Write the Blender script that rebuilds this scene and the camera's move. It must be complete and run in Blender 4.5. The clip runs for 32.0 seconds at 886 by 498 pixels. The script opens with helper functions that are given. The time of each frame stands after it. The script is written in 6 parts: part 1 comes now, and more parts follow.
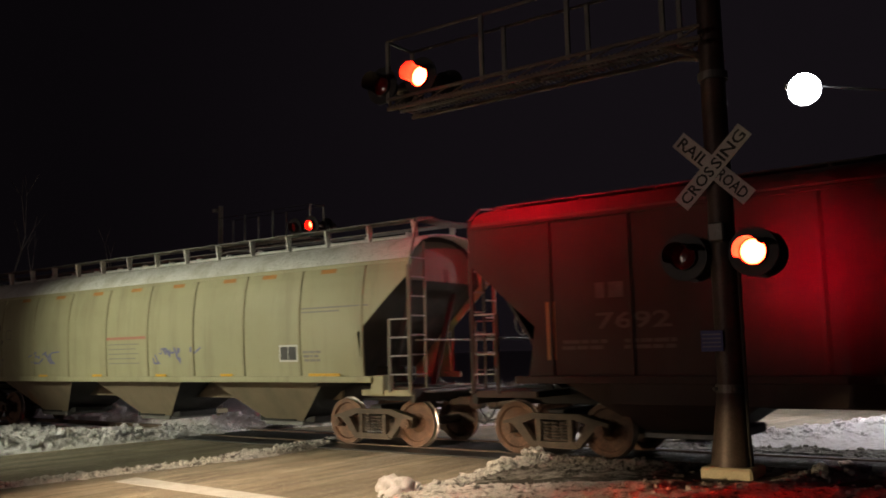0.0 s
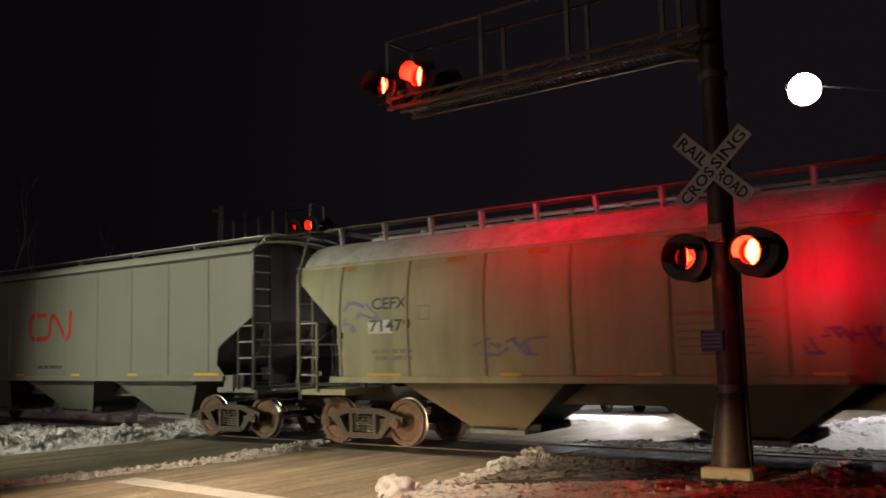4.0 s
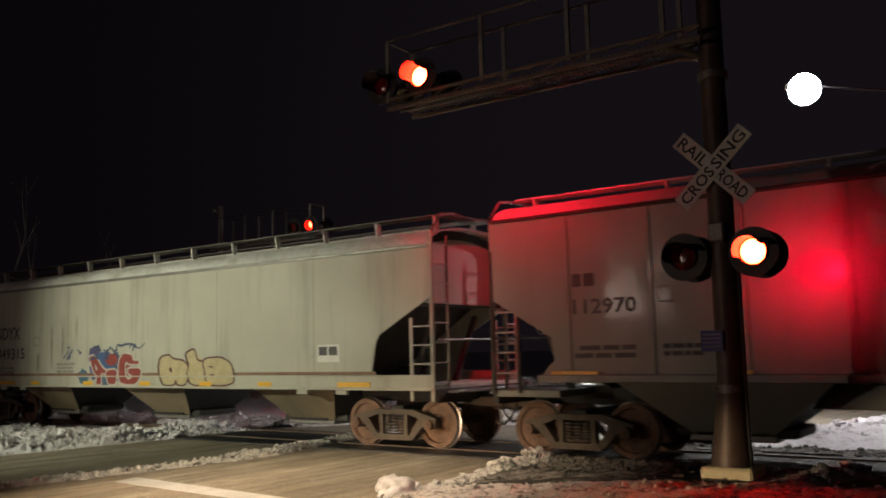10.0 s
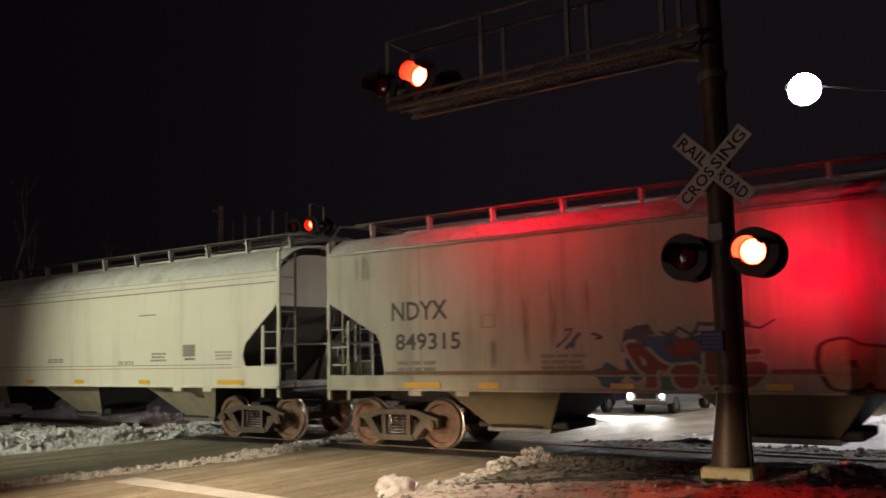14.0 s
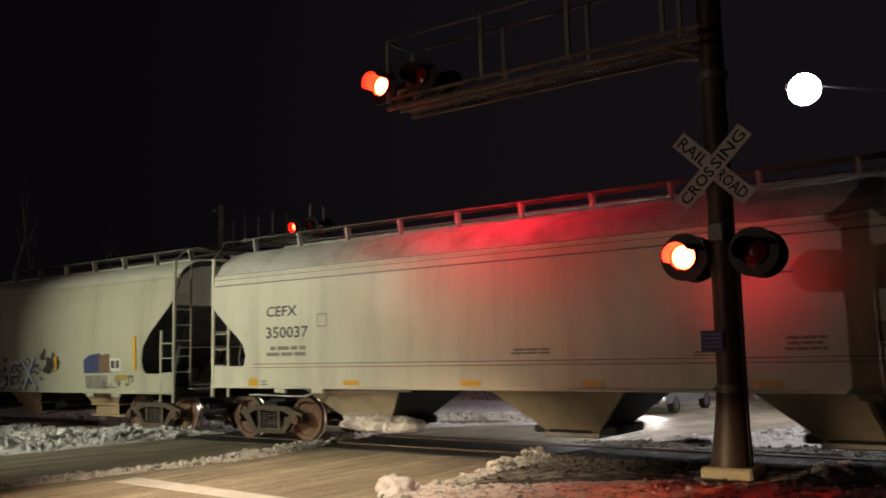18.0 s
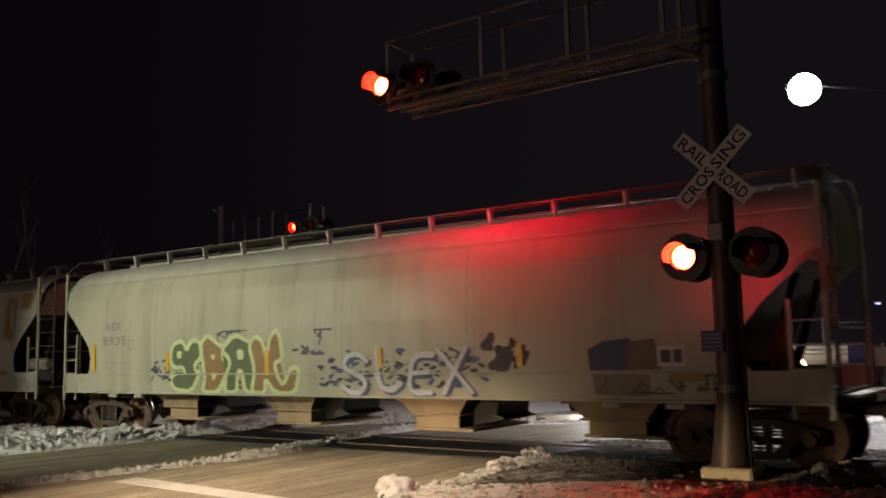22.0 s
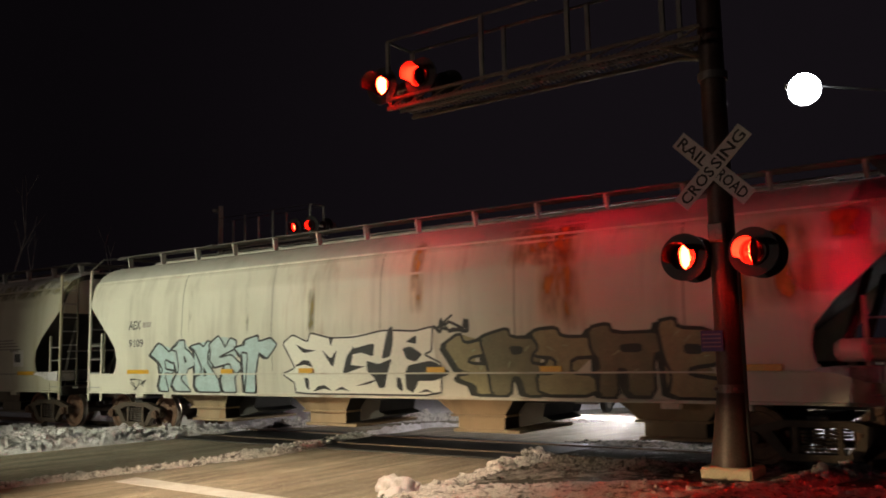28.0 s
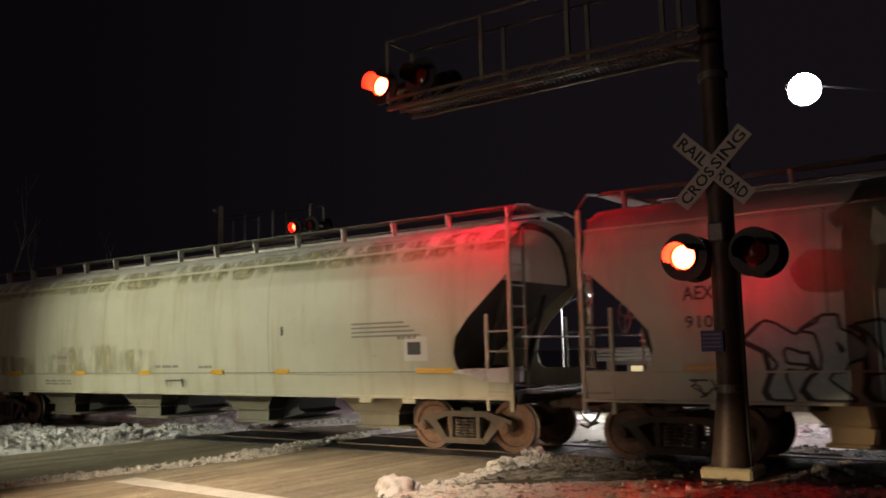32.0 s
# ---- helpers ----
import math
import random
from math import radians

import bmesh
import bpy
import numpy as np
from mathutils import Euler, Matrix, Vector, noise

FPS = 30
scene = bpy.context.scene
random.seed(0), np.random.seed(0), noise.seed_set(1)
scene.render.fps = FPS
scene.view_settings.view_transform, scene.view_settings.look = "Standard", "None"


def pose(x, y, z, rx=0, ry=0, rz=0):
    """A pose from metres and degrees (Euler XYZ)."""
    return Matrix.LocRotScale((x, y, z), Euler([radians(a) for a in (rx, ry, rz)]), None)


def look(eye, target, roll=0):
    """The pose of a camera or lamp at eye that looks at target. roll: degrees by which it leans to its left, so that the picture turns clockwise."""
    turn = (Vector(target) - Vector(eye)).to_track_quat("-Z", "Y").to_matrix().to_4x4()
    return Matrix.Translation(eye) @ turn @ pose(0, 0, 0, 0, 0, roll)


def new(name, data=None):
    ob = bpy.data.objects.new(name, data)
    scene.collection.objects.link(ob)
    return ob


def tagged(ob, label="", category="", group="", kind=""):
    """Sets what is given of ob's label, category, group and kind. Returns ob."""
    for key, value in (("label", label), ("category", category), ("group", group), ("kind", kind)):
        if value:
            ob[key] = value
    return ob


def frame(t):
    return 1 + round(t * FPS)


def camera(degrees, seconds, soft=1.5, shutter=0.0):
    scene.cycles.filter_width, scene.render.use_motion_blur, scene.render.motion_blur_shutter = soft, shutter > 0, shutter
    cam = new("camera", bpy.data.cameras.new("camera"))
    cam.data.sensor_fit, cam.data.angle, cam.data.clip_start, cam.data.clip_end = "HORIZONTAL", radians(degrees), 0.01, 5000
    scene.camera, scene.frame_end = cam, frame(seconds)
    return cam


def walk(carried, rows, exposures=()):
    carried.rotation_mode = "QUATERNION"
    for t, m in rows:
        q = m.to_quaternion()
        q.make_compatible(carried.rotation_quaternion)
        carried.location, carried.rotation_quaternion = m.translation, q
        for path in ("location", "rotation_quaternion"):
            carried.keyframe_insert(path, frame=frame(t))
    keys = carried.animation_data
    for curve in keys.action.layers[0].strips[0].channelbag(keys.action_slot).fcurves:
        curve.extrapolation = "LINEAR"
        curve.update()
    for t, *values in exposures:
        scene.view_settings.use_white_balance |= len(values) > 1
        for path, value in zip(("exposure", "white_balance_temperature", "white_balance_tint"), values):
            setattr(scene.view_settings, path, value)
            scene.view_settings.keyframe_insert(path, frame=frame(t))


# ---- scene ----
# ---------------------------------------------------------------- camera
cam = camera(54.18, 32.0, soft=1.7, shutter=0.5)
EYE = Vector((0.0, -14.85, 1.91))
YAW, PITCH = radians(-35.71), radians(6.67)
AIM = EYE + Vector((math.sin(YAW) * math.cos(PITCH), math.cos(YAW) * math.cos(PITCH), math.sin(PITCH)))
walk(cam, [(0.0, look(EYE, AIM, -1.31)), (32.0, look(EYE, AIM, -1.31))])

# ---------------------------------------------------------------- world and lamps
world = bpy.data.worlds.new("night_sky")
scene.world = world
world.use_nodes = True
sky_n, sky_l = world.node_tree.nodes, world.node_tree.links
sky_tc = sky_n.new("ShaderNodeTexCoord")
sky_dot = sky_n.new("ShaderNodeVectorMath")
sky_dot.operation = "DOT_PRODUCT"
sky_dot.inputs[1].default_value = (-0.08, 0.98, 0.16)
sky_fall = sky_n.new("ShaderNodeMapRange")
sky_fall.interpolation_type = "SMOOTHSTEP"
sky_fall.inputs["From Min"].default_value, sky_fall.inputs["From Max"].default_value = 0.55, 1.0
sky_fall.inputs["To Min"].default_value, sky_fall.inputs["To Max"].default_value = 0.0042, 0.0105
sky_l.new(sky_tc.outputs["Generated"], sky_dot.inputs[0])
sky_l.new(sky_dot.outputs["Value"], sky_fall.inputs["Value"])
sky_l.new(sky_fall.outputs["Result"], sky_n["Background"].inputs["Strength"])
sky_n["Background"].inputs["Color"].default_value = (0.6, 0.45, 0.6, 1)


def lamp(name, kind, energy, colour, place, aim=None, radius=0.1, spot=60, blend=0.6):
    data = bpy.data.lights.new(name, kind)
    data.energy, data.color, data.shadow_soft_size = energy, colour, radius
    if kind == "SPOT":
        data.spot_size, data.spot_blend = radians(spot), blend
    ob = new(name, data)
    ob.matrix_world = look(Vector(place), Vector(aim)) if aim else Matrix.Translation(place)
    return ob


# street light on the near side of the road, behind the left edge of the view
lamp("street_light_near", "SPOT", 9000, (0.98, 0.99, 0.74), (-22.6, -17.7, 6.2), (-17.3, -2.0, 1.7), 0.18, 54, 1.0)
# street light far back behind the camera
lamp("street_light_back", "POINT", 8000, (1.0, 0.78, 0.66), (-38.1, -76.1, 6.0), None, 0.5)
# low beams of a car that waits at the stop line beside the camera
for hx, tx in ((-10.9, -11.5), (-9.5, -9.3)):
    lamp("headlight_and_base_fill", "SPOT", 3900, (1.0, 0.72, 0.44), (hx, -15.5, 0.8), (tx, -4.0, -2.05), 0.06, 34, 0.5)
# third narrow spot added to brighten the mast foundation; the car has two headlights
lamp("headlight_and_base_fill", "SPOT", 2600, (1.0, 0.72, 0.4), (-9.1, -15.5, 0.8), (-3.5, -4.0, 0.28), 0.06, 9, 1.0)
# warm fill lamp added over the near lane, no known source there
lamp("lane_fill_light", "SPOT", 6000, (1.0, 0.79, 0.54), (-9.6, -9.0, 8.5), (-9.3, -5.9, 0.0), 0.15, 58, 0.9)
# street light beyond the tracks
lamp("street_light_far", "SPOT", 7000, (1.0, 0.95, 0.95), (-5.9, 12.2, 9.0), (-6.5, 12.0, 0.0), 0.15, 150, 0.5)
# waiting vehicles beyond the tracks
for hx, power in ((-13.9, 750), (-12.75, 750), (-11.5, 600)):
    lamp("vehicle_beam", "SPOT", power, (1.0, 0.94, 0.85), (hx, 13.2, 0.22), (hx + 0.6, -6.0, -0.75), 0.06, 76, 0.8)
lamp("yard_lamp_light", "POINT", 1100, (0.95, 0.96, 1.0), (-27.0, 39.4, 5.1), None, 0.12)
# point lamp added over the forecourt beyond the tracks, without a fixture
lamp("forecourt_fill", "POINT", 1300, (1.0, 0.9, 0.7), (-24.0, 54.0, 4.0), None, 0.3)


# ---------------------------------------------------------------- materials
def nodes_of(name):
    m = bpy.data.materials.new(name)
    m.use_nodes = True
    t = m.node_tree
    return m, t.nodes, t.links, t.nodes["Principled BSDF"]


def noise_node(n, l, scale, detail=4.0, stretch=None, rough=0.6):
    tc = n.new("ShaderNodeTexCoord")
    tex = n.new("ShaderNodeTexNoise")
    tex.inputs["Scale"].default_value, tex.inputs["Detail"].default_value = scale, detail
    tex.inputs["Roughness"].default_value = rough
    if stretch:
        mp = n.new("ShaderNodeMapping")
        mp.inputs["Scale"].default_value = stretch
        l.new(tc.outputs["Object"], mp.inputs["Vector"])
        l.new(mp.outputs["Vector"], tex.inputs["Vector"])
    else:
        l.new(tc.outputs["Object"], tex.inputs["Vector"])
    return tex.outputs["Fac"]


def ramp(n, l, fac, a, b):
    r = n.new("ShaderNodeMapRange")
    r.inputs["From Min"].default_value, r.inputs["From Max"].default_value = a, b
    l.new(fac, r.inputs["Value"])
    return r.outputs["Result"]


def mixed(n, l, fac, a, b):
    mx = n.new("ShaderNodeMix")
    mx.data_type = "RGBA"
    l.new(fac, mx.inputs["Factor"])
    for sock, v in ((mx.inputs[6], a), (mx.inputs[7], b)):
        if isinstance(v, tuple):
            sock.default_value = (*v, 1)
        else:
            l.new(v, sock)
    return mx.outputs[2]


def bump(n, l, b, fac, strength, distance):
    bp = n.new("ShaderNodeBump")
    bp.inputs["Strength"].default_value, bp.inputs["Distance"].default_value = strength, distance
    l.new(fac, bp.inputs["Height"])
    l.new(bp.outputs["Normal"], b.inputs["Normal"])


def surface(name, col, col2=None, scale=3.0, rough=0.6, metal=0.0, grain=40.0, relief=0.15, depth=0.01, lo=0.35, hi=0.7, spec=None):
    m, n, l, b = nodes_of(name)
    col2 = col2 or tuple(c * 0.6 for c in col)
    big = ramp(n, l, noise_node(n, l, scale), lo, hi)
    fine = noise_node(n, l, grain, 6)
    c = mixed(n, l, big, col, col2)
    c = mixed(n, l, ramp(n, l, fine, 0.3, 0.9), c, tuple(x * 0.75 for x in col2))
    l.new(c, b.inputs["Base Color"])
    b.inputs["Roughness"].default_value, b.inputs["Metallic"].default_value = rough, metal
    if spec is not None:
        b.inputs["Specular IOR Level"].default_value = spec
    bump(n, l, b, fine, relief, depth)
    return m


def car_paint(name, col, dirt=0.5, rust=0.0, rough=0.45, wave=0.0, dirt_col=(0.13, 0.105, 0.07), vary=0.25):
    """Weathered paint of a freight car: blotches, run-off streaks, rust."""
    m, n, l, b = nodes_of(name)
    blot = ramp(n, l, noise_node(n, l, 0.55, 5), 0.4, 0.75)
    streak = ramp(n, l, noise_node(n, l, 2.2, 5, (1.0, 1.0, 0.09)), 0.48, 0.78)
    c = mixed(n, l, blot, col, tuple(x * (1 - 0.28 * dirt) for x in col))
    mul = n.new("ShaderNodeMath")
    mul.operation = "MULTIPLY"
    mul.inputs[1].default_value = dirt
    l.new(streak, mul.inputs[0])
    c = mixed(n, l, mul.outputs[0], c, dirt_col)
    speck = ramp(n, l, noise_node(n, l, 9.0, 6), 0.66, 0.74)
    mul2 = n.new("ShaderNodeMath")
    mul2.operation = "MULTIPLY"
    mul2.inputs[1].default_value = 0.5 * dirt
    l.new(speck, mul2.inputs[0])
    c = mixed(n, l, mul2.outputs[0], c, (0.16, 0.08, 0.035))
    if rust:
        patch = ramp(n, l, noise_node(n, l, 0.8, 6, (1.0, 1.0, 0.16)), 0.68 - 0.12 * rust, 0.8)
        c = mixed(n, l, patch, c, (0.26, 0.1, 0.025))
    l.new(c, b.inputs["Base Color"])
    rr = n.new("ShaderNodeMapRange")
    rr.inputs["To Min"].default_value, rr.inputs["To Max"].default_value = rough, min(1, rough + vary)
    l.new(blot, rr.inputs["Value"])
    l.new(rr.outputs["Result"], b.inputs["Roughness"])
    if wave:
        bump(n, l, b, noise_node(n, l, 0.9, 1), wave, 0.05)
    else:
        bump(n, l, b, noise_node(n, l, 1.6, 3), 0.12, 0.02)
    return m


def glow(name, col, strength):
    m, n, l, b = nodes_of(name)
    b.inputs["Base Color"].default_value = (*[c * 0.4 for c in col], 1)
    b.inputs["Emission Color"].default_value = (*col, 1)
    b.inputs["Emission Strength"].default_value = strength
    return m


def lens_glow(name, strength, warm=1.0, violet=0.0, core=0.12):
    """A lit red roundel: hot in its heart, deep red towards its rim."""
    m, n, l, b = nodes_of(name)
    tc = n.new("ShaderNodeTexCoord")
    ln = n.new("ShaderNodeVectorMath")
    ln.operation = "LENGTH"
    l.new(tc.outputs["Object"], ln.inputs[0])
    edge = ramp(n, l, ln.outputs["Value"], core, core + 0.038 if core > 0.1 else 0.14)
    k = 700.0 / strength
    c = mixed(n, l, edge, (1.0, 0.0065 * k * warm, 0.0021 * k * warm + violet), (0.8, (0.003 if core > 0.1 else 0.0) * k * warm, (0.0006 if core > 0.1 else 0.0) * k * warm + violet))
    l.new(c, b.inputs["Emission Color"])
    b.inputs["Base Color"].default_value = (0.3, 0.01, 0.01, 1)
    b.inputs["Emission Strength"].default_value = strength
    return m


def snow_material(name, clean, dirty, lo, hi, scale=2.0, vein=0.5):
    m, n, l, b = nodes_of(name)
    dirt = ramp(n, l, noise_node(n, l, scale, 8, None, 0.7), lo, hi)
    fine = noise_node(n, l, 24.0, 9, None, 0.8)
    c = mixed(n, l, dirt, clean, dirty)
    c = mixed(n, l, ramp(n, l, fine, vein, vein + 0.22), c, tuple(x * 0.4 for x in dirty))
    l.new(c, b.inputs["Base Color"])
    b.inputs["Roughness"].default_value = 0.75
    bump(n, l, b, fine, 0.9, 0.06)
    return m


SNOW = snow_material("snow", (0.87, 0.84, 0.86), (0.34, 0.31, 0.29), 0.5, 0.74, 3.5, 0.58)
GRIT_SNOW = snow_material("grit_and_snow", (0.36, 0.33, 0.29), (0.05, 0.042, 0.033), 0.44, 0.6, 7.0)
CLOD_SNOW = snow_material("clodded_snow", (0.86, 0.83, 0.79), (0.09, 0.075, 0.055), 0.5, 0.64, 5.5)
GROUND_M = snow_material("snow_and_dirt", (0.4, 0.4, 0.4), (0.05, 0.042, 0.03), 0.3, 0.46, 2.6)
DIRT_M = snow_material("gritty_dirt", (0.36, 0.34, 0.31), (0.06, 0.052, 0.04), 0.4, 0.58, 4.0)


def road_material():
    """Worn asphalt: wheel tracks along the road, salt film, oil and fine grit."""
    m, n, l, b = nodes_of("worn_road")
    tracks = ramp(n, l, noise_node(n, l, 1.3, 3, (1.0, 0.07, 1.0)), 0.36, 0.66)
    blot = ramp(n, l, noise_node(n, l, 1.7, 7, (1.0, 0.5, 1.0), 0.7), 0.42, 0.68)
    fine = noise_node(n, l, 55.0, 7, None, 0.8)
    c = mixed(n, l, tracks, (0.44, 0.37, 0.27), (0.15, 0.128, 0.095))
    c = mixed(n, l, blot, c, (0.24, 0.205, 0.155))
    worn = ramp(n, l, noise_node(n, l, 5.0, 6, (1.0, 0.06, 1.0), 0.7), 0.5, 0.62)
    c = mixed(n, l, worn, c, (0.15, 0.125, 0.09))
    grit = ramp(n, l, noise_node(n, l, 24.0, 8, (1.0, 0.45, 1.0), 0.85), 0.53, 0.64)
    c = mixed(n, l, grit, c, (0.58, 0.5, 0.39))
    c = mixed(n, l, ramp(n, l, fine, 0.42, 0.75), c, (0.08, 0.07, 0.055))
    l.new(c, b.inputs["Base Color"])
    rr = n.new("ShaderNodeMapRange")
    rr.inputs["To Min"].default_value, rr.inputs["To Max"].default_value = 0.55, 0.85
    l.new(blot, rr.inputs["Value"])
    l.new(rr.outputs["Result"], b.inputs["Roughness"])
    bump(n, l, b, fine, 0.8, 0.012)
    return m


ROAD_M = road_material()
PAD_M = surface("crossing_asphalt", (0.035, 0.035, 0.037), (0.02, 0.02, 0.022), 1.5, 0.45, 0, 70, 0.4, 0.006)
LINE_M = surface("road_paint", (0.66, 0.66, 0.66), (0.42, 0.41, 0.38), 3.0, 0.6, 0, 30, 0.2, 0.004)
STEEL = surface("rail_steel", (0.2, 0.15, 0.12), (0.1, 0.07, 0.05), 4, 0.75, 0.3, spec=0.2)
IRON = surface("bogie_iron", (0.12, 0.095, 0.075), (0.07, 0.05, 0.04), 5, 0.7, 0.2)
FRAME_M = surface("dusty_side_frame", (0.135, 0.1, 0.072), (0.065, 0.048, 0.036), 5, 0.75, 0.1)
TREAD = surface("wheel_tread", (0.55, 0.5, 0.46), (0.4, 0.34, 0.3), 6, 0.3, 0.9)
WHEEL_M = surface("rusty_wheel", (0.26, 0.14, 0.085), (0.095, 0.055, 0.038), 5, 0.75, 0.05)
BLACK = surface("black_underframe", (0.035, 0.033, 0.03), (0.02, 0.018, 0.016), 3, 0.7)
GREY_METAL = surface("galvanised_steel", (0.3, 0.29, 0.27), (0.19, 0.18, 0.165), 4, 0.5, 0.5)
RUNG_M = surface("frosted_rung_steel", (0.55, 0.54, 0.52), (0.36, 0.35, 0.33), 4, 0.5, 0.2)
WALKWAY = surface("walkway_steel", (0.11, 0.1, 0.09), (0.07, 0.06, 0.055), 4, 0.7)
MAST_M = surface("weathered_mast", (0.13, 0.095, 0.08), (0.075, 0.052, 0.044), 2.5, 0.5, 0.3)
POLE_M = surface("mast_aluminium", (0.2, 0.165, 0.14), (0.12, 0.095, 0.08), 2.5, 0.55, 0.3)
VISOR_M = surface("visor_worn_black", (0.05, 0.045, 0.045), (0.035, 0.03, 0.03), 5, 0.6)
HEAD_M = surface("signal_black", (0.018, 0.018, 0.018), (0.012, 0.012, 0.012), 5, 0.5)
CONCRETE = surface("concrete", (0.88, 0.8, 0.56), (0.72, 0.63, 0.42), 4, 0.85, 0, 50, 0.4, 0.01)
SIGN_WHITE = surface("sign_white", (0.78, 0.75, 0.73), (0.66, 0.62, 0.6), 4, 0.5)
PANEL_WHITE = surface("panel_white", (0.8, 0.79, 0.76), (0.66, 0.64, 0.6), 4, 0.5)
SIGN_BLACK = surface("sign_black", (0.03, 0.03, 0.03), (0.02, 0.02, 0.02), 6, 0.6)
SIGN_BLUE = surface("sign_blue", (0.05, 0.07, 0.3), (0.04, 0.05, 0.2), 6, 0.5)
YELLOW = surface("reflector_yellow", (0.88, 0.5, 0.04), (0.7, 0.38, 0.03), 6, 0.35)
ORANGE = surface("faded_orange", (0.55, 0.25, 0.05), (0.4, 0.17, 0.04), 6, 0.45)
BARK = surface("bark", (0.3, 0.27, 0.23), (0.2, 0.17, 0.15), 6, 0.9)
GLASS_DARK = surface("window_glass", (0.02, 0.022, 0.025), (0.015, 0.016, 0.02), 3, 0.08)
LAMP_WHITE = glow("lamp_white", (0.9, 0.95, 1.0), 24.0)
HEADLIGHT = glow("headlight_glow", (1.0, 0.96, 0.88), 60.0)
HEADLIGHT_COLD = glow("headlight_cold_glow", (0.75, 0.82, 1.0), 18.0)
BLUE_LAMP = glow("blue_white_lamp", (0.4, 0.42, 1.0), 2.6)
AMBER = glow("amber_glow", (1.0, 0.55, 0.06), 3.2)
TAIL = glow("tail_glow", (1.0, 0.06, 0.04), 3.0)
WARM_WIN = glow("lit_window", (1.0, 0.82, 0.45), 0.6)
WARM_LAMP = glow("warm_lamp", (1.0, 0.84, 0.55), 9.0)
RED_LIT = lens_glow("signal_red_lit", 600.0)
RED_FAR_LIT = lens_glow("signal_red_far_lit", 1500.0, 2.4, 0.03)
RED_DIM_LIT = lens_glow("signal_red_dim_lit", 90.0, 0.1, 0.03)
RED_BACK_LIT = lens_glow("signal_red_back_lit", 480.0, 0.5, 0.035)
RED_FAINT_LIT = lens_glow("signal_red_faint_lit", 160.0, 0.5, 0.0, 0.04)
RED_DARK = surface("signal_red_lens", (0.2, 0.012, 0.012), (0.15, 0.01, 0.01), 8, 0.15)


# ---------------------------------------------------------------- mesh tools
def mesh_object(name, bm, material, parent=None, label="", smooth=False):
    me = bpy.data.meshes.new(name)
    bm.normal_update()
    bm.to_mesh(me)
    bm.free()
    for m in material if isinstance(material, (list, tuple)) else (material,):
        me.materials.append(m)
    if smooth:
        me.polygons.foreach_set("use_smooth", [True] * len(me.polygons))
        me.set_sharp_from_angle(angle=radians(38))
    ob = new(name, me)
    if parent:
        ob.parent = parent
    if label:
        ob["label"] = label
    return ob


def part(name, bm, material, parent, label="", smooth=False):
    return mesh_object(name, bm, material, parent, label, smooth)


def shared(name, me, parent, m, label=""):
    """Another object on a mesh that is already built."""
    ob = new(name, me)
    ob.parent = parent
    ob.matrix_basis = m
    if label:
        ob["label"] = label
    return ob


def add_box(bm, lo, hi, bevel=0.0, m=None, mat=0):
    r = bmesh.ops.create_cube(bm, size=1.0)
    for v in r["verts"]:
        v.co = Vector([(a + b) / 2 + (b - a) * c for a, b, c in zip(lo, hi, v.co)])
        if m:
            v.co = m @ v.co
    faces = {f for v in r["verts"] for f in v.link_faces}
    for f in faces:
        f.material_index = mat
    if bevel:
        es = {e for f in faces for e in f.edges}
        bmesh.ops.bevel(bm, geom=list(es), offset=bevel, segments=1, affect="EDGES", material=-1)


def box_bm(lo, hi, bevel=0.0):
    bm = bmesh.new()
    add_box(bm, lo, hi, bevel)
    return bm


def add_rod(bm, a, b, r, sides=8, r2=None, mat=0):
    a, b = Vector(a), Vector(b)
    q = (b - a).to_track_quat("Z", "Y").to_matrix().to_4x4()
    res = bmesh.ops.create_cone(bm, cap_ends=True, segments=sides, radius1=r, radius2=r if r2 is None else r2, depth=(b - a).length,
                                matrix=Matrix.Translation((a + b) / 2) @ q)
    for f in {f for v in res["verts"] for f in v.link_faces}:
        f.material_index = mat


def rods_bm(segments, r, sides=8):
    bm = bmesh.new()
    for a, b in segments:
        add_rod(bm, a, b, r, sides)
    return bm


def add_extrusion(bm, outline, d0, d1, axis="y", mat=0):
    """A closed outline of (u, w) pairs, drawn out between d0 and d1 along an axis."""
    def at(u, w, d):
        return (u, d, w) if axis == "y" else (d, u, w) if axis == "x" else (u, w, d)
    lo = [bm.verts.new(at(u, w, d0)) for u, w in outline]
    hi = [bm.verts.new(at(u, w, d1)) for u, w in outline]
    k = len(outline)
    fs = [bm.faces.new(lo), bm.faces.new(hi[::-1])]
    for i in range(k):
        fs.append(bm.faces.new((lo[i], hi[i], hi[(i + 1) % k], lo[(i + 1) % k])))
    for f in fs:
        f.material_index = mat
    bmesh.ops.recalc_face_normals(bm, faces=fs)


def empty(name, m, label, category, group="", kind=""):
    ob = new(name)
    ob.matrix_basis = m
    return tagged(ob, label, category, group, kind)


TEXTS = {}


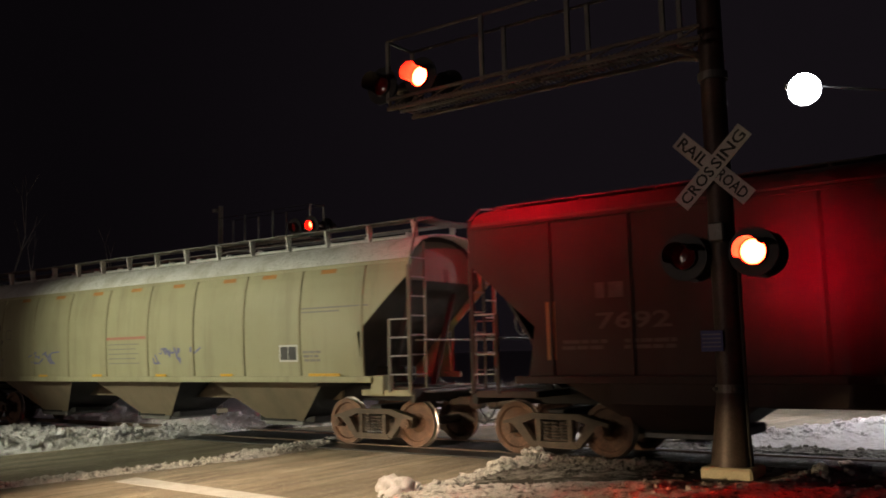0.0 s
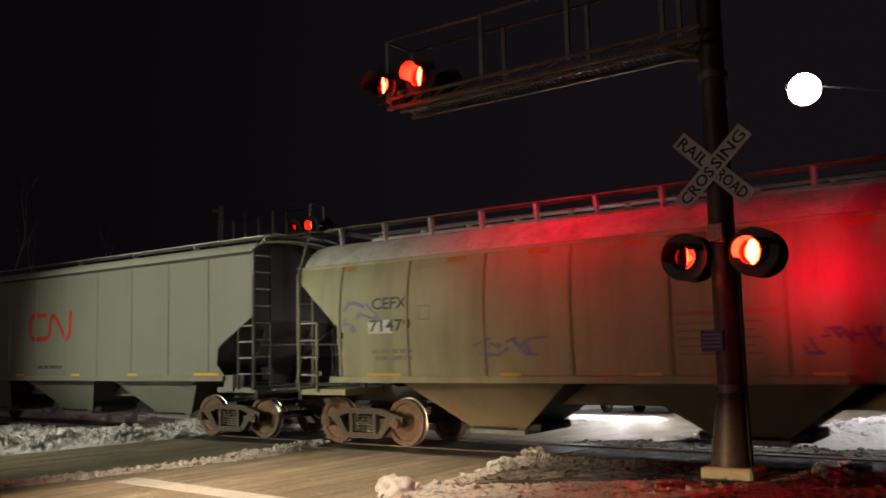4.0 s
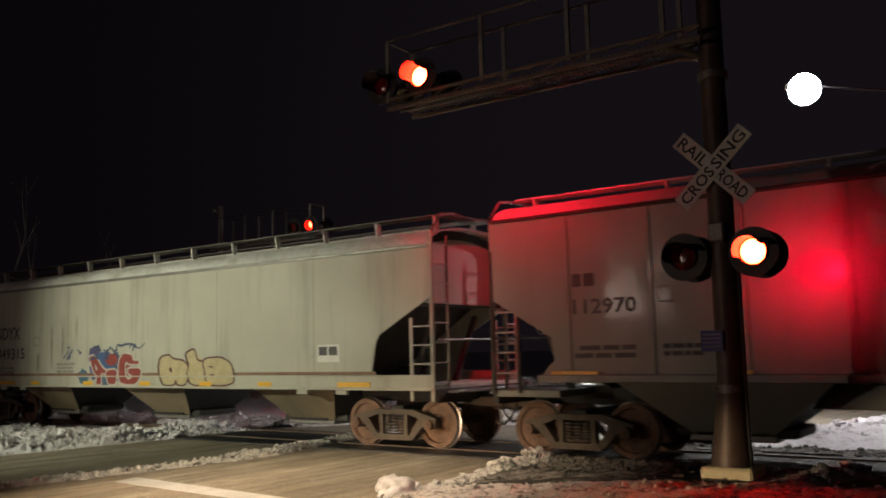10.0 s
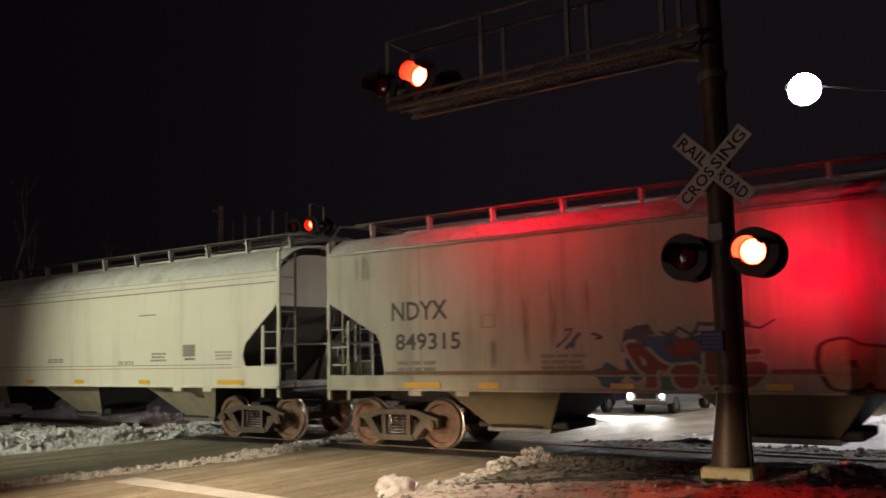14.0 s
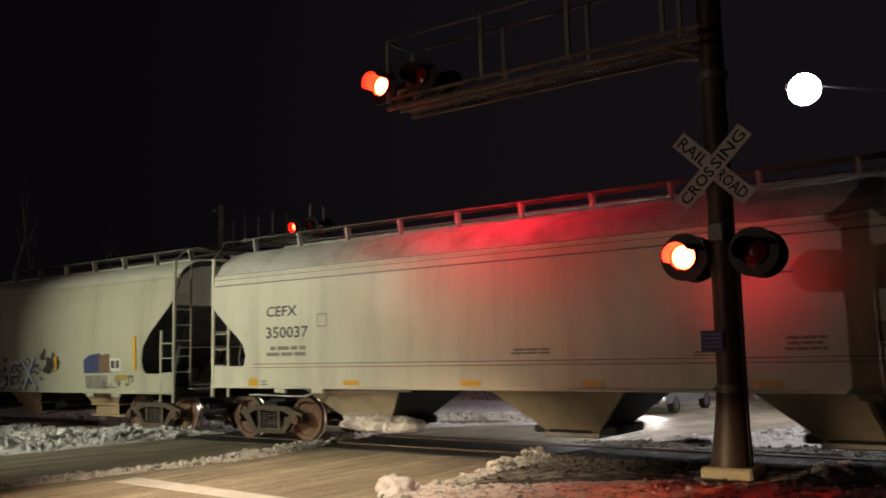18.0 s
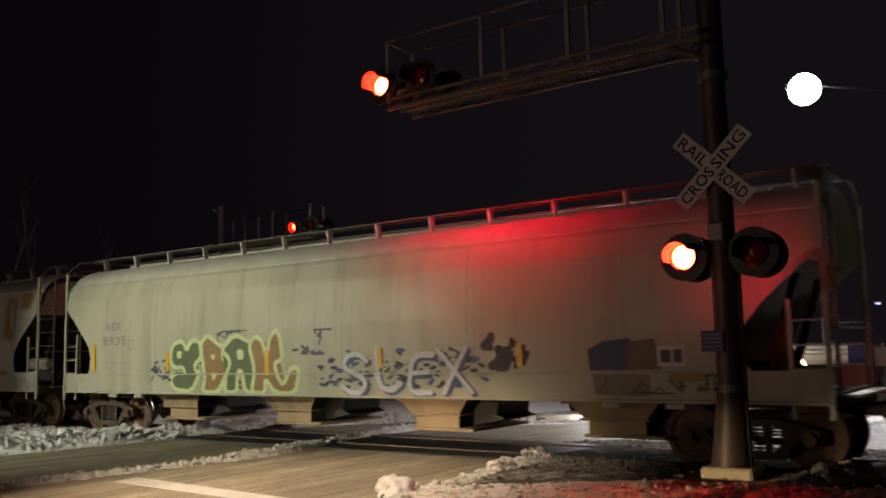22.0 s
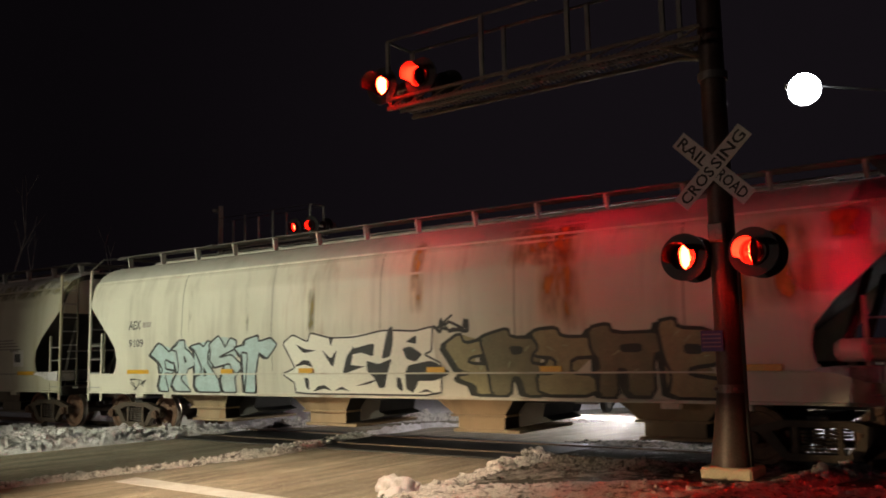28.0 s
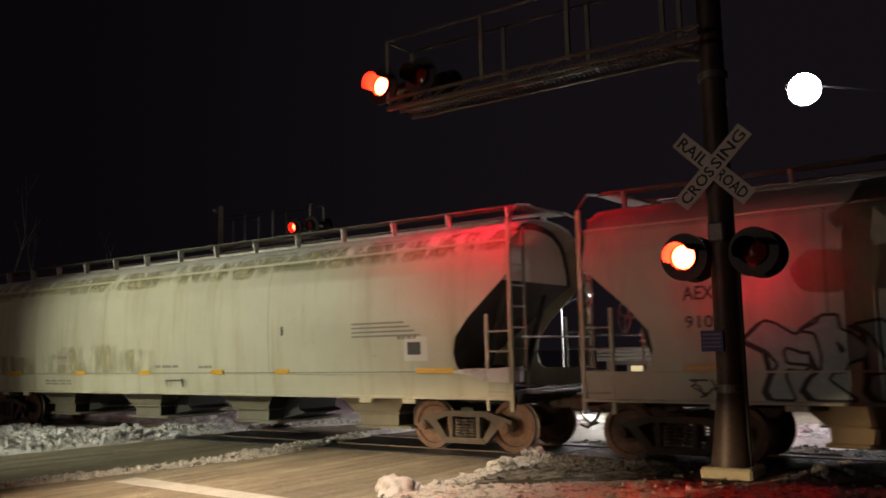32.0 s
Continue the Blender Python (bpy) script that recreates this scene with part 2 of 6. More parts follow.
def text_shape(body):
    """Triangles of a word in Blender's own font, scaled to a unit box."""
    if body not in TEXTS:
        cu = bpy.data.curves.new("word", "FONT")
        cu.body = body
        cu.resolution_u = 2
        cu.offset = 0.018
        ob = new("word", cu)
        dg = bpy.context.evaluated_depsgraph_get()
        me = bpy.data.meshes.new_from_object(ob.evaluated_get(dg))
        vs = [(v.co.x, v.co.y) for v in me.vertices]
        fs = [tuple(p.vertices) for p in me.polygons]
        x0, x1 = min(v[0] for v in vs), max(v[0] for v in vs)
        y0, y1 = min(v[1] for v in vs), max(v[1] for v in vs)
        TEXTS[body] = ([((x - x0) / (x1 - x0), (y - y0) / (y1 - y0)) for x, y in vs], fs)
        bpy.data.objects.remove(ob)
        bpy.data.curves.remove(cu)
        bpy.data.meshes.remove(me)
    return TEXTS[body]


def text_pieces(body):
    """The word's characters one by one, each as its own points and faces."""
    vs, fs = text_shape(body)
    root = list(range(len(vs)))
    def find(i):
        while root[i] != i:
            root[i] = root[root[i]]
            i = root[i]
        return i
    for f in fs:
        for i in f[1:]:
            root[find(i)] = find(f[0])
    groups = {}
    for f in fs:
        groups.setdefault(find(f[0]), []).append(f)
    out = []
    for faces in groups.values():
        used = sorted({i for f in faces for i in f})
        at = {i: k for k, i in enumerate(used)}
        out.append(([vs[i] for i in used], [tuple(at[i] for i in f) for f in faces]))
    return out


# ---------------------------------------------------------------- ground, road and rails
def road_x(y, side):
    """Edges of the road: its direction leans a little from the track's square."""
    if side == "right" and y < -1.5:
        return -7.93 - 0.08 * (y + 1.5)
    x = {"left": -17.45, "mid": -12.85, "right": -7.75}[side] + 0.12 * y
    return x + (min(0.8, max(0.0, 0.5 * (y - 1.25))) if side == "right" else 0.0)


def drop(y):
    """The land falls away beyond the track."""
    return -0.032 * max(0.0, min(y, 90.0) - 1.6)


def ground_z(x, y):
    return near_z(x, y) + drop(y)


def near_z(x, y):
    z = -0.13 + 0.035 * noise.noise(Vector((x * 0.7, y * 0.7, 0))) + 0.02 * noise.noise(Vector((x * 2.3, y * 2.3, 3)))
    # the verge rises towards the mast
    rise = min(1.0, max(0.0, (x + 8.0) / 1.1)) * min(0.44, 0.2 + 0.055 * (x + 7.1))
    k = min(1.0, max(0.0, (-1.5 - y) / 2.2))
    z += max(0.0, rise) * k * k * (3 - 2 * k)
    if road_x(y, "left") - 0.8 < x < road_x(y, "right") + 0.5:
        z = min(z, -0.12)
    if abs(y) < 1.5:
        z = min(z, -0.1) if x < -8.0 else -0.03 + 0.3 * (z + 0.13)
    return z


def build_ground():
    xs = [-900, -300, -120, -70, -48, -38] + [-32 + 0.3 * i for i in range(128)] + [8, 12, 20, 40, 90, 300, 900]
    ys = [-700, -200, -60, -30, -18, -12] + [-9.0 + 0.3 * i for i in range(76)] + [15, 18, 24, 34, 50, 90, 200, 600, 1500]
    bm = bmesh.new()
    grid = [[bm.verts.new((x, y, ground_z(x, y))) for x in xs] for y in ys]
    for j in range(len(ys) - 1):
        for i in range(len(xs) - 1):
            f = bm.faces.new((grid[j][i], grid[j][i + 1], grid[j + 1][i + 1], grid[j + 1][i]))
            f.material_index = 1 if ys[j] > 1.4 or xs[i] < -18.5 else 0
    ob = mesh_object("ground", bm, (GROUND_M, SNOW), smooth=True)
    tagged(ob, "snow-patched dark dirt ground beside the tracks", "ground", kind="structure")


def strip_bm(y0, y1, a, b, z, thick=0.05, n=12):
    """A slab of road between two edge functions."""
    bm = bmesh.new()
    rows = []
    for i in range(n + 1):
        y = y0 + (y1 - y0) * i / n
        h = z + drop(y)
        rows.append([bm.verts.new((a(y), y, h)), bm.verts.new((b(y), y, h)), bm.verts.new((b(y), y, h - thick)), bm.verts.new((a(y), y, h - thick))])
    for r, s in zip(rows, rows[1:]):
        for k in range(4):
            bm.faces.new((r[k], r[(k + 1) % 4], s[(k + 1) % 4], s[k]))
    bm.faces.new(rows[0][::-1])
    bm.faces.new(rows[-1])
    bmesh.ops.recalc_face_normals(bm, faces=bm.faces)
    return bm


def build_road():
    left, mid, right = (lambda y: road_x(y, "left")), (lambda y: road_x(y, "mid")), (lambda y: road_x(y, "right"))
    ob = mesh_object("road_near", strip_bm(-45, -1.55, left, right, -0.045), ROAD_M)
    tagged(ob, "worn tan road surface leading to the crossing", "road", kind="structure")
    ob = mesh_object("road_far", strip_bm(1.25, 70, left, right, -0.045), ROAD_M)
    tagged(ob, "worn road surface beyond the crossing", "road", kind="structure")
    pad = empty("crossing_pad", pose(0, 0, 0), "dark asphalt crossing pad between the rails", "crossing pad", kind="structure")
    for y0, y1 in ((-1.55, -0.775), (-0.655, 0.655), (0.775, 1.25)):
        part("pad_panel", strip_bm(y0, y1, left, right, -0.022, 0.08, 2), PAD_M, pad)
    # stop line across the near right-hand lane
    bm = bmesh.new()
    pts = [(-12.62, -6.05), (-8.6, -6.3), (-8.72, -6.72), (-12.5, -6.52)]
    lo = [bm.verts.new((x, y, -0.044)) for x, y in pts]
    hi = [bm.verts.new((x, y, -0.039)) for x, y in pts]
    bm.faces.new(hi)
    for i in range(4):
        bm.faces.new((lo[i], lo[(i + 1) % 4], hi[(i + 1) % 4], hi[i]))
    bmesh.ops.recalc_face_normals(bm, faces=bm.faces)
    tagged(mesh_object("stop_line", bm, LINE_M), "worn white stop line painted on the road", "road marking", kind="structure")
    # rails with head, web and foot
    prof = [(-0.07, -0.17), (0.07, -0.17), (0.07, -0.155), (0.012, -0.135), (0.012, -0.04), (0.036, -0.03), (0.036, -0.004), (0.03, 0), (-0.03, 0), (-0.036, -0.004),
            (-0.036, -0.03), (-0.012, -0.04), (-0.012, -0.135), (-0.07, -0.155)]
    for y in (-0.7535, 0.7535):
        bm = bmesh.new()
        add_extrusion(bm, [(y + u, w) for u, w in prof], -90, 60, "x")
        tagged(mesh_object("rail", bm, STEEL), "worn steel rail running through the crossing", "rail", "rails of the track")


def chunk(bm, x, y, z, r, mat=0, flat=0.75):
    res = bmesh.ops.create_icosphere(bm, subdivisions=2 if r > 0.07 else 1, radius=1.0)
    off = Vector((random.uniform(0, 90), random.uniform(0, 90), random.uniform(0, 90)))
    s = Vector((random.uniform(0.7, 1.3), random.uniform(0.7, 1.3), flat * random.uniform(0.6, 1.2))) * r
    rot = Matrix.Rotation(random.uniform(0, 6.28), 3, "Z")
    for v in res["verts"]:
        k = 1 + 0.6 * noise.noise(v.co * 1.5 + off) + 0.3 * noise.noise(v.co * 3.7 + off)
        c = rot @ Vector((v.co.x * s.x * k, v.co.y * s.y * k, v.co.z * s.z * k))
        v.co = Vector((x, y, z)) + c


def snow_bank(path, width, height, chunks, size, material, label, seed, base=-0.1, lumps=1.0):
    """A ploughed ridge along a path, with loose clods on it."""
    random.seed(seed)
    pts = [Vector((*p[:2], 0)) for p in path]
    scale = [p[2] if len(p) > 2 else 1.0 for p in path]
    cum = [0.0]
    for a, b in zip(pts, pts[1:]):
        cum.append(cum[-1] + (b - a).length)
    def along(s):
        for i in range(len(pts) - 1):
            if s <= cum[i + 1] or i == len(pts) - 2:
                k = (s - cum[i]) / (cum[i + 1] - cum[i])
                d = (pts[i + 1] - pts[i]).normalized()
                return pts[i].lerp(pts[i + 1], k), Vector((-d.y, d.x, 0)), scale[i] + (scale[i + 1] - scale[i]) * k
    step = max(0.04, width / 40)
    n, w = min(420, max(8, int(cum[-1] / step))), 30
    def height_at(p, u, sc):
        env = max(0.0, 1 - u * u) ** 0.7
        h = 0.45 + 0.5 * noise.noise(p * 1.3 + Vector((0, 0, seed))) + 0.55 * lumps * abs(noise.noise(p * 3.5 + Vector((0, 0, seed)))) + 0.3 * lumps * noise.noise(p * 9.0) + 0.22 * lumps * noise.noise(p * 21.0)
        return base + drop(p.y) + max(0.0, near_z(p.x, p.y) + 0.12) + height * sc * env * max(0.02, h) - 0.02 * (1 - env)
    bm = bmesh.new()
    rows = []
    for i in range(n + 1):
        c, side, sc = along(cum[-1] * i / n)
        row = []
        for j in range(w + 1):
            u = -1 + 2 * j / w
            p = c + side * (u * width / 2 * (0.75 + 0.25 * sc) * (1 + 0.3 * noise.noise(c * 0.9 + Vector((u, 0, seed)))))
            row.append(bm.verts.new((p.x, p.y, height_at(p, u, sc))))
        rows.append(row)
    for a, b in zip(rows, rows[1:]):
        for j in range(w):
            bm.faces.new((a[j], a[j + 1], b[j + 1], b[j]))
    bmesh.ops.recalc_face_normals(bm, faces=bm.faces)
    tmp = bpy.data.meshes.new("tmp")
    bm.to_mesh(tmp)
    bm.free()
    # clods are gathered in small meshes, which keeps the build quick
    vs = [v.co.copy() for v in tmp.vertices]
    fs = [tuple(p.vertices) for p in tmp.polygons]
    bpy.data.meshes.remove(tmp)
    for i in range(chunks):
        c, side, sc = along(cum[-1] * random.random())
        u = max(-1.0, min(1.0, random.gauss(0, 0.5)))
        p = c + side * u * width / 2
        r = size * (0.22 + 0.9 * random.random() ** 4) * (0.6 + 0.4 * sc)
        small = bmesh.new()
        chunk(small, p.x, p.y, height_at(p, u, sc) + r * 0.25, r)
        small.verts.index_update()
        k = len(vs)
        vs += [v.co.copy() for v in small.verts]
        fs += [tuple(v.index + k for v in f.verts) for f in small.faces]
        small.free()
    me = bpy.data.meshes.new("snow_bank")
    me.from_pydata(vs, [], fs)
    me.polygons.foreach_set("use_smooth", [size > 0.15] * len(me.polygons))
    me.materials.append(material)
    ob = new("snow_bank", me)
    return tagged(ob, label, "snow bank", kind="stuff")


def build_snow():
    snow_bank([(-22.3, -10.5), (-20.6, -6.6), (-19.2, -2.6), (-18.35, 0.0, 0.7), (-18.1, 1.0, 0.3)], 2.7, 0.42, 4200, 0.085, SNOW, "lumpy white snow bank ploughed along the road edge", 3)
    snow_bank([(-30, -3.2), (-24, -2.4), (-19.0, -1.6, 0.6)], 2.4, 0.3, 352, 0.12, SNOW, "grey-white snow bank along the track", 4)
    snow_bank([(-14.2, -10, 0.6), (-13.75, -7.7, 0.6), (-13.2, -4.6, 0.6), (-13.0, -2.9, 1.2), (-13.17, -1.95, 1.3), (-13.36, -0.88, 1.0)], 0.7, 0.13, 1200, 0.065, CLOD_SNOW, "thin gritty snow ridge along the middle of the road", 5, -0.05)
    snow_bank([(-13.42, -0.64, 1.0), (-13.56, 0.64, 1.0)], 0.6, 0.1, 220, 0.04, CLOD_SNOW, "trodden snow remnant between the rails of the crossing", 18, 0.0)
    snow_bank([(-13.6, 0.88, 1.0), (-14.0, 2.6, 1.1), (-14.3, 4.0, 1.0), (-13.6, 5.4, 0.8), (-12.3, 6.8, 0.9), (-11.5, 9.0, 0.7)], 0.6, 0.12, 400, 0.06, SNOW, "thin snow ridge along the road beyond the track", 6, -0.05)
    snow_bank([(-7.3, -6.6, 0.6), (-7.35, -5.2, 0.8), (-7.5, -3.9, 0.7), (-7.7, -2.6, 1.0), (-7.85, -1.35, 1.0), (-7.8, -1.0, 0.5)], 0.6, 0.15, 1300, 0.1, CLOD_SNOW, "clodded dirty snow bank at the road edge by the mast", 7, -0.09)
    snow_bank([(-7.3, -5.75, 1.0), (-7.75, -5.35, 1.0), (-7.55, -5.0, 0.7)], 0.5, 0.16, 57, 0.17, SNOW, "large white clods of ploughed snow at the road edge", 8, -0.06)
    snow_bank([(-7.9, -1.3, 0.9), (-7.0, -1.6, 1.0), (-5.2, -1.55, 0.9), (-2.0, -1.6, 1.0), (6.0, -1.7, 1.0)], 1.0, 0.13, 2000, 0.055, GRIT_SNOW, "low ridge of dirty snow and ballast along the near rail", 9, -0.1)
    snow_bank([(-2.75, -4.6, 0.9), (-2.5, -3.8, 0.8), (-2.3, -3.2, 0.9), (-1.6, -2.6, 0.8)], 0.6, 0.12, 60, 0.1, CLOD_SNOW, "clods of dirty snow beside the mast base", 10, -0.1)
    snow_bank([(-7.9, -6.4, 0.9), (-6.2, -5.6, 1.0), (-4.6, -5.2, 1.0), (-3.0, -5.0, 1.0), (-1.5, -5.0, 1.0)], 1.7, 0.1, 700, 0.035, CLOD_SNOW, "thin trodden snow cover in front of the mast", 11, -0.12, 0.9)
    snow_bank([(-7.6, -3.6, 0.8), (-6.0, -3.0, 1.0), (-4.4, -2.7, 1.0), (-2.0, -2.6, 1.0), (1.0, -2.8, 1.0)], 2.6, 0.07, 1500, 0.05, DIRT_M, "dark gritty dirt between the road and the mast", 16, -0.12)
    snow_bank([(-8.8, 1.6, 1.0), (-6.5, 2.0, 1.2), (-2.0, 2.3, 1.2), (6.0, 2.3, 1.2)], 1.3, 0.1, 700, 0.06, GRIT_SNOW, "low ridge of dirty snow and ballast along the far rail", 12)
    snow_bank([(-6.6, 3.4, 0.8), (-5.3, 6.0, 1.2), (-4.7, 11.0, 1.2), (-3.6, 20.0, 1.2)], 2.4, 0.16, 400, 0.09, SNOW, "snow bank along the road edge beyond the track", 13)
    snow_bank([(-17.8, 2.2, 0.7), (-17.0, 4.8, 0.9), (-16.1, 7.4, 1.0), (-14.9, 8.4, 1.0), (-13.4, 8.7, 0.6)], 1.5, 0.36, 800, 0.09, CLOD_SNOW, "snow bank on the far left side of the road", 14)
    snow_bank([(-46, 24.0, 1.0), (-30, 27.5, 1.0), (-22, 31.0, 1.0), (-12, 36.0, 1.0)], 5.0, 1.3, 300, 0.4, CLOD_SNOW, "long patchy snow bank beyond the track", 17, -0.25)
    snow_bank([(-30, 2.6, 1.0), (-22, 2.7, 1.0), (-18.2, 2.6, 0.8)], 2.0, 0.34, 484, 0.13, SNOW, "snow bank along the far rail beyond the road", 15)


# ---------------------------------------------------------------- train
S_ROWS = [(0, 0), (2, 7.62), (4, 15.28), (6, 22.93), (8, 30.57), (10, 38.2), (12, 45.82), (14, 53.43), (16.5, 62.87), (18, 68.53), (20, 76.0), (22, 83.36),
          (24, 90.71), (25.5, 96.19), (27.5, 103.52), (29.5, 110.83), (32, 119.86)]
WHEEL_R = 0.47
AXLES = []          # (axle object, distance from the car's origin)
CARS = []           # (car, its place at the start)


def interp(rows, v):
    for (a, p), (b, q) in zip(rows, rows[1:]):
        if v <= b:
            return p + (q - p) * max(0.0, (v - a) / (b - a))
    return rows[-1][1]


def wheel_mesh():
    """A freight wheel lying in the xz plane: tread, flange, dished plate and hub."""
    bm = bmesh.new()
    prof = [(0.0, -0.09), (0.1, -0.09), (0.12, -0.06), (0.2, 0.0), (0.36, -0.02), (0.385, -0.065), (WHEEL_R, -0.065), (WHEEL_R, 0.04), (WHEEL_R + 0.028, 0.05),
            (WHEEL_R + 0.028, 0.075), (0.39, 0.075), (0.36, 0.03), (0.12, 0.08), (0.0, 0.08)]
    n = 40
    rings = []
    for r, y in prof:
        rings.append([bm.verts.new((r * math.cos(6.28318 * i / n), y, r * math.sin(6.28318 * i / n))) for i in range(n)] if r else [bm.verts.new((0, y, 0))])
    for k, (a, b) in enumerate(zip(rings, rings[1:])):
        for i in range(n):
            j = (i + 1) % n
            if len(a) == 1:
                f = bm.faces.new((a[0], b[j], b[i]))
            elif len(b) == 1:
                f = bm.faces.new((a[i], a[j], b[0]))
            else:
                f = bm.faces.new((a[i], a[j], b[j], b[i]))
            f.material_index = 1 if 6 <= k <= 7 else 0
    bmesh.ops.recalc_face_normals(bm, faces=bm.faces)
    me = bpy.data.meshes.new("wheel")
    bm.to_mesh(me)
    bm.free()
    me.materials.append(WHEEL_M)
    me.materials.append(TREAD)
    return me


def sideframe_mesh():
    """Cast side frame of a three-piece bogie, centred on the bolster, in the xz plane."""
    bm = bmesh.new()
    hb = 0.925
    top = [(-hb - 0.13, 0.5), (-hb - 0.13, 0.6), (-hb + 0.1, 0.66), (-0.5, 0.75), (0.5, 0.75), (hb - 0.1, 0.66), (hb + 0.13, 0.6), (hb + 0.13, 0.5), (hb - 0.14, 0.52),
           (0.42, 0.65), (-0.42, 0.65), (-hb + 0.14, 0.52)]
    add_extrusion(bm, top, -0.075, 0.075)
    for s in (-1, 1):
        leg = [(s * (hb - 0.26), 0.6), (s * (hb - 0.08), 0.54), (s * 0.5, 0.17), (s * 0.38, 0.22)]
        add_extrusion(bm, leg, -0.07, 0.07)
        col = [(s * 0.27, 0.2), (s * 0.36, 0.2), (s * 0.35, 0.7), (s * 0.27, 0.7)]
        add_extrusion(bm, col, -0.068, 0.068)
        add_box(bm, (s * hb - 0.13, -0.085, 0.38), (s * hb + 0.13, 0.085, 0.57), 0.03)
    add_extrusion(bm, [(-0.48, 0.15), (0.48, 0.15), (0.4, 0.26), (-0.4, 0.26)], -0.09, 0.09)
    me = bpy.data.meshes.new("side_frame")
    bm.to_mesh(me)
    bm.free()
    me.materials.append(FRAME_M)
    return me


def mesh_of(bm, name, *mats):
    me = bpy.data.meshes.new(name)
    bm.normal_update()
    bm.to_mesh(me)
    bm.free()
    for m in mats:
        me.materials.append(m)
    return me


WHEEL_ME = wheel_mesh()
FRAME_ME = sideframe_mesh()
_b = rods_bm([((0, -0.95, 0), (0, 0.95, 0))], 0.085, 12)
AXLE_ME = mesh_of(_b, "axle", IRON)
_b = rods_bm([((0, -0.08, 0), (0, 0.02, 0))], 0.1, 16)
add_rod(_b, (0, -0.1, 0), (0, -0.08, 0), 0.06, 6)
CAP_ME = mesh_of(_b, "bearing_cap", WHEEL_M)
_b = bmesh.new()
for _k in range(6):
    add_rod(_b, (0, 0, 0.3 + 0.055 * _k), (0, 0, 0.33 + 0.055 * _k), 0.075, 10)
SPRING_ME = mesh_of(_b, "spring", IRON)
_b = bmesh.new()
add_box(_b, (-0.16, -0.98, 0.62), (0.16, 0.98, 0.82), 0.02)
BOLSTER_ME = mesh_of(_b, "bolster", BLACK)
_b = bmesh.new()
add_box(_b, (-0.35, -0.09, 0.78), (0.28, 0.09, 0.98), 0.03)
add_box(_b, (0.22, -0.14, 0.72), (0.52, 0.14, 1.02), 0.06)
COUPLER_ME = mesh_of(_b, "coupler", IRON)
_b = bmesh.new()
add_box(_b, (-0.21, -0.012, -0.05), (0.21, 0.004, 0.05), 0.004)
REFLECTOR_ME = mesh_of(_b, "reflector", YELLOW)
_b = bmesh.new()
add_rod(_b, (-0.2, 0, 0), (0.2, 0, 0), 0.016, 6)
RUNG_ME = mesh_of(_b, "rung", RUNG_M)


def bogie(car, x, length):
    for s in (-1, 1):
        f = shared("side_frame", FRAME_ME, car, pose(x, s * 1.02, 0))
        for k in (-0.925, 0.925):
            shared("bearing_cap", CAP_ME, f, pose(k, -0.09 if s < 0 else 0.09, WHEEL_R, 0, 0, 0 if s < 0 else 180))
        for k in (-0.17, 0.0, 0.17):
            shared("spring", SPRING_ME, f, pose(k, 0, 0))
    shared("bolster", BOLSTER_ME, car, pose(x, 0, 0))
    for k in (-0.925, 0.925):
        ax = shared("axle", AXLE_ME, car, pose(x + k, 0, WHEEL_R))
        shared("wheel", WHEEL_ME, ax, pose(0, -0.76, 0))
        shared("wheel", WHEEL_ME, ax, pose(0, 0.76, 0, 0, 0, 180))
        AXLES.append((ax, x + k))


def side_bm(spec, sgn, z0, z1, cut_front, cut_rear, out=0.0):
    """A side sheet that follows the car's section, its ends cut away as the car's ends are."""
    L, prof = spec["length"], spec["section"]
    zs = sorted({round(z, 3) for z in [z0 + (z1 - z0) * i / 22 for i in range(23)] + [p[0] for p in prof if z0 < p[0] < z1] + [c[0] for c in cut_front + cut_rear if z0 < c[0] < z1]})
    bm = bmesh.new()
    rows = []
    nx = 10
    for z in zs:
        a, b = -interp(cut_front, z), -L + interp(cut_rear, z)
        y = sgn * (interp(prof, z) + out)
        rows.append([bm.verts.new((a + (b - a) * i / nx, y, z)) for i in range(nx + 1)])
    for r, s in zip(rows, rows[1:]):
        for i in range(nx):
            bm.faces.new((r[i], r[i + 1], s[i + 1], s[i]) if sgn > 0 else (r[i + 1], r[i], s[i], s[i + 1]))
    bmesh.ops.recalc_face_normals(bm, faces=bm.faces)
    geom = bmesh.ops.extrude_face_region(bm, geom=bm.faces[:])
    for v in [g for g in geom["geom"] if isinstance(g, bmesh.types.BMVert)]:
        v.co.y -= sgn * 0.03
    bmesh.ops.recalc_face_normals(bm, faces=bm.faces)
    return bm


def roof_bm(spec, z0):
    L, prof = spec["length"], spec["section"]
    half = [(interp(prof, z0), z0)] + [(y, z) for z, y in prof if z > z0 + 0.01]
    outline = [(-y, z) for y, z in half] + [(y, z) for y, z in half[::-1] if y > 0]
    bm = bmesh.new()
    rows = []
    n = 24
    for i in range(n + 1):
        x = -0.06 + (-L + 0.12) * i / n
        rows.append([bm.verts.new((x, y, z)) for y, z in outline])
    for r, s in zip(rows, rows[1:]):
        for k in range(len(outline) - 1):
            bm.faces.new((r[k], r[k + 1], s[k + 1], s[k]))
    bmesh.ops.recalc_face_normals(bm, faces=bm.faces)
    if sum(f.normal.z for f in bm.faces) < 0:
        bmesh.ops.reverse_faces(bm, faces=bm.faces[:])
    geom = bmesh.ops.extrude_face_region(bm, geom=bm.faces[:])
    for v in [g for g in geom["geom"] if isinstance(g, bmesh.types.BMVert)]:
        v.co.z -= 0.03
    bmesh.ops.recalc_face_normals(bm, faces=bm.faces)
    return bm


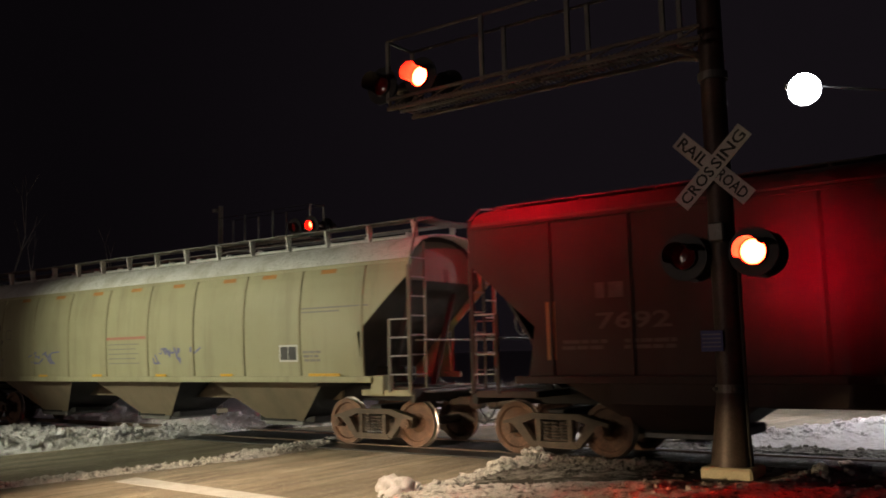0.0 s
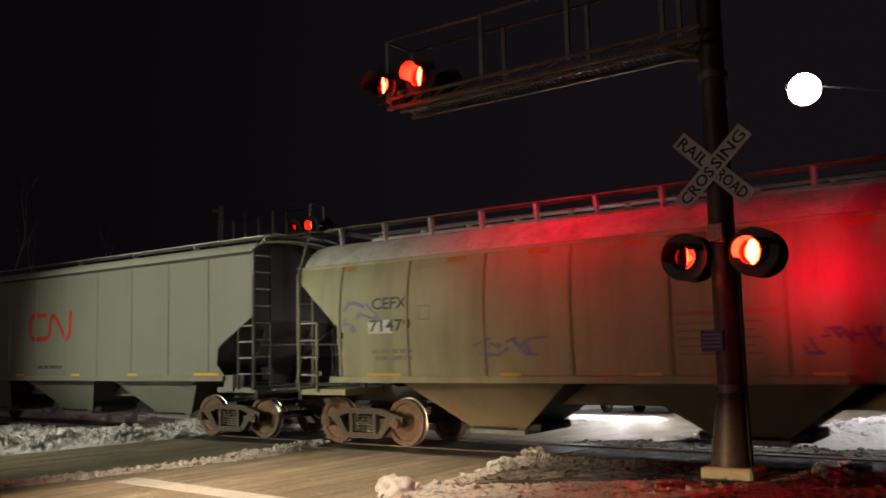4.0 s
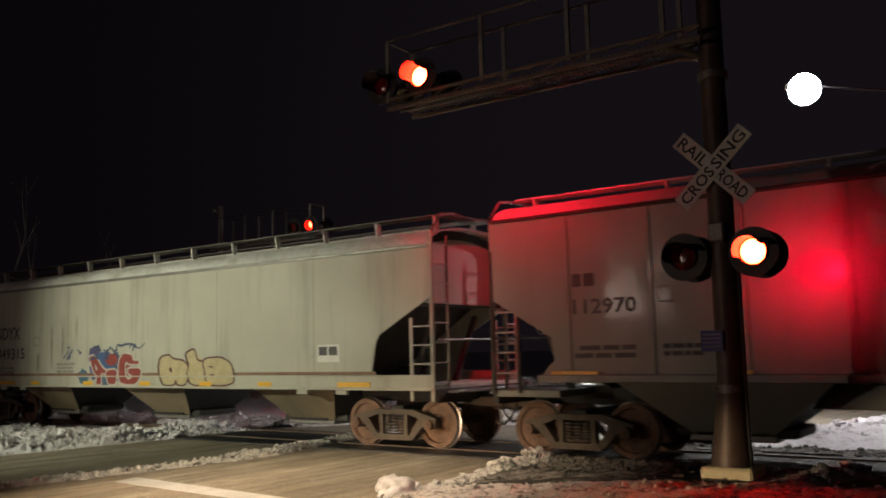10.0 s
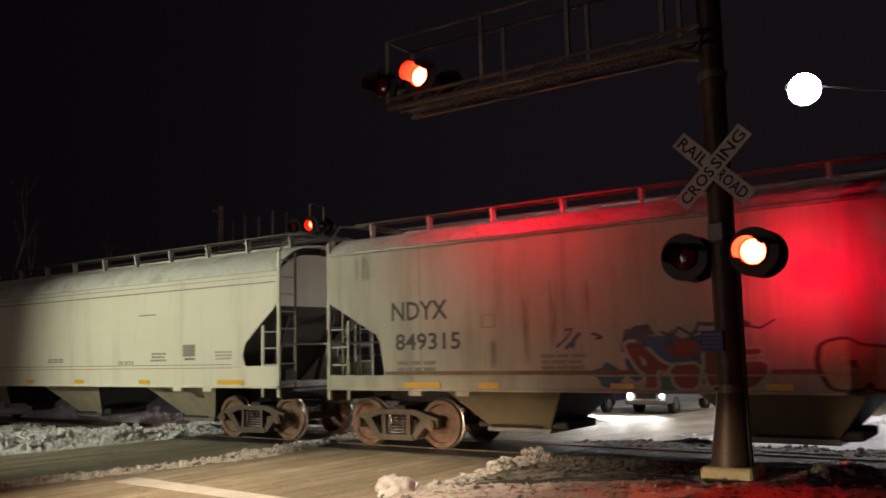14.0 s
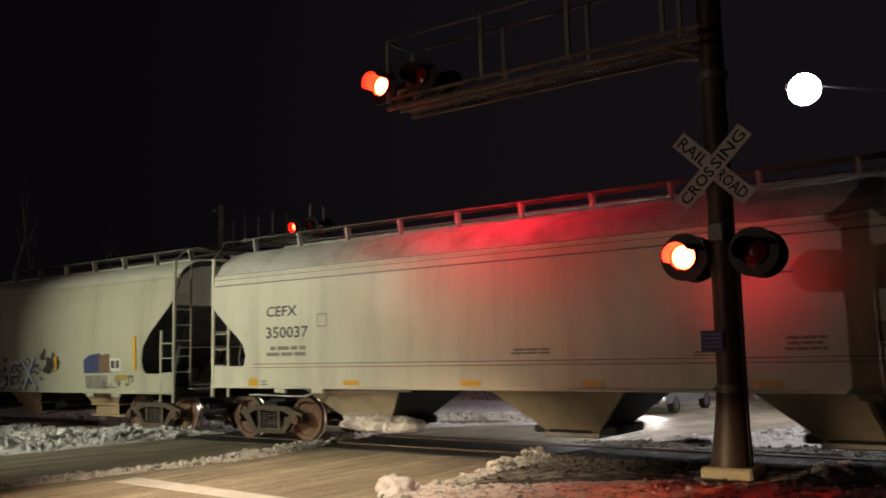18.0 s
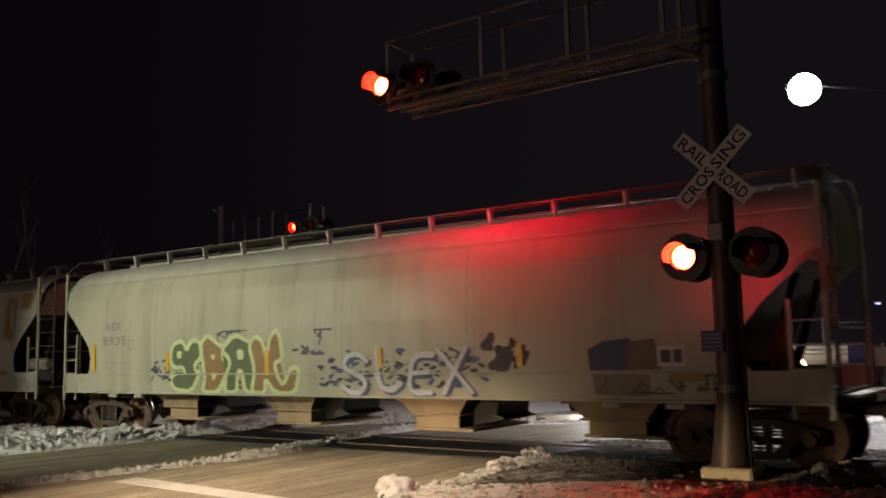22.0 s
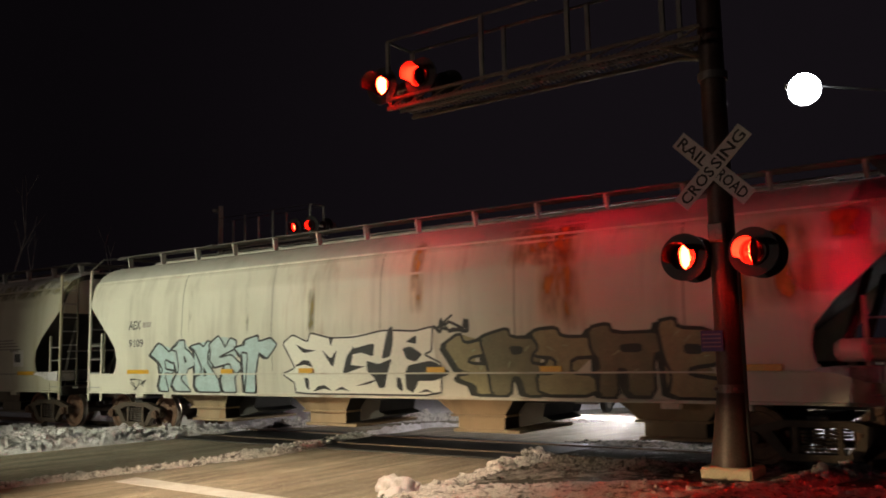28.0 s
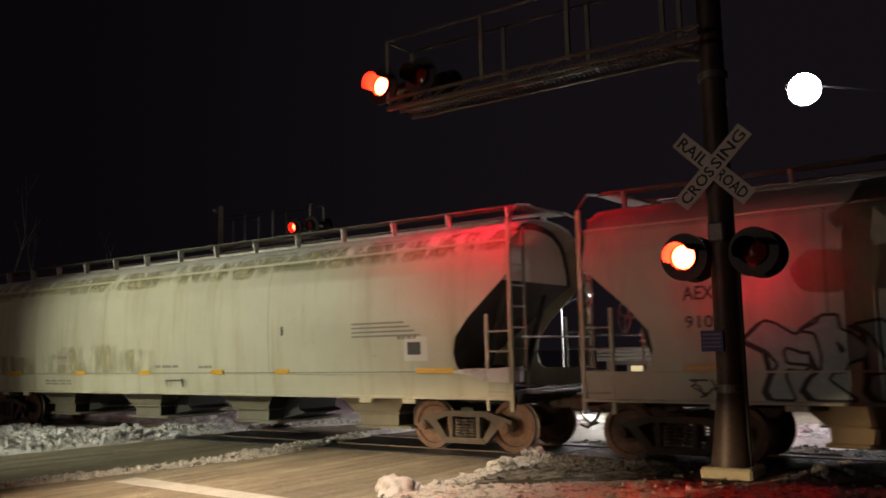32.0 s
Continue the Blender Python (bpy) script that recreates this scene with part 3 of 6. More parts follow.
def decal(car, spec, name, shape, x, z, w, h, material, label="", lift=0.006, slant=0.0):
    """Paint on the near side sheet: a flat shape laid on the section."""
    vs, fs = shape
    me = bpy.data.meshes.new(name)
    pts = [(x + u * w + slant * v * h, z + v * h) for u, v in vs]
    me.from_pydata([(px, -(interp(spec["section"], pz) + lift), pz) for px, pz in pts], [], fs)
    me.materials.append(material)
    ob = new(name, me)
    ob.parent = car
    if label:
        ob["label"] = label
    return ob


BAR = ([(0, 0), (1, 0), (1, 1), (0, 1)], [(0, 1, 2, 3)])
FRAME_SHAPE = ([(0, 0), (1, 0), (1, 1), (0, 1), (0.08, 0.08), (0.92, 0.08), (0.92, 0.92), (0.08, 0.92)], [(0, 1, 5, 4), (1, 2, 6, 5), (2, 3, 7, 6), (3, 0, 4, 7)])


def wording(car, spec, body, x, z, w, h, material, label="", lift=0.006):
    for shape in text_pieces(body):
        decal(car, spec, "letter", shape, x, z, w, h, material, label, lift)


def bars(car, spec, x, z, w, h, rows, material, name="print_bar", seed=1):
    """Lines of print too small to read, as plain bars."""
    random.seed(seed)
    for r in range(rows):
        u = random.uniform(0, 0.1)
        while u < 0.92:
            k = min(1 - u, random.uniform(0.14, 0.36))
            decal(car, spec, name, BAR, x + u * w, z + h * (1 - (r + 0.8) / rows), k * w, h * 0.6 / rows, material)
            u += k + 0.04


INK = surface("lettering_black", (0.05, 0.05, 0.055), (0.09, 0.085, 0.08), 5, 0.6)
FAINT = surface("lettering_faded", (0.22, 0.2, 0.18), (0.3, 0.28, 0.24), 5, 0.7)
PALE = surface("lettering_pale", (0.5, 0.46, 0.42), (0.32, 0.28, 0.25), 5, 0.7)
DIM = surface("lettering_dim", (0.14, 0.12, 0.105), (0.09, 0.07, 0.06), 5, 0.7)
FADED_RED = surface("faded_red_paint", (0.5, 0.18, 0.12), (0.45, 0.22, 0.16), 5, 0.6)


def hopper_car(spec):
    L, cut, prof = spec["length"], spec["cut"], spec["section"]
    car = empty("hopper_car", pose(spec["front"], 0, 0), spec["label"], "freight car", "hopper cars of the train")
    CARS.append((car, spec["front"]))
    paint, roofm, dark = spec["paint"], spec["roof"], spec["dark"]
    eave = spec["eave"]
    full = [(0.0, 0.0), (9.0, 0.0)]
    zs = spec["sill"]
    lower = zs[1] if spec.get("deep") else zs[0]
    for s in (-1, 1):
        part("side_sheet", side_bm(spec, s, lower, eave, cut, cut), paint, car, "", True)
        bm = bmesh.new()
        yo = interp(prof, zs[0]) + 0.02
        if spec.get("deep"):
            bm = side_bm(spec, s, zs[0], zs[1], full, full)
            part("side_sill", bm, paint, car)
            part("sill_flange", box_bm((-L, s * yo - 0.05, zs[0] - 0.05), (0, s * yo + 0.03, zs[0]), 0.01), paint, car)
            for px in (-2.3, -3.4, -L + 3.4, -L + 2.3):
                part("jacking_pad", box_bm((px - 0.16, s * yo - 0.06, zs[0] - 0.14), (px + 0.16, s * yo + 0.025, zs[0] - 0.05), 0.012), paint, car)
            part("sill_ledge", box_bm((-L + 1.2, s * (interp(prof, zs[1])) - 0.02, zs[1] - 0.03), (-1.2, s * interp(prof, zs[1]) + 0.025, zs[1]), 0.006), paint, car)
        else:
            part("side_sill", box_bm((-L + 0.95, s * yo - 0.07, zs[0] - 0.06), (-0.95, s * yo + 0.03, zs[0] + 0.07), 0.012), paint, car)
        ew, eh = spec.get("eave_size", (0.03, 0.035))
        part("eave_rail", box_bm((-L + 0.05, s * (interp(prof, eave)) - 0.03, eave - eh), (-0.05, s * interp(prof, eave) + ew, eave + eh), min(ew, eh) * 0.3), spec.get("eave_paint", paint), car)
        for gz, gh in spec.get("grooves", ()):
            part("side_groove", box_bm((-L + 0.1, s * interp(prof, gz) - 0.01, gz - gh), (-0.1, s * interp(prof, gz) + 0.004 + gh * 0.5, gz + gh)), GREY_METAL, car)
    part("roof", roof_bm(spec, eave), roofm, car, "snow-dusted curved roof", True)
    # ribs on the side sheets
    if spec.get("ribs"):
        bm = bmesh.new()
        rz0, rz1 = zs[0] + 0.05, eave - 0.04
        n = 8
        rd, ring = spec.get("rib_depth", 0.045), []
        for i in range(n + 1):
            z = rz0 + (rz1 - rz0) * i / n
            ring.append([bm.verts.new((dx, -interp(prof, z) + dy, z)) for dx, dy in ((-0.045, 0.0), (-0.025, -rd), (0.025, -rd), (0.045, 0.0))])
        for a, b in zip(ring, ring[1:]):
            for k in range(3):
                bm.faces.new((a[k], a[k + 1], b[k + 1], b[k]))
        bmesh.ops.recalc_face_normals(bm, faces=bm.faces)
        me = mesh_of(bm, "rib", spec.get("rib_paint", paint))
        for rx in spec["ribs"]:
            shared("rib", me, car, pose(rx, 0, 0))
            shared("rib", me, car, pose(rx, 0, 0, 0, 0, 180))
    # ends: bulkhead, slope sheet, platform, ladders, rails; recess sheets are darkened to imitate shade
    top = prof[-1][0]
    # the slope sheet starts where the side's cut-away starts
    zc = next(z for z, depth in cut if depth == 0.0) + 0.08
    wz = spec["walk_z"]
    for end in (0, 1):
        m = pose(0, 0, 0) if end == 0 else pose(-L, 0, 0, 0, 0, 180)
        def put(name, bm, material, label="", smooth=False):
            bm.transform(m)
            return part(name, bm, material, car, label, smooth)
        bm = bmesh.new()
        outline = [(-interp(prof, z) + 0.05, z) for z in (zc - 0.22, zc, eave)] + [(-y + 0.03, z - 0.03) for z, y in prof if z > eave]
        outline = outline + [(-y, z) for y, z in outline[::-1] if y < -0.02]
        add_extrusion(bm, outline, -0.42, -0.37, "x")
        put("end_bulkhead", bm, DARK_SHADE_END)
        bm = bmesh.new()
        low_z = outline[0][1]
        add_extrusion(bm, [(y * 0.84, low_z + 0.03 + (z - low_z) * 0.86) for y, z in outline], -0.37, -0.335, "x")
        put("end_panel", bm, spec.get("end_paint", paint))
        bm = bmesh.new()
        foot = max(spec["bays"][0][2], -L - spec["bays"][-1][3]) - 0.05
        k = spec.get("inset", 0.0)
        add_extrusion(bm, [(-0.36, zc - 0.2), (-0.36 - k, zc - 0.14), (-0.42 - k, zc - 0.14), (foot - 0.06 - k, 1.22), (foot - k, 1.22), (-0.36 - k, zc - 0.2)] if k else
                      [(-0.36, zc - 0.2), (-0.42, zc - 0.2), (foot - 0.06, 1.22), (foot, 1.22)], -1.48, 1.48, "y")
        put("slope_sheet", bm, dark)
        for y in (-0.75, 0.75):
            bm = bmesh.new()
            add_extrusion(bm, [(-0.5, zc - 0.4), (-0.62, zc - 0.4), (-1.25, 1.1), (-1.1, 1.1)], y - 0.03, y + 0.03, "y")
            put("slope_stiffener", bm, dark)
        put("end_platform", box_bm((-1.3, -1.5, zs[0] - 0.32 if not spec.get("deep") else zs[0] - 0.05), (0.02, 1.5, zs[0] - 0.2 if not spec.get("deep") else zs[0] + 0.05), 0.01), paint)
        put("end_sill", box_bm((-0.06, -1.5, 0.92), (0.06, 1.5, 1.18), 0.015), dark)
        put("crossover_step", box_bm((0.06, -1.2, 1.1), (0.32, 1.2, 1.14), 0.006), GREY_METAL)
        bm = rods_bm([((0.1, -1.35, 2.12), (0.1, 1.35, 2.12)), ((0.1, -1.35, 2.12), (0.0, -1.35, 2.12)), ((0.1, 1.35, 2.12), (0.0, 1.35, 2.12))], 0.02)
        put("end_handrail", bm, GREY_METAL)
        if not spec.get("deep"):
            put("corner_box", box_bm((-1.02, -1.55, zs[0] - 0.3), (-0.7, -1.2, zs[0] + 0.08), 0.02), paint)
        ltop = spec["ladder_top"]
        for s in (-1, 1):
            zb = zs[0] - 0.25
            put("corner_post", box_bm((-0.05, s * 1.545 - 0.03, zb), (0.03, s * 1.545 + 0.03, ltop), 0.008), spec.get("ladder_paint", paint))
            bm = bmesh.new()
            add_box(bm, (-0.56, s * 1.53 - 0.025, zb), (-0.5, s * 1.53 + 0.025, 2.55), 0.006)
            lad = put("side_ladder", bm, spec.get("ladder_paint", paint))
            for k in range(4):
                shared("rung", RUNG_ME, lad, m @ pose(-0.27, s * 1.535, zs[0] + 0.1 + 0.36 * k) @ Matrix.Diagonal((1.2, 1, 1, 1)))
            bm = bmesh.new()
            add_box(bm, (0.0, s * 1.08 - 0.02, 1.0), (0.05, s * 1.08 + 0.02, top - 0.25), 0.006)
            lad = put("end_ladder", bm, spec.get("ladder_paint", DIRTY_AND_SHADED))
            for k in range(8):
                zz = zs[0] + 0.1 + 0.38 * k
                if zz < top - 0.3:
                    shared("rung", RUNG_ME, lad, m @ pose(0.03, s * 1.3, zz, 0, 0, 90) @ Matrix.Diagonal((1.15, 1, 1, 1)))
            # roof grab, bent over the eave
            put("roof_grab", rods_bm([((0, s * 1.54, ltop), (-0.02, s * 1.2, wz - 0.06)), ((-0.02, s * 1.2, wz - 0.06), (-0.02, s * 0.7, wz))], 0.022), GREY_METAL)
        put("roof_end_board", box_bm((-0.45, -0.8, wz - 0.045), (-0.04, 0.8, wz - 0.005), 0.006), WALKWAY)
        if spec.get("snow_end"):
            bm = bmesh.new()
            add_extrusion(bm, [(-1.4, zs[1] + 0.005), (-1.0, zs[1] + 0.06), (-0.5, zs[1] + 0.05), (-0.03, zs[1] + 0.09), (-0.03, zs[1] - 0.19), (-0.55, zs[1] - 0.16), (-0.95, zs[1] - 0.04)], -1.61, -1.1)
            put("snow_cap", bm, SNOW, "thin cap of snow on the sill end")
        put("brake_gear", box_bm((-1.9, -0.35, 1.25), (-1.1, 0.1, 1.6), 0.05), BLACK)
        if end == 1:
            bm = rods_bm([((-1.15, -0.95, 1.5), (-0.6, -0.95, 1.5))], 0.15, 16)
            add_rod(bm, (-0.6, -0.95, 1.5), (-0.45, -0.95, 1.5), 0.05, 8)
            put("brake_cylinder", bm, GREY_METAL, "", True)
            put("control_valve", box_bm((-0.75, -0.62, 1.4), (-0.45, -0.3, 1.78), 0.05), GREY_METAL)
            put("brake_pipe", rods_bm([((-0.6, -0.45, 1.1), (-0.6, -0.45, 1.75)), ((-0.6, -0.45, 1.75), (-0.2, -0.45, 2.0)), ((-0.2, -0.45, 2.0), (-0.1, -1.2, 2.0))], 0.025), GREY_METAL)
            bm = bmesh.new()
            for i in range(20):
                a, b = 0.31416 * i, 0.31416 * (i + 1)
                add_rod(bm, (0.16, -0.55 + 0.27 * math.cos(a), 2.45 + 0.27 * math.sin(a)), (0.16, -0.55 + 0.27 * math.cos(b), 2.45 + 0.27 * math.sin(b)), 0.016, 6)
            for a in (0.5, 2.6, 4.7):
                add_rod(bm, (0.13, -0.55, 2.45), (0.16, -0.55 + 0.27 * math.cos(a), 2.45 + 0.27 * math.sin(a)), 0.012, 6)
            add_rod(bm, (-0.36, -0.55, 2.45), (0.14, -0.55, 2.45), 0.03, 8)
            put("brake_wheel", bm, GREY_METAL)
        put("air_hose", rods_bm([((0.3, 0.3, 0.8), (0.42, 0.3, 0.6)), ((0.42, 0.3, 0.6), (0.6, 0.28, 0.45)), ((0.6, 0.28, 0.45), (0.75, 0.26, 0.5))], 0.025), BLACK)
        shared("coupler", COUPLER_ME, car, m @ pose(0.15, 0, 0))
    for x0, x1 in ((-2.9, -0.1), (-L + 0.1, -L + 2.9)):
        part("stub_sill", box_bm((x0, -0.28, 0.86), (x1, 0.28, 1.2), 0.02), BLACK, car)
    if spec.get("centre_sill"):
        part("centre_sill", box_bm((-L + 2.9, -0.32, 0.86), (-2.9, 0.32, 1.25), 0.02), spec.get("bay_paint", paint), car)
    # roof walkway and its brackets
    wz = spec["walk_z"]
    for s in (-1, 1):
        part("running_board", box_bm((-L + 0.1, s * 0.6 - 0.19, wz), (-0.1, s * 0.6 + 0.19, wz + 0.03), 0.004), spec.get("walk_paint", WALKWAY), car)
    bm = bmesh.new()
    add_extrusion(bm, [(-0.78, wz), (-0.7, top - 0.2), (-0.6, top - 0.2), (-0.62, wz)], -0.022, 0.022, "x")
    me = mesh_of(bm, "bracket", roofm)
    n = spec["brackets"]
    for i in range(n):
        for turn in (0, 180):
            shared("bracket", me, car, pose(-0.5 - (L - 1.0) * i / (n - 1), 0, 0, 0, 0, turn))
    bm = bmesh.new()
    add_box(bm, (-L + 1.0, -0.28, top - 0.02), (-1.0, 0.28, top + 0.07), 0.03)
    part("hatch_trough", bm, roofm, car)
    # hopper bays
    for b0, b1, t0, t1, zb in spec["bays"]:
        yt, yb = interp(prof, zs[0]) - 0.22, spec.get("bay_depth", 0.62)
        bm = bmesh.new()
        if spec.get("chute"):
            zm, mid = zs[0] - 0.36, (t0 + t1) / 2
            levels = [(mid + 0.95, mid - 0.95, zs[0] + 0.02, yt - 0.1), (mid + 0.58, mid - 0.58, zm, yb + 0.22), (mid + 0.58, mid - 0.58, zm - 0.03, yb + 0.22),
                      (mid + 0.52, mid - 0.52, zm - 0.03, yb + 0.15), (mid + 0.52, mid - 0.52, zb, yb + 0.15)]
        else:
            levels = [(t0, t1, zs[0], yt), (b0, b1, zb, yb)]
        rings = [[bm.verts.new((x, y, z)) for x, y in ((p, -h), (q, -h), (q, h), (p, h))] for p, q, z, h in levels]
        for hi, lo in zip(rings, rings[1:]):
            for i in range(4):
                # every second face, the bay's ends, is black to imitate shade
                bm.faces.new((lo[i], lo[(i + 1) % 4], hi[(i + 1) % 4], hi[i])).material_index = i % 2
        bm.faces.new(rings[-1])
        bmesh.ops.recalc_face_normals(bm, faces=bm.faces)
        bay = part("hopper_bay", bm, (spec.get("bay_paint", paint), BLACK), car)
        if spec.get("chute"):
            mid = (t0 + t1) / 2
            bm = bmesh.new()
            add_extrusion(bm, [(mid + 0.62, zs[0] - 0.12), (mid + 1.2, zs[0] - 0.16), (mid + 1.15, zs[0] - 0.4), (mid + 1.35, zb + 0.16), (mid + 0.62, zb + 0.02)], -0.6, 0.6)
            part("gate_drive", bm, BLACK, bay)
            part("outlet_gate", box_bm((mid - 0.58, -yb - 0.24, zb - 0.06), (mid + 0.9, yb + 0.24, zb), 0.012), spec.get("bay_paint", paint), bay)
            part("bay_flange", box_bm((mid - 0.64, -yb - 0.27, zs[0] - 0.4), (mid + 0.64, yb + 0.27, zs[0] - 0.36), 0.008), spec.get("bay_paint", paint), bay)
            continue
        part("gate_drive", box_bm((min(b0, b1) - 0.3, -0.6, zb - 0.04), (min(b0, b1) + 0.04, 0.6, zb + 0.1), 0.03), BLACK, bay)
        part("gate_drive", box_bm((max(b0, b1) - 0.04, -0.6, zb - 0.04), (max(b0, b1) + 0.34, 0.6, zb + 0.12), 0.03), BLACK, bay)
        part("outlet_gate", box_bm((min(b0, b1) - 0.04, -yb - 0.06, zb - 0.1), (max(b0, b1) + 0.04, yb + 0.06, zb), 0.015), GREY_METAL, bay)
        part("gate_rack", rods_bm([((min(b0, b1) + 0.1, -0.75, zb + 0.02), (max(b0, b1) - 0.1, -0.75, zb + 0.02))], 0.025), BLACK, bay)
    bogie(car, -1.38, L)
    bogie(car, -L + 1.38, L)
    for k, x in enumerate(spec.get("reflectors", ())):
        z = spec["refl_z"]
        w = 2.1 if x in spec.get("long_reflectors", ()) else 1.0
        r = shared("reflector", REFLECTOR_ME, car, pose(x, -(interp(prof, z) + spec.get("refl_out", 0.012)), z) @ Matrix.Diagonal((w, 1, spec.get("refl_tall", 1.0), 1)))
    return car


# ---------------------------------------------------------------- spray-painted letters
GLYPHS = {
    "S": [[(0.9, 0.8), (0.6, 0.98), (0.2, 0.9), (0.12, 0.65), (0.5, 0.5), (0.88, 0.35), (0.8, 0.1), (0.4, 0.02), (0.08, 0.2)]],
    "L": [[(0.3, 0.98), (0.2, 0.5), (0.25, 0.1), (0.6, 0.03), (0.9, 0.2)]],
    "E": [[(0.85, 0.9), (0.3, 0.92), (0.2, 0.5), (0.25, 0.06), (0.88, 0.08)], [(0.25, 0.5), (0.75, 0.52)]],
    "X": [[(0.1, 0.95), (0.5, 0.5), (0.9, 0.05)], [(0.9, 0.98), (0.5, 0.5), (0.1, 0.02)]],
}
_spray = {}


def spray(col):
    if col not in _spray:
        _spray[col] = surface("spray_paint", col, tuple(c * 0.72 for c in col), 4, 0.55, 0, 25, 0.05, 0.003, 0.4, 0.75)
    return _spray[col]


def ribbon(strokes, width, lift0, section, steps=4):
    """Sprayed strokes as flat bands on a side sheet, each band a hair above the last."""
    vs, fs = [], []
    lift = lift0
    for line, wd in strokes:
        pts = []
        for a, b in zip(line, line[1:]):
            for k in range(steps):
                t = k / steps
                pts.append((a[0] + (b[0] - a[0]) * t, a[1] + (b[1] - a[1]) * t))
        pts.append(line[-1])
        left, right = [], []
        for i, p in enumerate(pts):
            q, r = pts[max(0, i - 1)], pts[min(len(pts) - 1, i + 1)]
            dx, dz = r[0] - q[0], r[1] - q[1]
            k = math.hypot(dx, dz) or 1.0
            wv = wd * width / 2 * (1 + (0.18 if width < 0.13 else 0.04) * noise.noise(Vector((p[0] * 3, p[1] * 3, lift0 * 900))))
            left.append((p[0] - dz / k * wv, p[1] + dx / k * wv))
            right.append((p[0] + dz / k * wv, p[1] - dx / k * wv))
        base = len(vs)
        for a, b in zip(left, right):
            for x, z in (a, b):
                vs.append((x, -(interp(section, z) + lift), z))
        for i in range(len(pts) - 1):
            j = base + 2 * i
            fs.append((j, j + 1, j + 3, j + 2))
        for p in (pts[0], pts[-1]):
            base = len(vs)
            for a in range(10):
                x, z = p[0] + wd * width / 2 * math.cos(0.628 * a), p[1] + wd * width / 2 * math.sin(0.628 * a)
                vs.append((x, -(interp(section, z) + lift + 0.0002), z))
            fs.append(tuple(range(base, base + 10)))
        lift += 0.00035
    return vs, fs


def sprayed(car, spec, name, strokes, width, lift, col, label=""):
    me = bpy.data.meshes.new(name)
    vs, fs = ribbon(strokes, width, lift, spec["section"])
    me.from_pydata(vs, [], fs)
    me.materials.append(spray(col))
    ob = new(name, me)
    ob.parent = car
    if label:
        ob["label"] = label
    return ob


BLOCKS = {}


def block(key, outline, *holes):
    """A sprayed letter as a closed outline of u, v pairs, and the holes in it."""
    BLOCKS[key] = (outline, holes)


# pointed letters with arrow ends
block("spike_f", ((0, 0.76), (0.27, 1), (0.4, 0.97), (0.6, 0.82), (0.72, 0.88), (1, 0.74), (0.72, 0.58), (0.5, 0.66), (0.46, 0.6), (0.51, 0.47), (0.78, 0.43), (0.7, 0.36), (0.5, 0.38), (0.47, 0.28), (0.58, 0), (0.3, 0), (0.24, 0.12), (0.33, 0.36), (0.38, 0.45), (0.27, 0.62)))
block("spike_p", ((0, 0.82), (0.29, 0.91), (0.36, 1), (0.58, 1), (0.6, 0.83), (0.78, 0.78), (1, 0.62), (0.93, 0.49), (0.69, 0.43), (0.64, 0.33), (0.47, 0.33), (0.4, 0.25), (0.8, 0), (0.16, 0), (0.04, 0.14), (0.16, 0.28), (0.29, 0.36), (0.31, 0.54), (0.24, 0.78)), ((0.53, 0.71), (0.69, 0.59), (0.58, 0.53)))
block("spike_n", ((0, 0.87), (0.35, 0.93), (0.48, 0.86), (0.62, 0.97), (0.78, 0.94), (0.63, 0.72), (0.63, 0.55), (0.75, 0.42), (0.95, 0.24), (1, 0), (0.25, 0), (0.14, 0.12), (0.2, 0.3), (0.36, 0.32), (0.4, 0.45), (0.3, 0.62), (0.2, 0.78)), ((0.46, 0.5), (0.6, 0.34), (0.46, 0.27)))
block("spike_s", ((0.02, 0.84), (0.32, 1), (0.4, 0.92), (0.5, 0.79), (0.65, 0.95), (0.86, 0.9), (0.8, 0.75), (0.3, 0.6), (0.7, 0.66), (0.93, 0.5), (0.97, 0.4), (0.82, 0.31), (0.75, 0.24), (0.8, 0), (0.4, 0), (0.32, 0.22), (0.4, 0.33), (0.68, 0.38), (0.62, 0.5), (0.18, 0.42), (0.03, 0.56), (0.07, 0.72)))
block("spike_t", ((0, 0.8), (0.24, 0.83), (0.26, 0.93), (0.56, 1), (0.59, 0.88), (0.85, 0.94), (1, 0.82), (0.75, 0.57), (0.59, 0.68), (0.56, 0.63), (0.5, 0.32), (0.46, 0), (0.2, 0), (0.28, 0.35), (0.31, 0.69), (0.18, 0.7), (0.18, 0.62), (0.03, 0.74)))
block("fat_c", ((0, 0.8), (0.36, 1), (0.42, 0.82), (0.78, 0.88), (0.98, 0.66), (0.55, 0.6), (0.48, 0.52), (1, 0.5), (0.98, 0.02), (0.62, 0.02), (0.6, 0.16), (0.32, 0.24), (0.28, 0.34), (0.52, 0.36), (0.3, 0.4), (0.22, 0.52)))
block("fat_r", ((0, 0.86), (0.14, 0.92), (0.46, 1), (0.5, 0.86), (0.88, 0.86), (1, 0.72), (0.82, 0.62), (0.8, 0.5), (1, 0.46), (0.98, 0.02), (0.68, 0), (0.62, 0.26), (0.5, 0.28), (0.46, 0), (0.14, 0), (0.12, 0.4)), ((0.46, 0.74), (0.7, 0.72), (0.68, 0.62), (0.5, 0.6)))
block("fat_t", ((0, 0.92), (0.1, 0.98), (0.42, 1), (0.48, 0.86), (0.96, 0.86), (1, 0.58), (0.62, 0.56), (0.6, 0.36), (0.96, 0.32), (0.98, 0.02), (0.08, 0.02), (0.06, 0.34), (0.34, 0.34), (0.38, 0.56), (0.02, 0.6), (0.12, 0.72)))
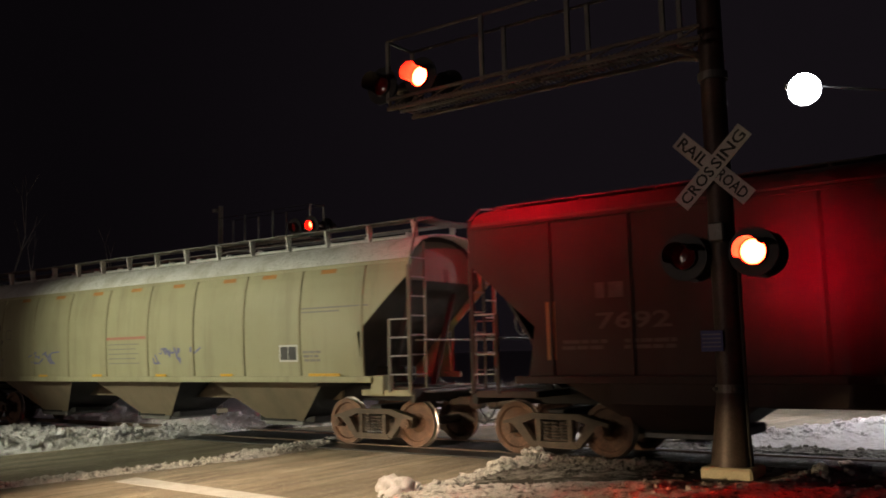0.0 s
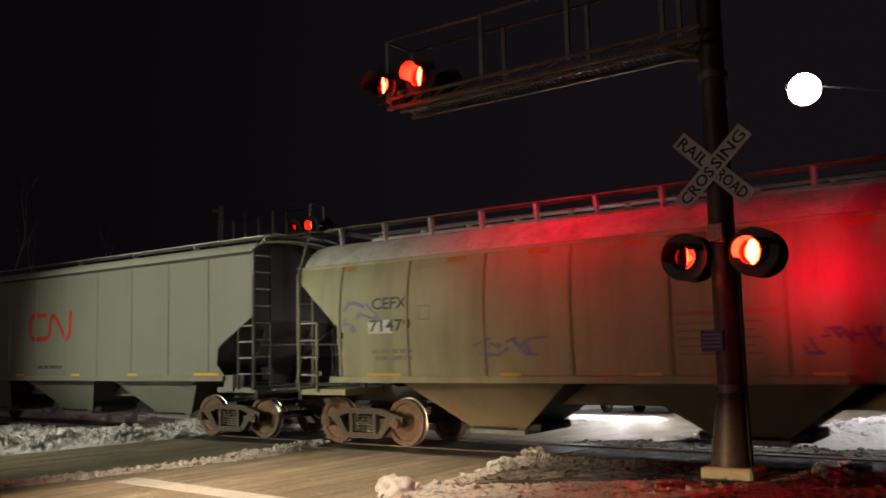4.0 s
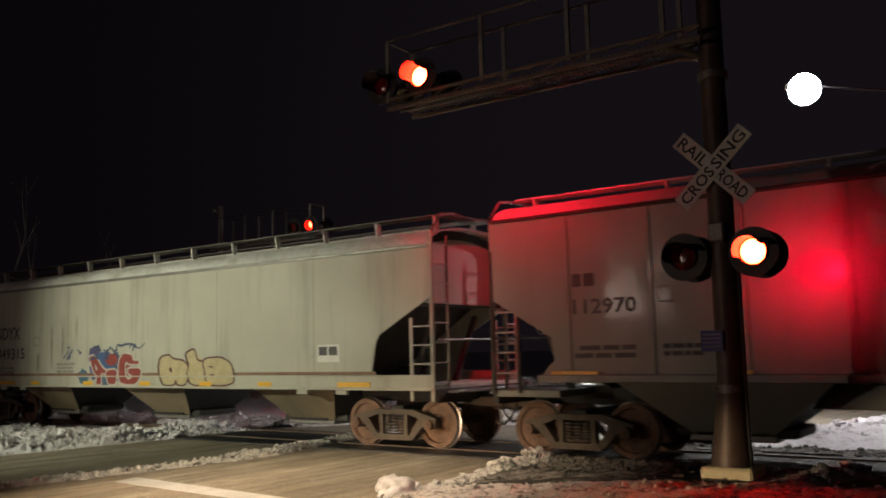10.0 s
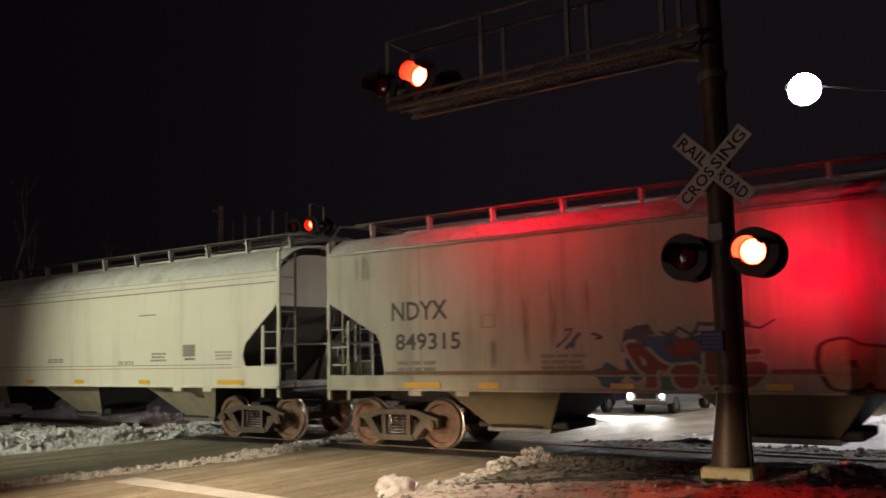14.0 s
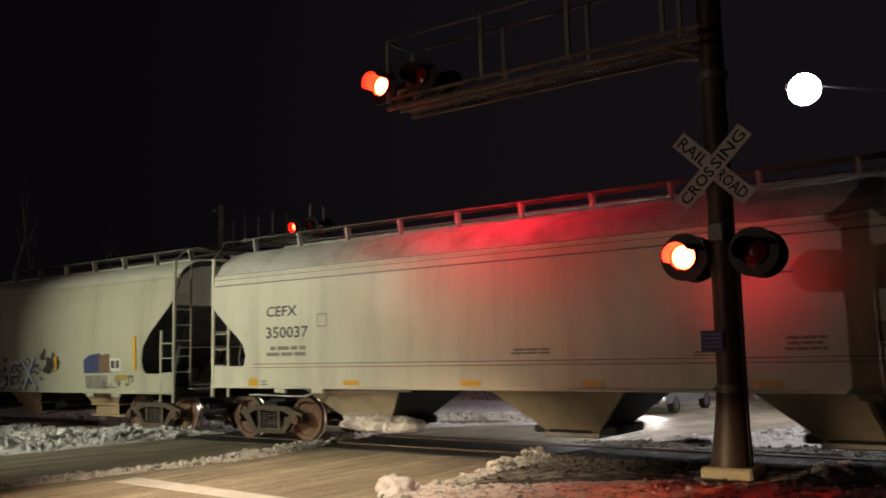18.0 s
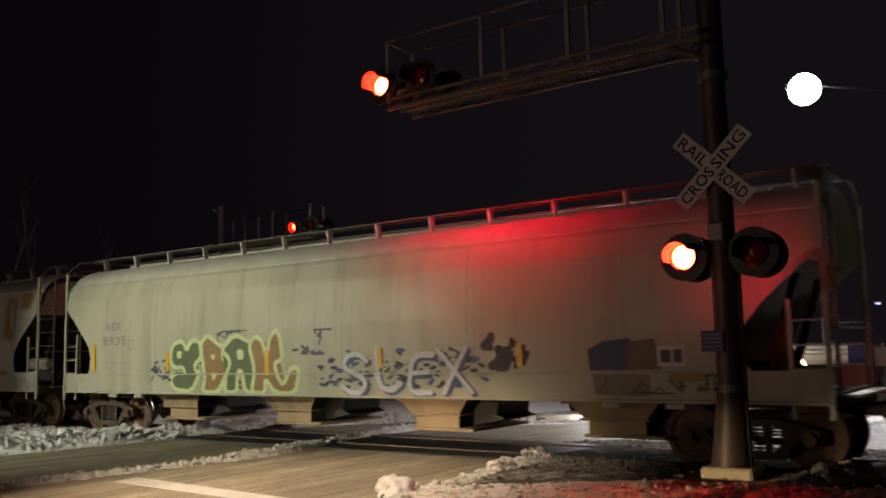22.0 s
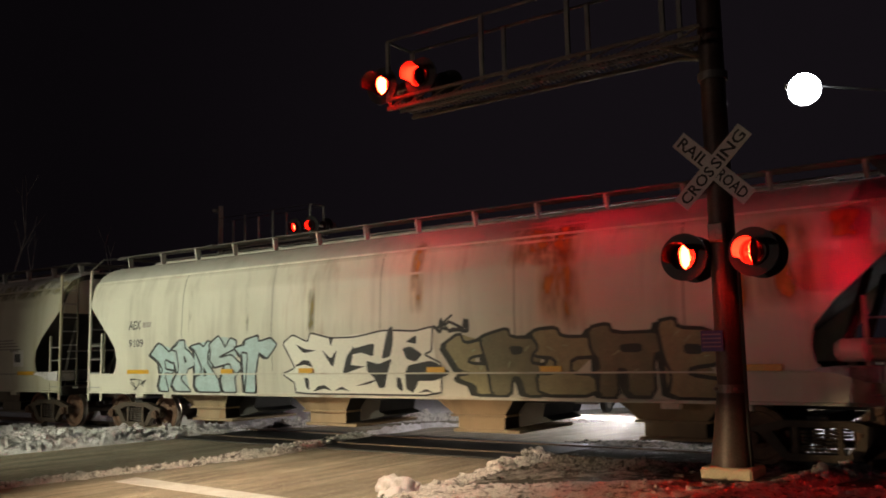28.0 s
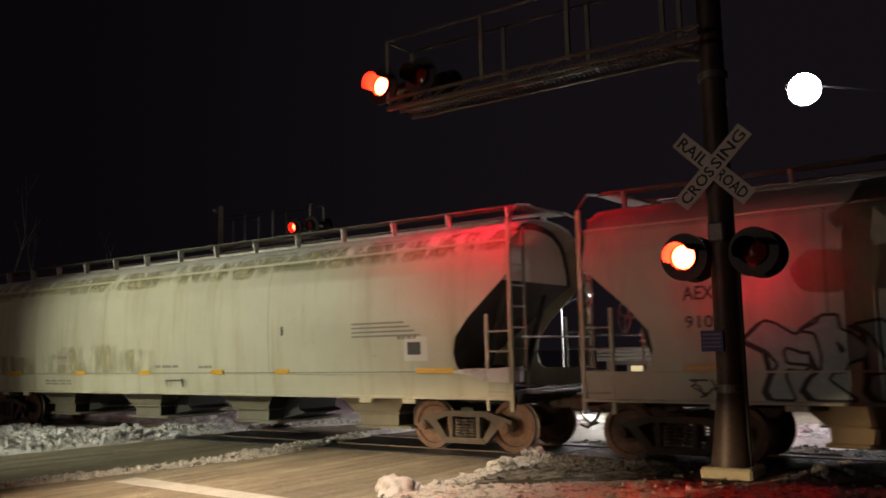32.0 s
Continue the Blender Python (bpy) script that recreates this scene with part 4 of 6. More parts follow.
block("fat_a", ((0, 0.94), (0.3, 1), (0.34, 0.86), (1, 0.86), (1, 0.6), (0.86, 0.56), (0.86, 0.02), (0.5, 0.02), (0.5, 0.38), (0.38, 0.38), (0.38, 0), (0.08, 0), (0.14, 0.5), (0.02, 0.62)), ((0.42, 0.72), (0.72, 0.72), (0.72, 0.6), (0.42, 0.6)))
block("fat_e", ((0, 0.96), (0.3, 1), (0.32, 0.86), (0.78, 0.84), (0.98, 0.66), (0.94, 0.42), (0.5, 0.38), (0.46, 0.3), (1, 0.24), (1, 0), (0.1, 0), (0.2, 0.3), (0.06, 0.5)), ((0.4, 0.68), (0.68, 0.66), (0.68, 0.54), (0.4, 0.54)))
block("round_h", ((0.03, 0.6), (0.12, 0.92), (0.42, 1), (0.56, 0.8), (0.7, 1), (0.95, 0.97), (1, 0.66), (0.82, 0.55), (0.8, 0.42), (0.96, 0.38), (0.66, 0), (0.14, 0.04), (0, 0.26), (0.22, 0.38), (0.5, 0.36), (0.44, 0.48), (0.16, 0.46)), ((0.26, 0.8), (0.42, 0.8), (0.38, 0.64), (0.24, 0.66)))
block("round_b", ((0.05, 0.86), (0.32, 1), (0.7, 0.84), (0.95, 0.78), (0.86, 0.6), (1, 0.5), (0.98, 0.3), (0.64, 0), (0.05, 0), (0.2, 0.26), (0.1, 0.5)), ((0.42, 0.66), (0.62, 0.64), (0.5, 0.54)), ((0.4, 0.34), (0.66, 0.34), (0.5, 0.18)))
block("round_a", ((0, 0.72), (0.4, 1), (0.88, 0.84), (1, 0.6), (0.97, 0.02), (0.66, 0), (0.6, 0.36), (0.46, 0.36), (0.42, 0), (0.08, 0), (0.14, 0.34), (0.26, 0.46), (0.24, 0.6)), ((0.46, 0.74), (0.66, 0.72), (0.64, 0.56), (0.46, 0.56)))
block("round_k", ((0, 0.82), (0.16, 0.98), (0.3, 0.86), (0.36, 0.6), (0.44, 0.94), (0.56, 1.06), (0.66, 0.94), (0.68, 0.56), (0.52, 0.5), (0.56, 0.3), (0.68, 0.12), (0.86, 0.44), (1, 0.4), (0.9, 0), (0.5, 0), (0.34, 0.26), (0.3, 0), (0.04, 0), (0.14, 0.4)))
block("slim_p", ((0, 0.93), (0.18, 1), (0.42, 0.92), (0.8, 0.56), (1, 0.5), (0.92, 0.34), (0.66, 0.38), (0.7, 0), (0.36, 0), (0.44, 0.3), (0.24, 0.44)), ((0.3, 0.74), (0.5, 0.56), (0.42, 0.44)))
block("slim_i", ((0.1, 0.52), (0.9, 0.56), (0.78, 0), (0.26, 0)))
block("slim_g", ((0.66, 0.76), (0.6, 0.94), (0.24, 1), (0.04, 0.76), (0.06, 0.1), (0.3, 0), (0.74, 0.02), (0.96, 0.3), (0.96, 0.54), (0.42, 0.54), (0.42, 0.34), (0.6, 0.3), (0.46, 0.2), (0.34, 0.3), (0.34, 0.7), (0.5, 0.62), (0.88, 0.62), (0.9, 0.78)))
block("soft_o", ((0, 0.55), (0.06, 0.92), (0.34, 1), (0.5, 0.86), (0.84, 0.8), (1, 0.55), (1, 0.3), (0.86, 0), (0.62, 0), (0.56, 0.18), (0.48, 0), (0.16, 0), (0.06, 0.2)), ((0.36, 0.6), (0.46, 0.58), (0.46, 0.42), (0.36, 0.44)))
block("soft_l", ((0, 0.86), (0.3, 1), (0.42, 0.84), (0.42, 0.7), (0.8, 0.62), (1, 0.4), (0.92, 0.02), (0.2, 0), (0.06, 0.3), (0.16, 0.55)))
block("soft_p", ((0, 0.72), (0.1, 0.86), (0.6, 0.9), (0.92, 0.7), (1, 0.4), (1, 0.1), (0.7, 0), (0.1, 0.02), (0.1, 0.4)), ((0.12, 0.62), (0.36, 0.6), (0.3, 0.54)), ((0.16, 0.36), (0.4, 0.38), (0.36, 0.3)))


def filled(car, spec, name, outline, lift, col, label=""):
    """A sprayed area on the side sheet, cut along its height so that it follows the section."""
    bm = bmesh.new()
    bm.faces.new([bm.verts.new((x, 0, z)) for x, z in outline])
    bmesh.ops.triangulate(bm, faces=bm.faces[:])
    z0, z1 = min(p[1] for p in outline), max(p[1] for p in outline)
    z = math.ceil(z0 * 10) / 10
    while z < z1:
        bmesh.ops.bisect_plane(bm, geom=bm.verts[:] + bm.edges[:] + bm.faces[:], plane_co=(0, 0, z), plane_no=(0, 0, 1))
        z += 0.1
    for v in bm.verts:
        v.co.y = -(interp(spec["section"], v.co.z) + lift)
    me = mesh_of(bm, name, spray(col))
    ob = new(name, me)
    ob.parent = car
    if label:
        ob["label"] = label
    return ob


def softened(pts, share=0.2):
    """Corners of a closed outline cut once, as a spray can rounds them."""
    out = []
    for a, b in zip(pts, pts[1:] + pts[:1]):
        out += [(a[0] + (b[0] - a[0]) * k, a[1] + (b[1] - a[1]) * k) for k in (share, 1 - share)]
    return out


def graffiti(car, spec, letters, x, z, w, h, fills, edge, rim, seed, label, cloud=None, shade=None, cast=(-0.1, -0.03), shine=None):
    """A row of sprayed letters (key, start and width as shares of the row, height share): body, rim, holes, and a cast block shade behind them."""
    random.seed(seed)
    floor_z = spec["sill"][0] + 0.012
    if cloud:
        for k in range(12):
            cx, cz, r = x + w * random.uniform(-0.12, 1.12), z + h * random.uniform(0.2, 1.0), random.uniform(0.16, 0.32)
            ring = [(cx + r * 1.3 * s * math.cos(0.4488 * a), max(floor_z, cz + r * s * math.sin(0.4488 * a))) for a in range(14) for s in (random.uniform(0.7, 1.15),)]
            filled(car, spec, "graffiti_cloud", ring, 0.002 + 0.0003 * k, tuple(c * random.uniform(0.7, 1.3) for c in cloud))
    for i, (key, start, wide, high) in enumerate(letters):
        outline, holes = BLOCKS[key]
        def put(u, v):
            return (x + w * (start + wide * (u + random.uniform(-0.012, 0.012))), max(floor_z, z + h * high * (v + random.uniform(-0.01, 0.01))))
        pts = softened([put(u, v) for u, v in outline], 0.1 if key.startswith(("spike", "thin")) else 0.2)
        lift = 0.0095 + 0.0012 * i
        if shade:
            filled(car, spec, "graffiti_shade", [(px + cast[0], max(floor_z, pz + cast[1])) for px, pz in pts], 0.0062 + 0.0004 * i, shade)
        col = fills[i % len(fills)]
        body = filled(car, spec, "graffiti_letter", pts, lift, col, label)
        sprayed(body, spec, "letter_rim", [(pts + pts[:1], 1.0)], rim, lift + 0.0004, edge)
        for hole in holes:
            filled(body, spec, "letter_hole", softened([put(u, v) for u, v in hole]), lift + 0.0003, edge)
        if key == "slim_i":
            filled(body, spec, "letter_dot", [put(0.5 + 0.4 * math.cos(0.785 * a), 0.84 + 0.2 * math.sin(0.785 * a)) for a in range(8)], lift + 0.0003, col)
        for k in range(3 if shine else 0):
            px, pz = put(random.uniform(0.25, 0.75), random.uniform(0.3, 0.85))
            sprayed(body, spec, "letter_highlight", [([(px, pz), (px + random.uniform(-0.12, 0.12), pz + random.uniform(-0.1, 0.1))], 1.0)], 0.02, lift + 0.0002, shine)


# one joined word: its silhouette and the black gaps sprayed over it
CREAM = (0.92, 0.92, 0.82)
WORD_BASE = ((0.01, 0.86), (0.08, 1.0), (0.18, 0.87), (0.2, 1.02), (0.33, 0.92), (0.48, 0.92), (0.65, 1.01), (0.74, 1.0), (0.83, 0.98), (0.93, 1.04), (0.92, 0.67), (0.88, 0.62),
             (0.97, 0.48), (0.96, 0), (0.09, 0), (0.08, 0.19), (0, 0.33), (0.09, 0.43), (0.06, 0.6))
WORD_GAPS = (((0.1, 0.84), (0.16, 0.75), (0.24, 0.72), (0.15, 0.68)), ((0.08, 0.45), (0.15, 0.57), (0.19, 0.55), (0.21, 0.44), (0.16, 0.49)), ((0.27, 0.74), (0.33, 0.58), (0.37, 0.74), (0.34, 0.42)),
             ((0.32, 0.92), (0.35, 0.92), (0.33, 0.78)), ((0.46, 0.73), (0.6, 0.82), (0.59, 0.6), (0.53, 0.67), (0.46, 0.64)), ((0.4, 0.33), (0.43, 0.62), (0.48, 0.79), (0.45, 0.43), (0.55, 0.46), (0.42, 0.34)))
WORD_GAPS_REST = (((0.55, 0.54), (0.62, 0.48), (0.7, 0.57), (0.67, 0.34), (0.65, 0.12), (0.62, 0.1), (0.59, 0.27), (0.55, 0.38)), ((0.64, 0.56), (0.66, 0.81), (0.68, 1.02), (0.71, 1.08), (0.71, 0.84), (0.69, 0.6)),
             ((0.76, 0.72), (0.81, 0.75), (0.87, 0.62), (0.83, 0.51), (0.78, 0.56)), ((0.78, 0.82), (0.84, 0.92), (0.84, 0.78)), ((0.79, 0.46), (0.92, 0.53), (1.02, 0.34), (0.93, 0.22), (0.82, 0.22), (0.81, 0.03), (0.77, 0.1), (0.77, 0.34)),
             ((0.72, 0.28), (0.745, 0.26), (0.755, 0.05), (0.72, 0.11)), ((0.15, 0.27), (0.18, 0.26), (0.18, 0.06), (0.16, 0.1)), ((0.2, 0.03), (0.24, 0.13), (0.28, 0.15), (0.33, 0.05), (0.28, 0.09)),
             ((0.34, 0.05), (0.39, 0.13), (0.44, 0.04), (0.39, 0.08)), ((0.47, 0.13), (0.56, 0.21), (0.63, 0.26), (0.56, 0.17)), ((0.83, 0.03), (0.88, 0.1), (0.93, 0.03), (0.88, 0.06)))


def joined_word(car, spec, x, z, w, h):
    """Pale letters run into one another, told apart by black gaps."""
    black, pts = (0.03, 0.03, 0.032), softened([(x + w * u, z + h * v) for u, v in WORD_BASE], 0.1)
    _spray[CREAM] = surface("cream_spray_paint", CREAM, (0.88, 0.88, 0.78), 3, 0.5, 0, 25, 0.05, 0.003, 0.45, 0.8)
    body = filled(car, spec, "graffiti_word", pts, 0.0095, CREAM, "cream sprayed letters with black gaps and a black rim")
    sprayed(body, spec, "letter_rim", [(pts + pts[:1], 1.0)], 0.035, 0.0101, black)
    for k, gap in enumerate(WORD_GAPS + WORD_GAPS_REST):
        filled(body, spec, "letter_gap", softened([(x + w * u, z + h * v) for u, v in gap], 0.12), 0.0105 + 0.0002 * k, black)


def rounded(line):
    """An open stroke with its corners cut twice."""
    for _ in range(2):
        line = line[:1] + [(a[0] + (b[0] - a[0]) * k, a[1] + (b[1] - a[1]) * k) for a, b in zip(line, line[1:]) for k in (0.25, 0.75)] + line[-1:]
    return line


def stroke_letters(car, spec, word, x, z, w, h, fill, edge, stroke, seed, label):
    """Thin sprayed letters of single strokes with a soft shadow line beside them."""
    random.seed(seed)
    lw = w / len(word)
    for i, ch in enumerate(word):
        tilt, dz = random.uniform(-0.2, 0.2), random.uniform(-0.06, 0.06) * h
        lines = [rounded([(x + lw * (i + 0.02 + 0.96 * u) + tilt * (v - 0.5) * h, z + dz + v * h) for u, v in line]) for line in GLYPHS[ch]]
        body = sprayed(car, spec, "graffiti_letter", [(l, random.uniform(0.8, 1.2)) for l in lines], stroke, 0.02 + 0.002 * i, fill, label)
        sprayed(body, spec, "letter_shadow", [([(p[0] + 0.06, p[1] - 0.05) for p in l], 1.0) for l in lines], stroke * 1.2, 0.012 + 0.002 * i, edge)


def flecks(car, spec, x, z, w, h, count, seed, cols):
    """Short sprayed dashes of several colours."""
    random.seed(seed)
    for k in range(count):
        px, pz = x + w * random.random(), z + h * random.random()
        line = [(px, pz), (px + random.uniform(0.06, 0.16), pz + random.uniform(-0.07, 0.07))]
        sprayed(car, spec, "sprayed_dash", [(line, random.uniform(0.7, 1.3))], 0.07, 0.004 + 0.00006 * k, cols[k % len(cols)])


def scribble(car, spec, x, z, w, h, col, count, seed, thick=0.05):
    random.seed(seed)
    for k in range(count):
        px, pz = x + w * random.random(), z + h * random.random()
        line = [(px, pz)]
        for j in range(4):
            px, pz = px + random.uniform(-0.14, 0.24), pz + random.uniform(-0.2, 0.2)
            line.append((px, min(z + h, max(z, pz))))
        sprayed(car, spec, "sprayed_tag", [(line, random.uniform(0.6, 1.3))], thick, 0.008 + 0.0005 * k, col)


# ---------------------------------------------------------------- the cars, front to rear
BAY_BROWN = car_paint("brown_dusty_bay_paint", (0.4, 0.29, 0.18), 0.6, 0.3, 0.7)
BAY_PALE = car_paint("dusty_pale_bay_paint", (0.34, 0.29, 0.21), 0.6, 0.2, 0.7)
BEIGE = car_paint("beige_car_paint", (0.39, 0.362, 0.22), 0.45, 0, 0.5)
BROWN = car_paint("brown_car_paint", (0.05, 0.026, 0.02), 0.3, 0, 0.65, 0, (0.03, 0.02, 0.015))
GREY_CAR = car_paint("grey_car_paint", (0.225, 0.223, 0.195), 0.25, 0, 0.42, 0.5, vary=0.0)
GREY_CAR.node_tree.nodes["Principled BSDF"].inputs["Coat Weight"].default_value = 0.1
GREY_CAR.node_tree.nodes["Principled BSDF"].inputs["Coat Roughness"].default_value = 0.13
GREY_CAR.node_tree.links.new(GREY_CAR.node_tree.nodes["Bump"].outputs["Normal"], GREY_CAR.node_tree.nodes["Principled BSDF"].inputs["Coat Normal"])
GREY_D = car_paint("light_grey_car_paint", (0.45, 0.435, 0.365), 0.5, 0.15, 0.5)
WHITE_E = car_paint("cream_car_paint", (0.7, 0.67, 0.56), 0.28, 0, 0.42)
WHITE_F = car_paint("pale_green_car_paint", (0.43, 0.42, 0.33), 0.45, 0.1, 0.45)
WHITE_G = car_paint("rust_streaked_car_paint", (0.7, 0.68, 0.58), 0.4, 0.6, 0.45)
WHITE_H = car_paint("ochre_stained_car_paint", (0.55, 0.53, 0.42), 0.6, 0.3, 0.45, 0, (0.3, 0.24, 0.09))
BAY_TAN = car_paint("dusty_bay_paint", (0.24, 0.185, 0.12), 0.6, 0.3, 0.7)
# dirty paint of ends and ladders; on the last car's bays it imitates shade
DIRTY_AND_SHADED = car_paint("dirty_and_shaded_paint", (0.2, 0.18, 0.13), 0.6, 0.2, 0.6)
# near-black colour puts the shade of the end recesses into the paint
DARK_SHADE_END = car_paint("dark_shaded_end", (0.04, 0.034, 0.03), 0.3, 0, 0.7)
ROOF_SNOW = snow_material("roof_snow", (0.84, 0.83, 0.8), (0.55, 0.53, 0.45), 0.45, 0.65, 1.2)
ROOF_PLAIN = car_paint("roof_paint", (0.46, 0.45, 0.4), 0.3, 0, 0.6)
ROOF_BROWN = car_paint("brown_roof_paint", (0.12, 0.06, 0.05), 0.3, 0, 0.6)

CUT_C = [(1.0, 0.96), (1.41, 0.96), (1.69, 1.25), (2.09, 1.2), (2.8, 0.0), (9, 0.0)]
CUT_B = [(1.0, 1.1), (1.55, 1.22), (2.29, 1.33), (3.46, 0.0), (9, 0.0)]
CUT_D = [(1.0, 1.4), (1.57, 1.5), (2.1, 1.4), (2.25, 1.3), (2.95, 0.0), (9, 0.0)]
CUT_E = [(1.0, 0.85), (1.5, 0.89), (1.7, 1.1), (1.9, 1.15), (2.16, 1.06), (2.5, 0.65), (2.9, 0.15), (3.1, 0.0), (9, 0.0)]
CUT_F = [(1.0, 1.0), (1.5, 1.1), (1.62, 1.2), (1.85, 1.26), (2.15, 1.2), (2.5, 0.9), (2.9, 0.45), (3.3, 0.0), (9, 0.0)]
SEC_B = [(1.0, 1.51), (1.4, 1.53), (1.9, 1.575), (2.5, 1.6), (2.9, 1.59), (3.25, 1.55), (3.5, 1.5), (3.72, 1.43), (3.95, 1.29), (4.17, 1.0), (4.3, 0.55), (4.34, 0.0)]
SEC_C = [(1.0, 1.55), (4.21, 1.58), (4.38, 1.44), (4.51, 1.1), (4.57, 0.55), (4.59, 0.0)]
SEC_D = [(0.9, 1.53), (1.5, 1.57), (3.93, 1.58), (4.12, 1.46), (4.28, 1.12), (4.37, 0.6), (4.4, 0.0)]
SEC_E = [(0.9, 1.54), (1.68, 1.57), (2.6, 1.6), (3.46, 1.57), (3.72, 1.53), (4.02, 1.36), (4.25, 1.02), (4.38, 0.6), (4.42, 0.0)]
SEC_F = [(0.9, 1.52), (1.5, 1.57), (2.5, 1.61), (3.4, 1.56), (3.8, 1.45), (4.1, 1.22), (4.28, 0.9), (4.36, 0.55), (4.4, 0.0)]


def bays(xs, top_half, bottom_half, zb):
    return [(x + bottom_half, x - bottom_half, x + top_half, x - top_half, zb) for x in xs]


def build_train():
    a = dict(front=7.65, length=16.6, section=SEC_C, cut=CUT_B, sill=(1.36, 1.5), eave=4.13, paint=BROWN, roof=ROOF_BROWN, dark=BLACK, end_paint=BROWN,
             ribs=[-1.6 - 1.48 * i for i in range(10)], rib_paint=BROWN, ladder_top=4.3, walk_z=4.62, brackets=12, bays=bays((-3.6, -8.3, -13.0), 1.95, 0.65, 0.45), centre_sill=True,
             label="dark brown ribbed hopper car with pale lettering", bay_paint=BROWN, ladder_paint=BROWN)
    car = hopper_car(a)
    for sy in (-1.5, 1.5):
        part("side_skirt", box_bm((-13.9, sy - 0.03, 0.96), (-2.7, sy + 0.03, 1.31), 0.01), BROWN, car)
    decal(car, a, "lettering", BAR, -14.07, 2.72, 0.16, 0.26, DIM)
    decal(car, a, "lettering", BAR, -13.83, 2.72, 0.26, 0.26, DIM)
    wording(car, a, "7692", -14.07, 2.2, 1.3, 0.28, DIM)
    bars(car, a, -14.8, 1.85, 0.9, 0.2, 2, DIM, seed=2)
    bars(car, a, -13.6, 1.85, 0.9, 0.2, 2, DIM, seed=3)
    decal(car, a, "orange_stripe", BAR, -15.02, 1.7, 0.16, 1.0, ORANGE)

    b = dict(front=-10.4, length=18.31, section=SEC_B, cut=CUT_B, sill=(1.36, 1.5), eave=3.72, paint=BEIGE, roof=ROOF_SNOW, dark=DARK_SHADE_END, end_paint=DIRTY_AND_SHADED, ladder_paint=DIRTY_AND_SHADED,
             ribs=[-1.2 - 1.765 * i for i in range(10)], rib_depth=0.028, ladder_top=3.6, walk_z=4.62, brackets=15, bays=bays((-4.4, -9.15, -13.9), 1.9, 0.58, 0.4), centre_sill=True, bay_paint=BAY_TAN,
             reflectors=(-2.25, -5.3, -7.7, -10.4, -13.0, -15.9), long_reflectors=(-2.25, -15.9), refl_z=1.44, refl_out=0.045,
             label="beige ribbed hopper car with snow on its roof")
    car = hopper_car(b)
    decal(car, b, "white_panel", BAR, -3.58, 1.74, 0.56, 0.36, PANEL_WHITE, "white square panel with a black code", 0.006)
    decal(car, b, "black_panel", BAR, -3.54, 1.78, 0.22, 0.28, INK, "", 0.01)
    decal(car, b, "black_panel", BAR, -3.3, 1.78, 0.24, 0.28, INK, "", 0.01)
    wording(car, b, "CEFX", -16.2, 2.74, 0.9, 0.24, INK)
    decal(car, b, "white_panel", BAR, -16.3, 2.27, 0.62, 0.26, PANEL_WHITE, "", 0.006)
    wording(car, b, "71479", -16.26, 2.3, 1.05, 0.24, INK, "", 0.01)
    decal(car, b, "stencil_frame", FRAME_SHAPE, -15.02, 2.5, 0.26, 0.28, FAINT)
    bars(car, b, -16.25, 1.72, 1.05, 0.26, 2, FAINT, seed=4)
    decal(car, b, "red_stripe", BAR, -10.05, 2.36, 1.8, 0.07, FADED_RED)
    for k in range(5):
        decal(car, b, "faded_line", BAR, -9.9, 1.75 + 0.12 * k, 1.3 - 0.12 * (k % 2), 0.025, FAINT)
    decal(car, b, "faded_line", BAR, -2.9, 2.84, 1.9, 0.03, FAINT)
    decal(car, b, "faded_line", BAR, -2.9, 2.76, 1.1, 0.03, FAINT)
    bars(car, b, -2.9, 1.72, 0.55, 0.26, 3, FAINT, seed=5)
    for x in (-2.2, -4.0, -5.33, -7.19, -8.9, -10.6, -12.4, -14.2, -16.9):
        decal(car, b, "rust_patch", BAR, x - 0.22, 3.57, 0.44, 0.09, ORANGE)
    scribble(car, b, -8.1, 1.75, 2.0, 0.35, (0.2, 0.2, 0.36), 7, 21, 0.05)
    scribble(car, b, -14.4, 1.8, 1.9, 0.3, (0.24, 0.24, 0.4), 8, 22, 0.05)
    scribble(car, b, -17.0, 2.3, 0.7, 0.6, (0.24, 0.25, 0.4), 6, 23, 0.06)

    # end panel, ladders and eave take the dark shade colour, not the grey
    c = dict(front=-30.1, length=16.6, section=SEC_C, cut=CUT_C, sill=(1.38, 1.5), eave=4.21, paint=GREY_CAR, roof=ROOF_PLAIN, dark=DARK_SHADE_END, eave_paint=DARK_SHADE_END,
             ribs=[-1.56 - 1.497 * i for i in range(10)], rib_paint=GREY_CAR, rib_depth=0.02, ladder_top=4.3, walk_z=4.7, walk_paint=RUNG_M, brackets=7, bays=bays((-4.0, -8.3, -12.65), 1.8, 0.65, 0.45), centre_sill=True,
             reflectors=(-1.57, -4.4, -6.95, -9.77, -12.2, -14.95), long_reflectors=(-1.57, -14.95), refl_z=1.45, refl_out=0.045, refl_tall=1.25,
             label="glossy light grey ribbed hopper car with a red emblem", end_paint=DARK_SHADE_END, ladder_paint=DARK_SHADE_END)
    car = hopper_car(c)
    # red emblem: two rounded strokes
    curl = [(-8.56, 3.14), (-9.1, 3.15), (-9.26, 3.12), (-9.34, 3.0), (-9.34, 2.66), (-9.27, 2.53), (-9.12, 2.48), (-8.56, 2.48), (-8.4, 2.52), (-8.32, 2.66), (-8.3, 2.95), (-8.24, 3.08), (-8.12, 3.11), (-8.0, 3.02),
            (-7.62, 2.57), (-7.5, 2.48), (-7.39, 2.49), (-7.33, 2.6), (-7.3, 3.18)]
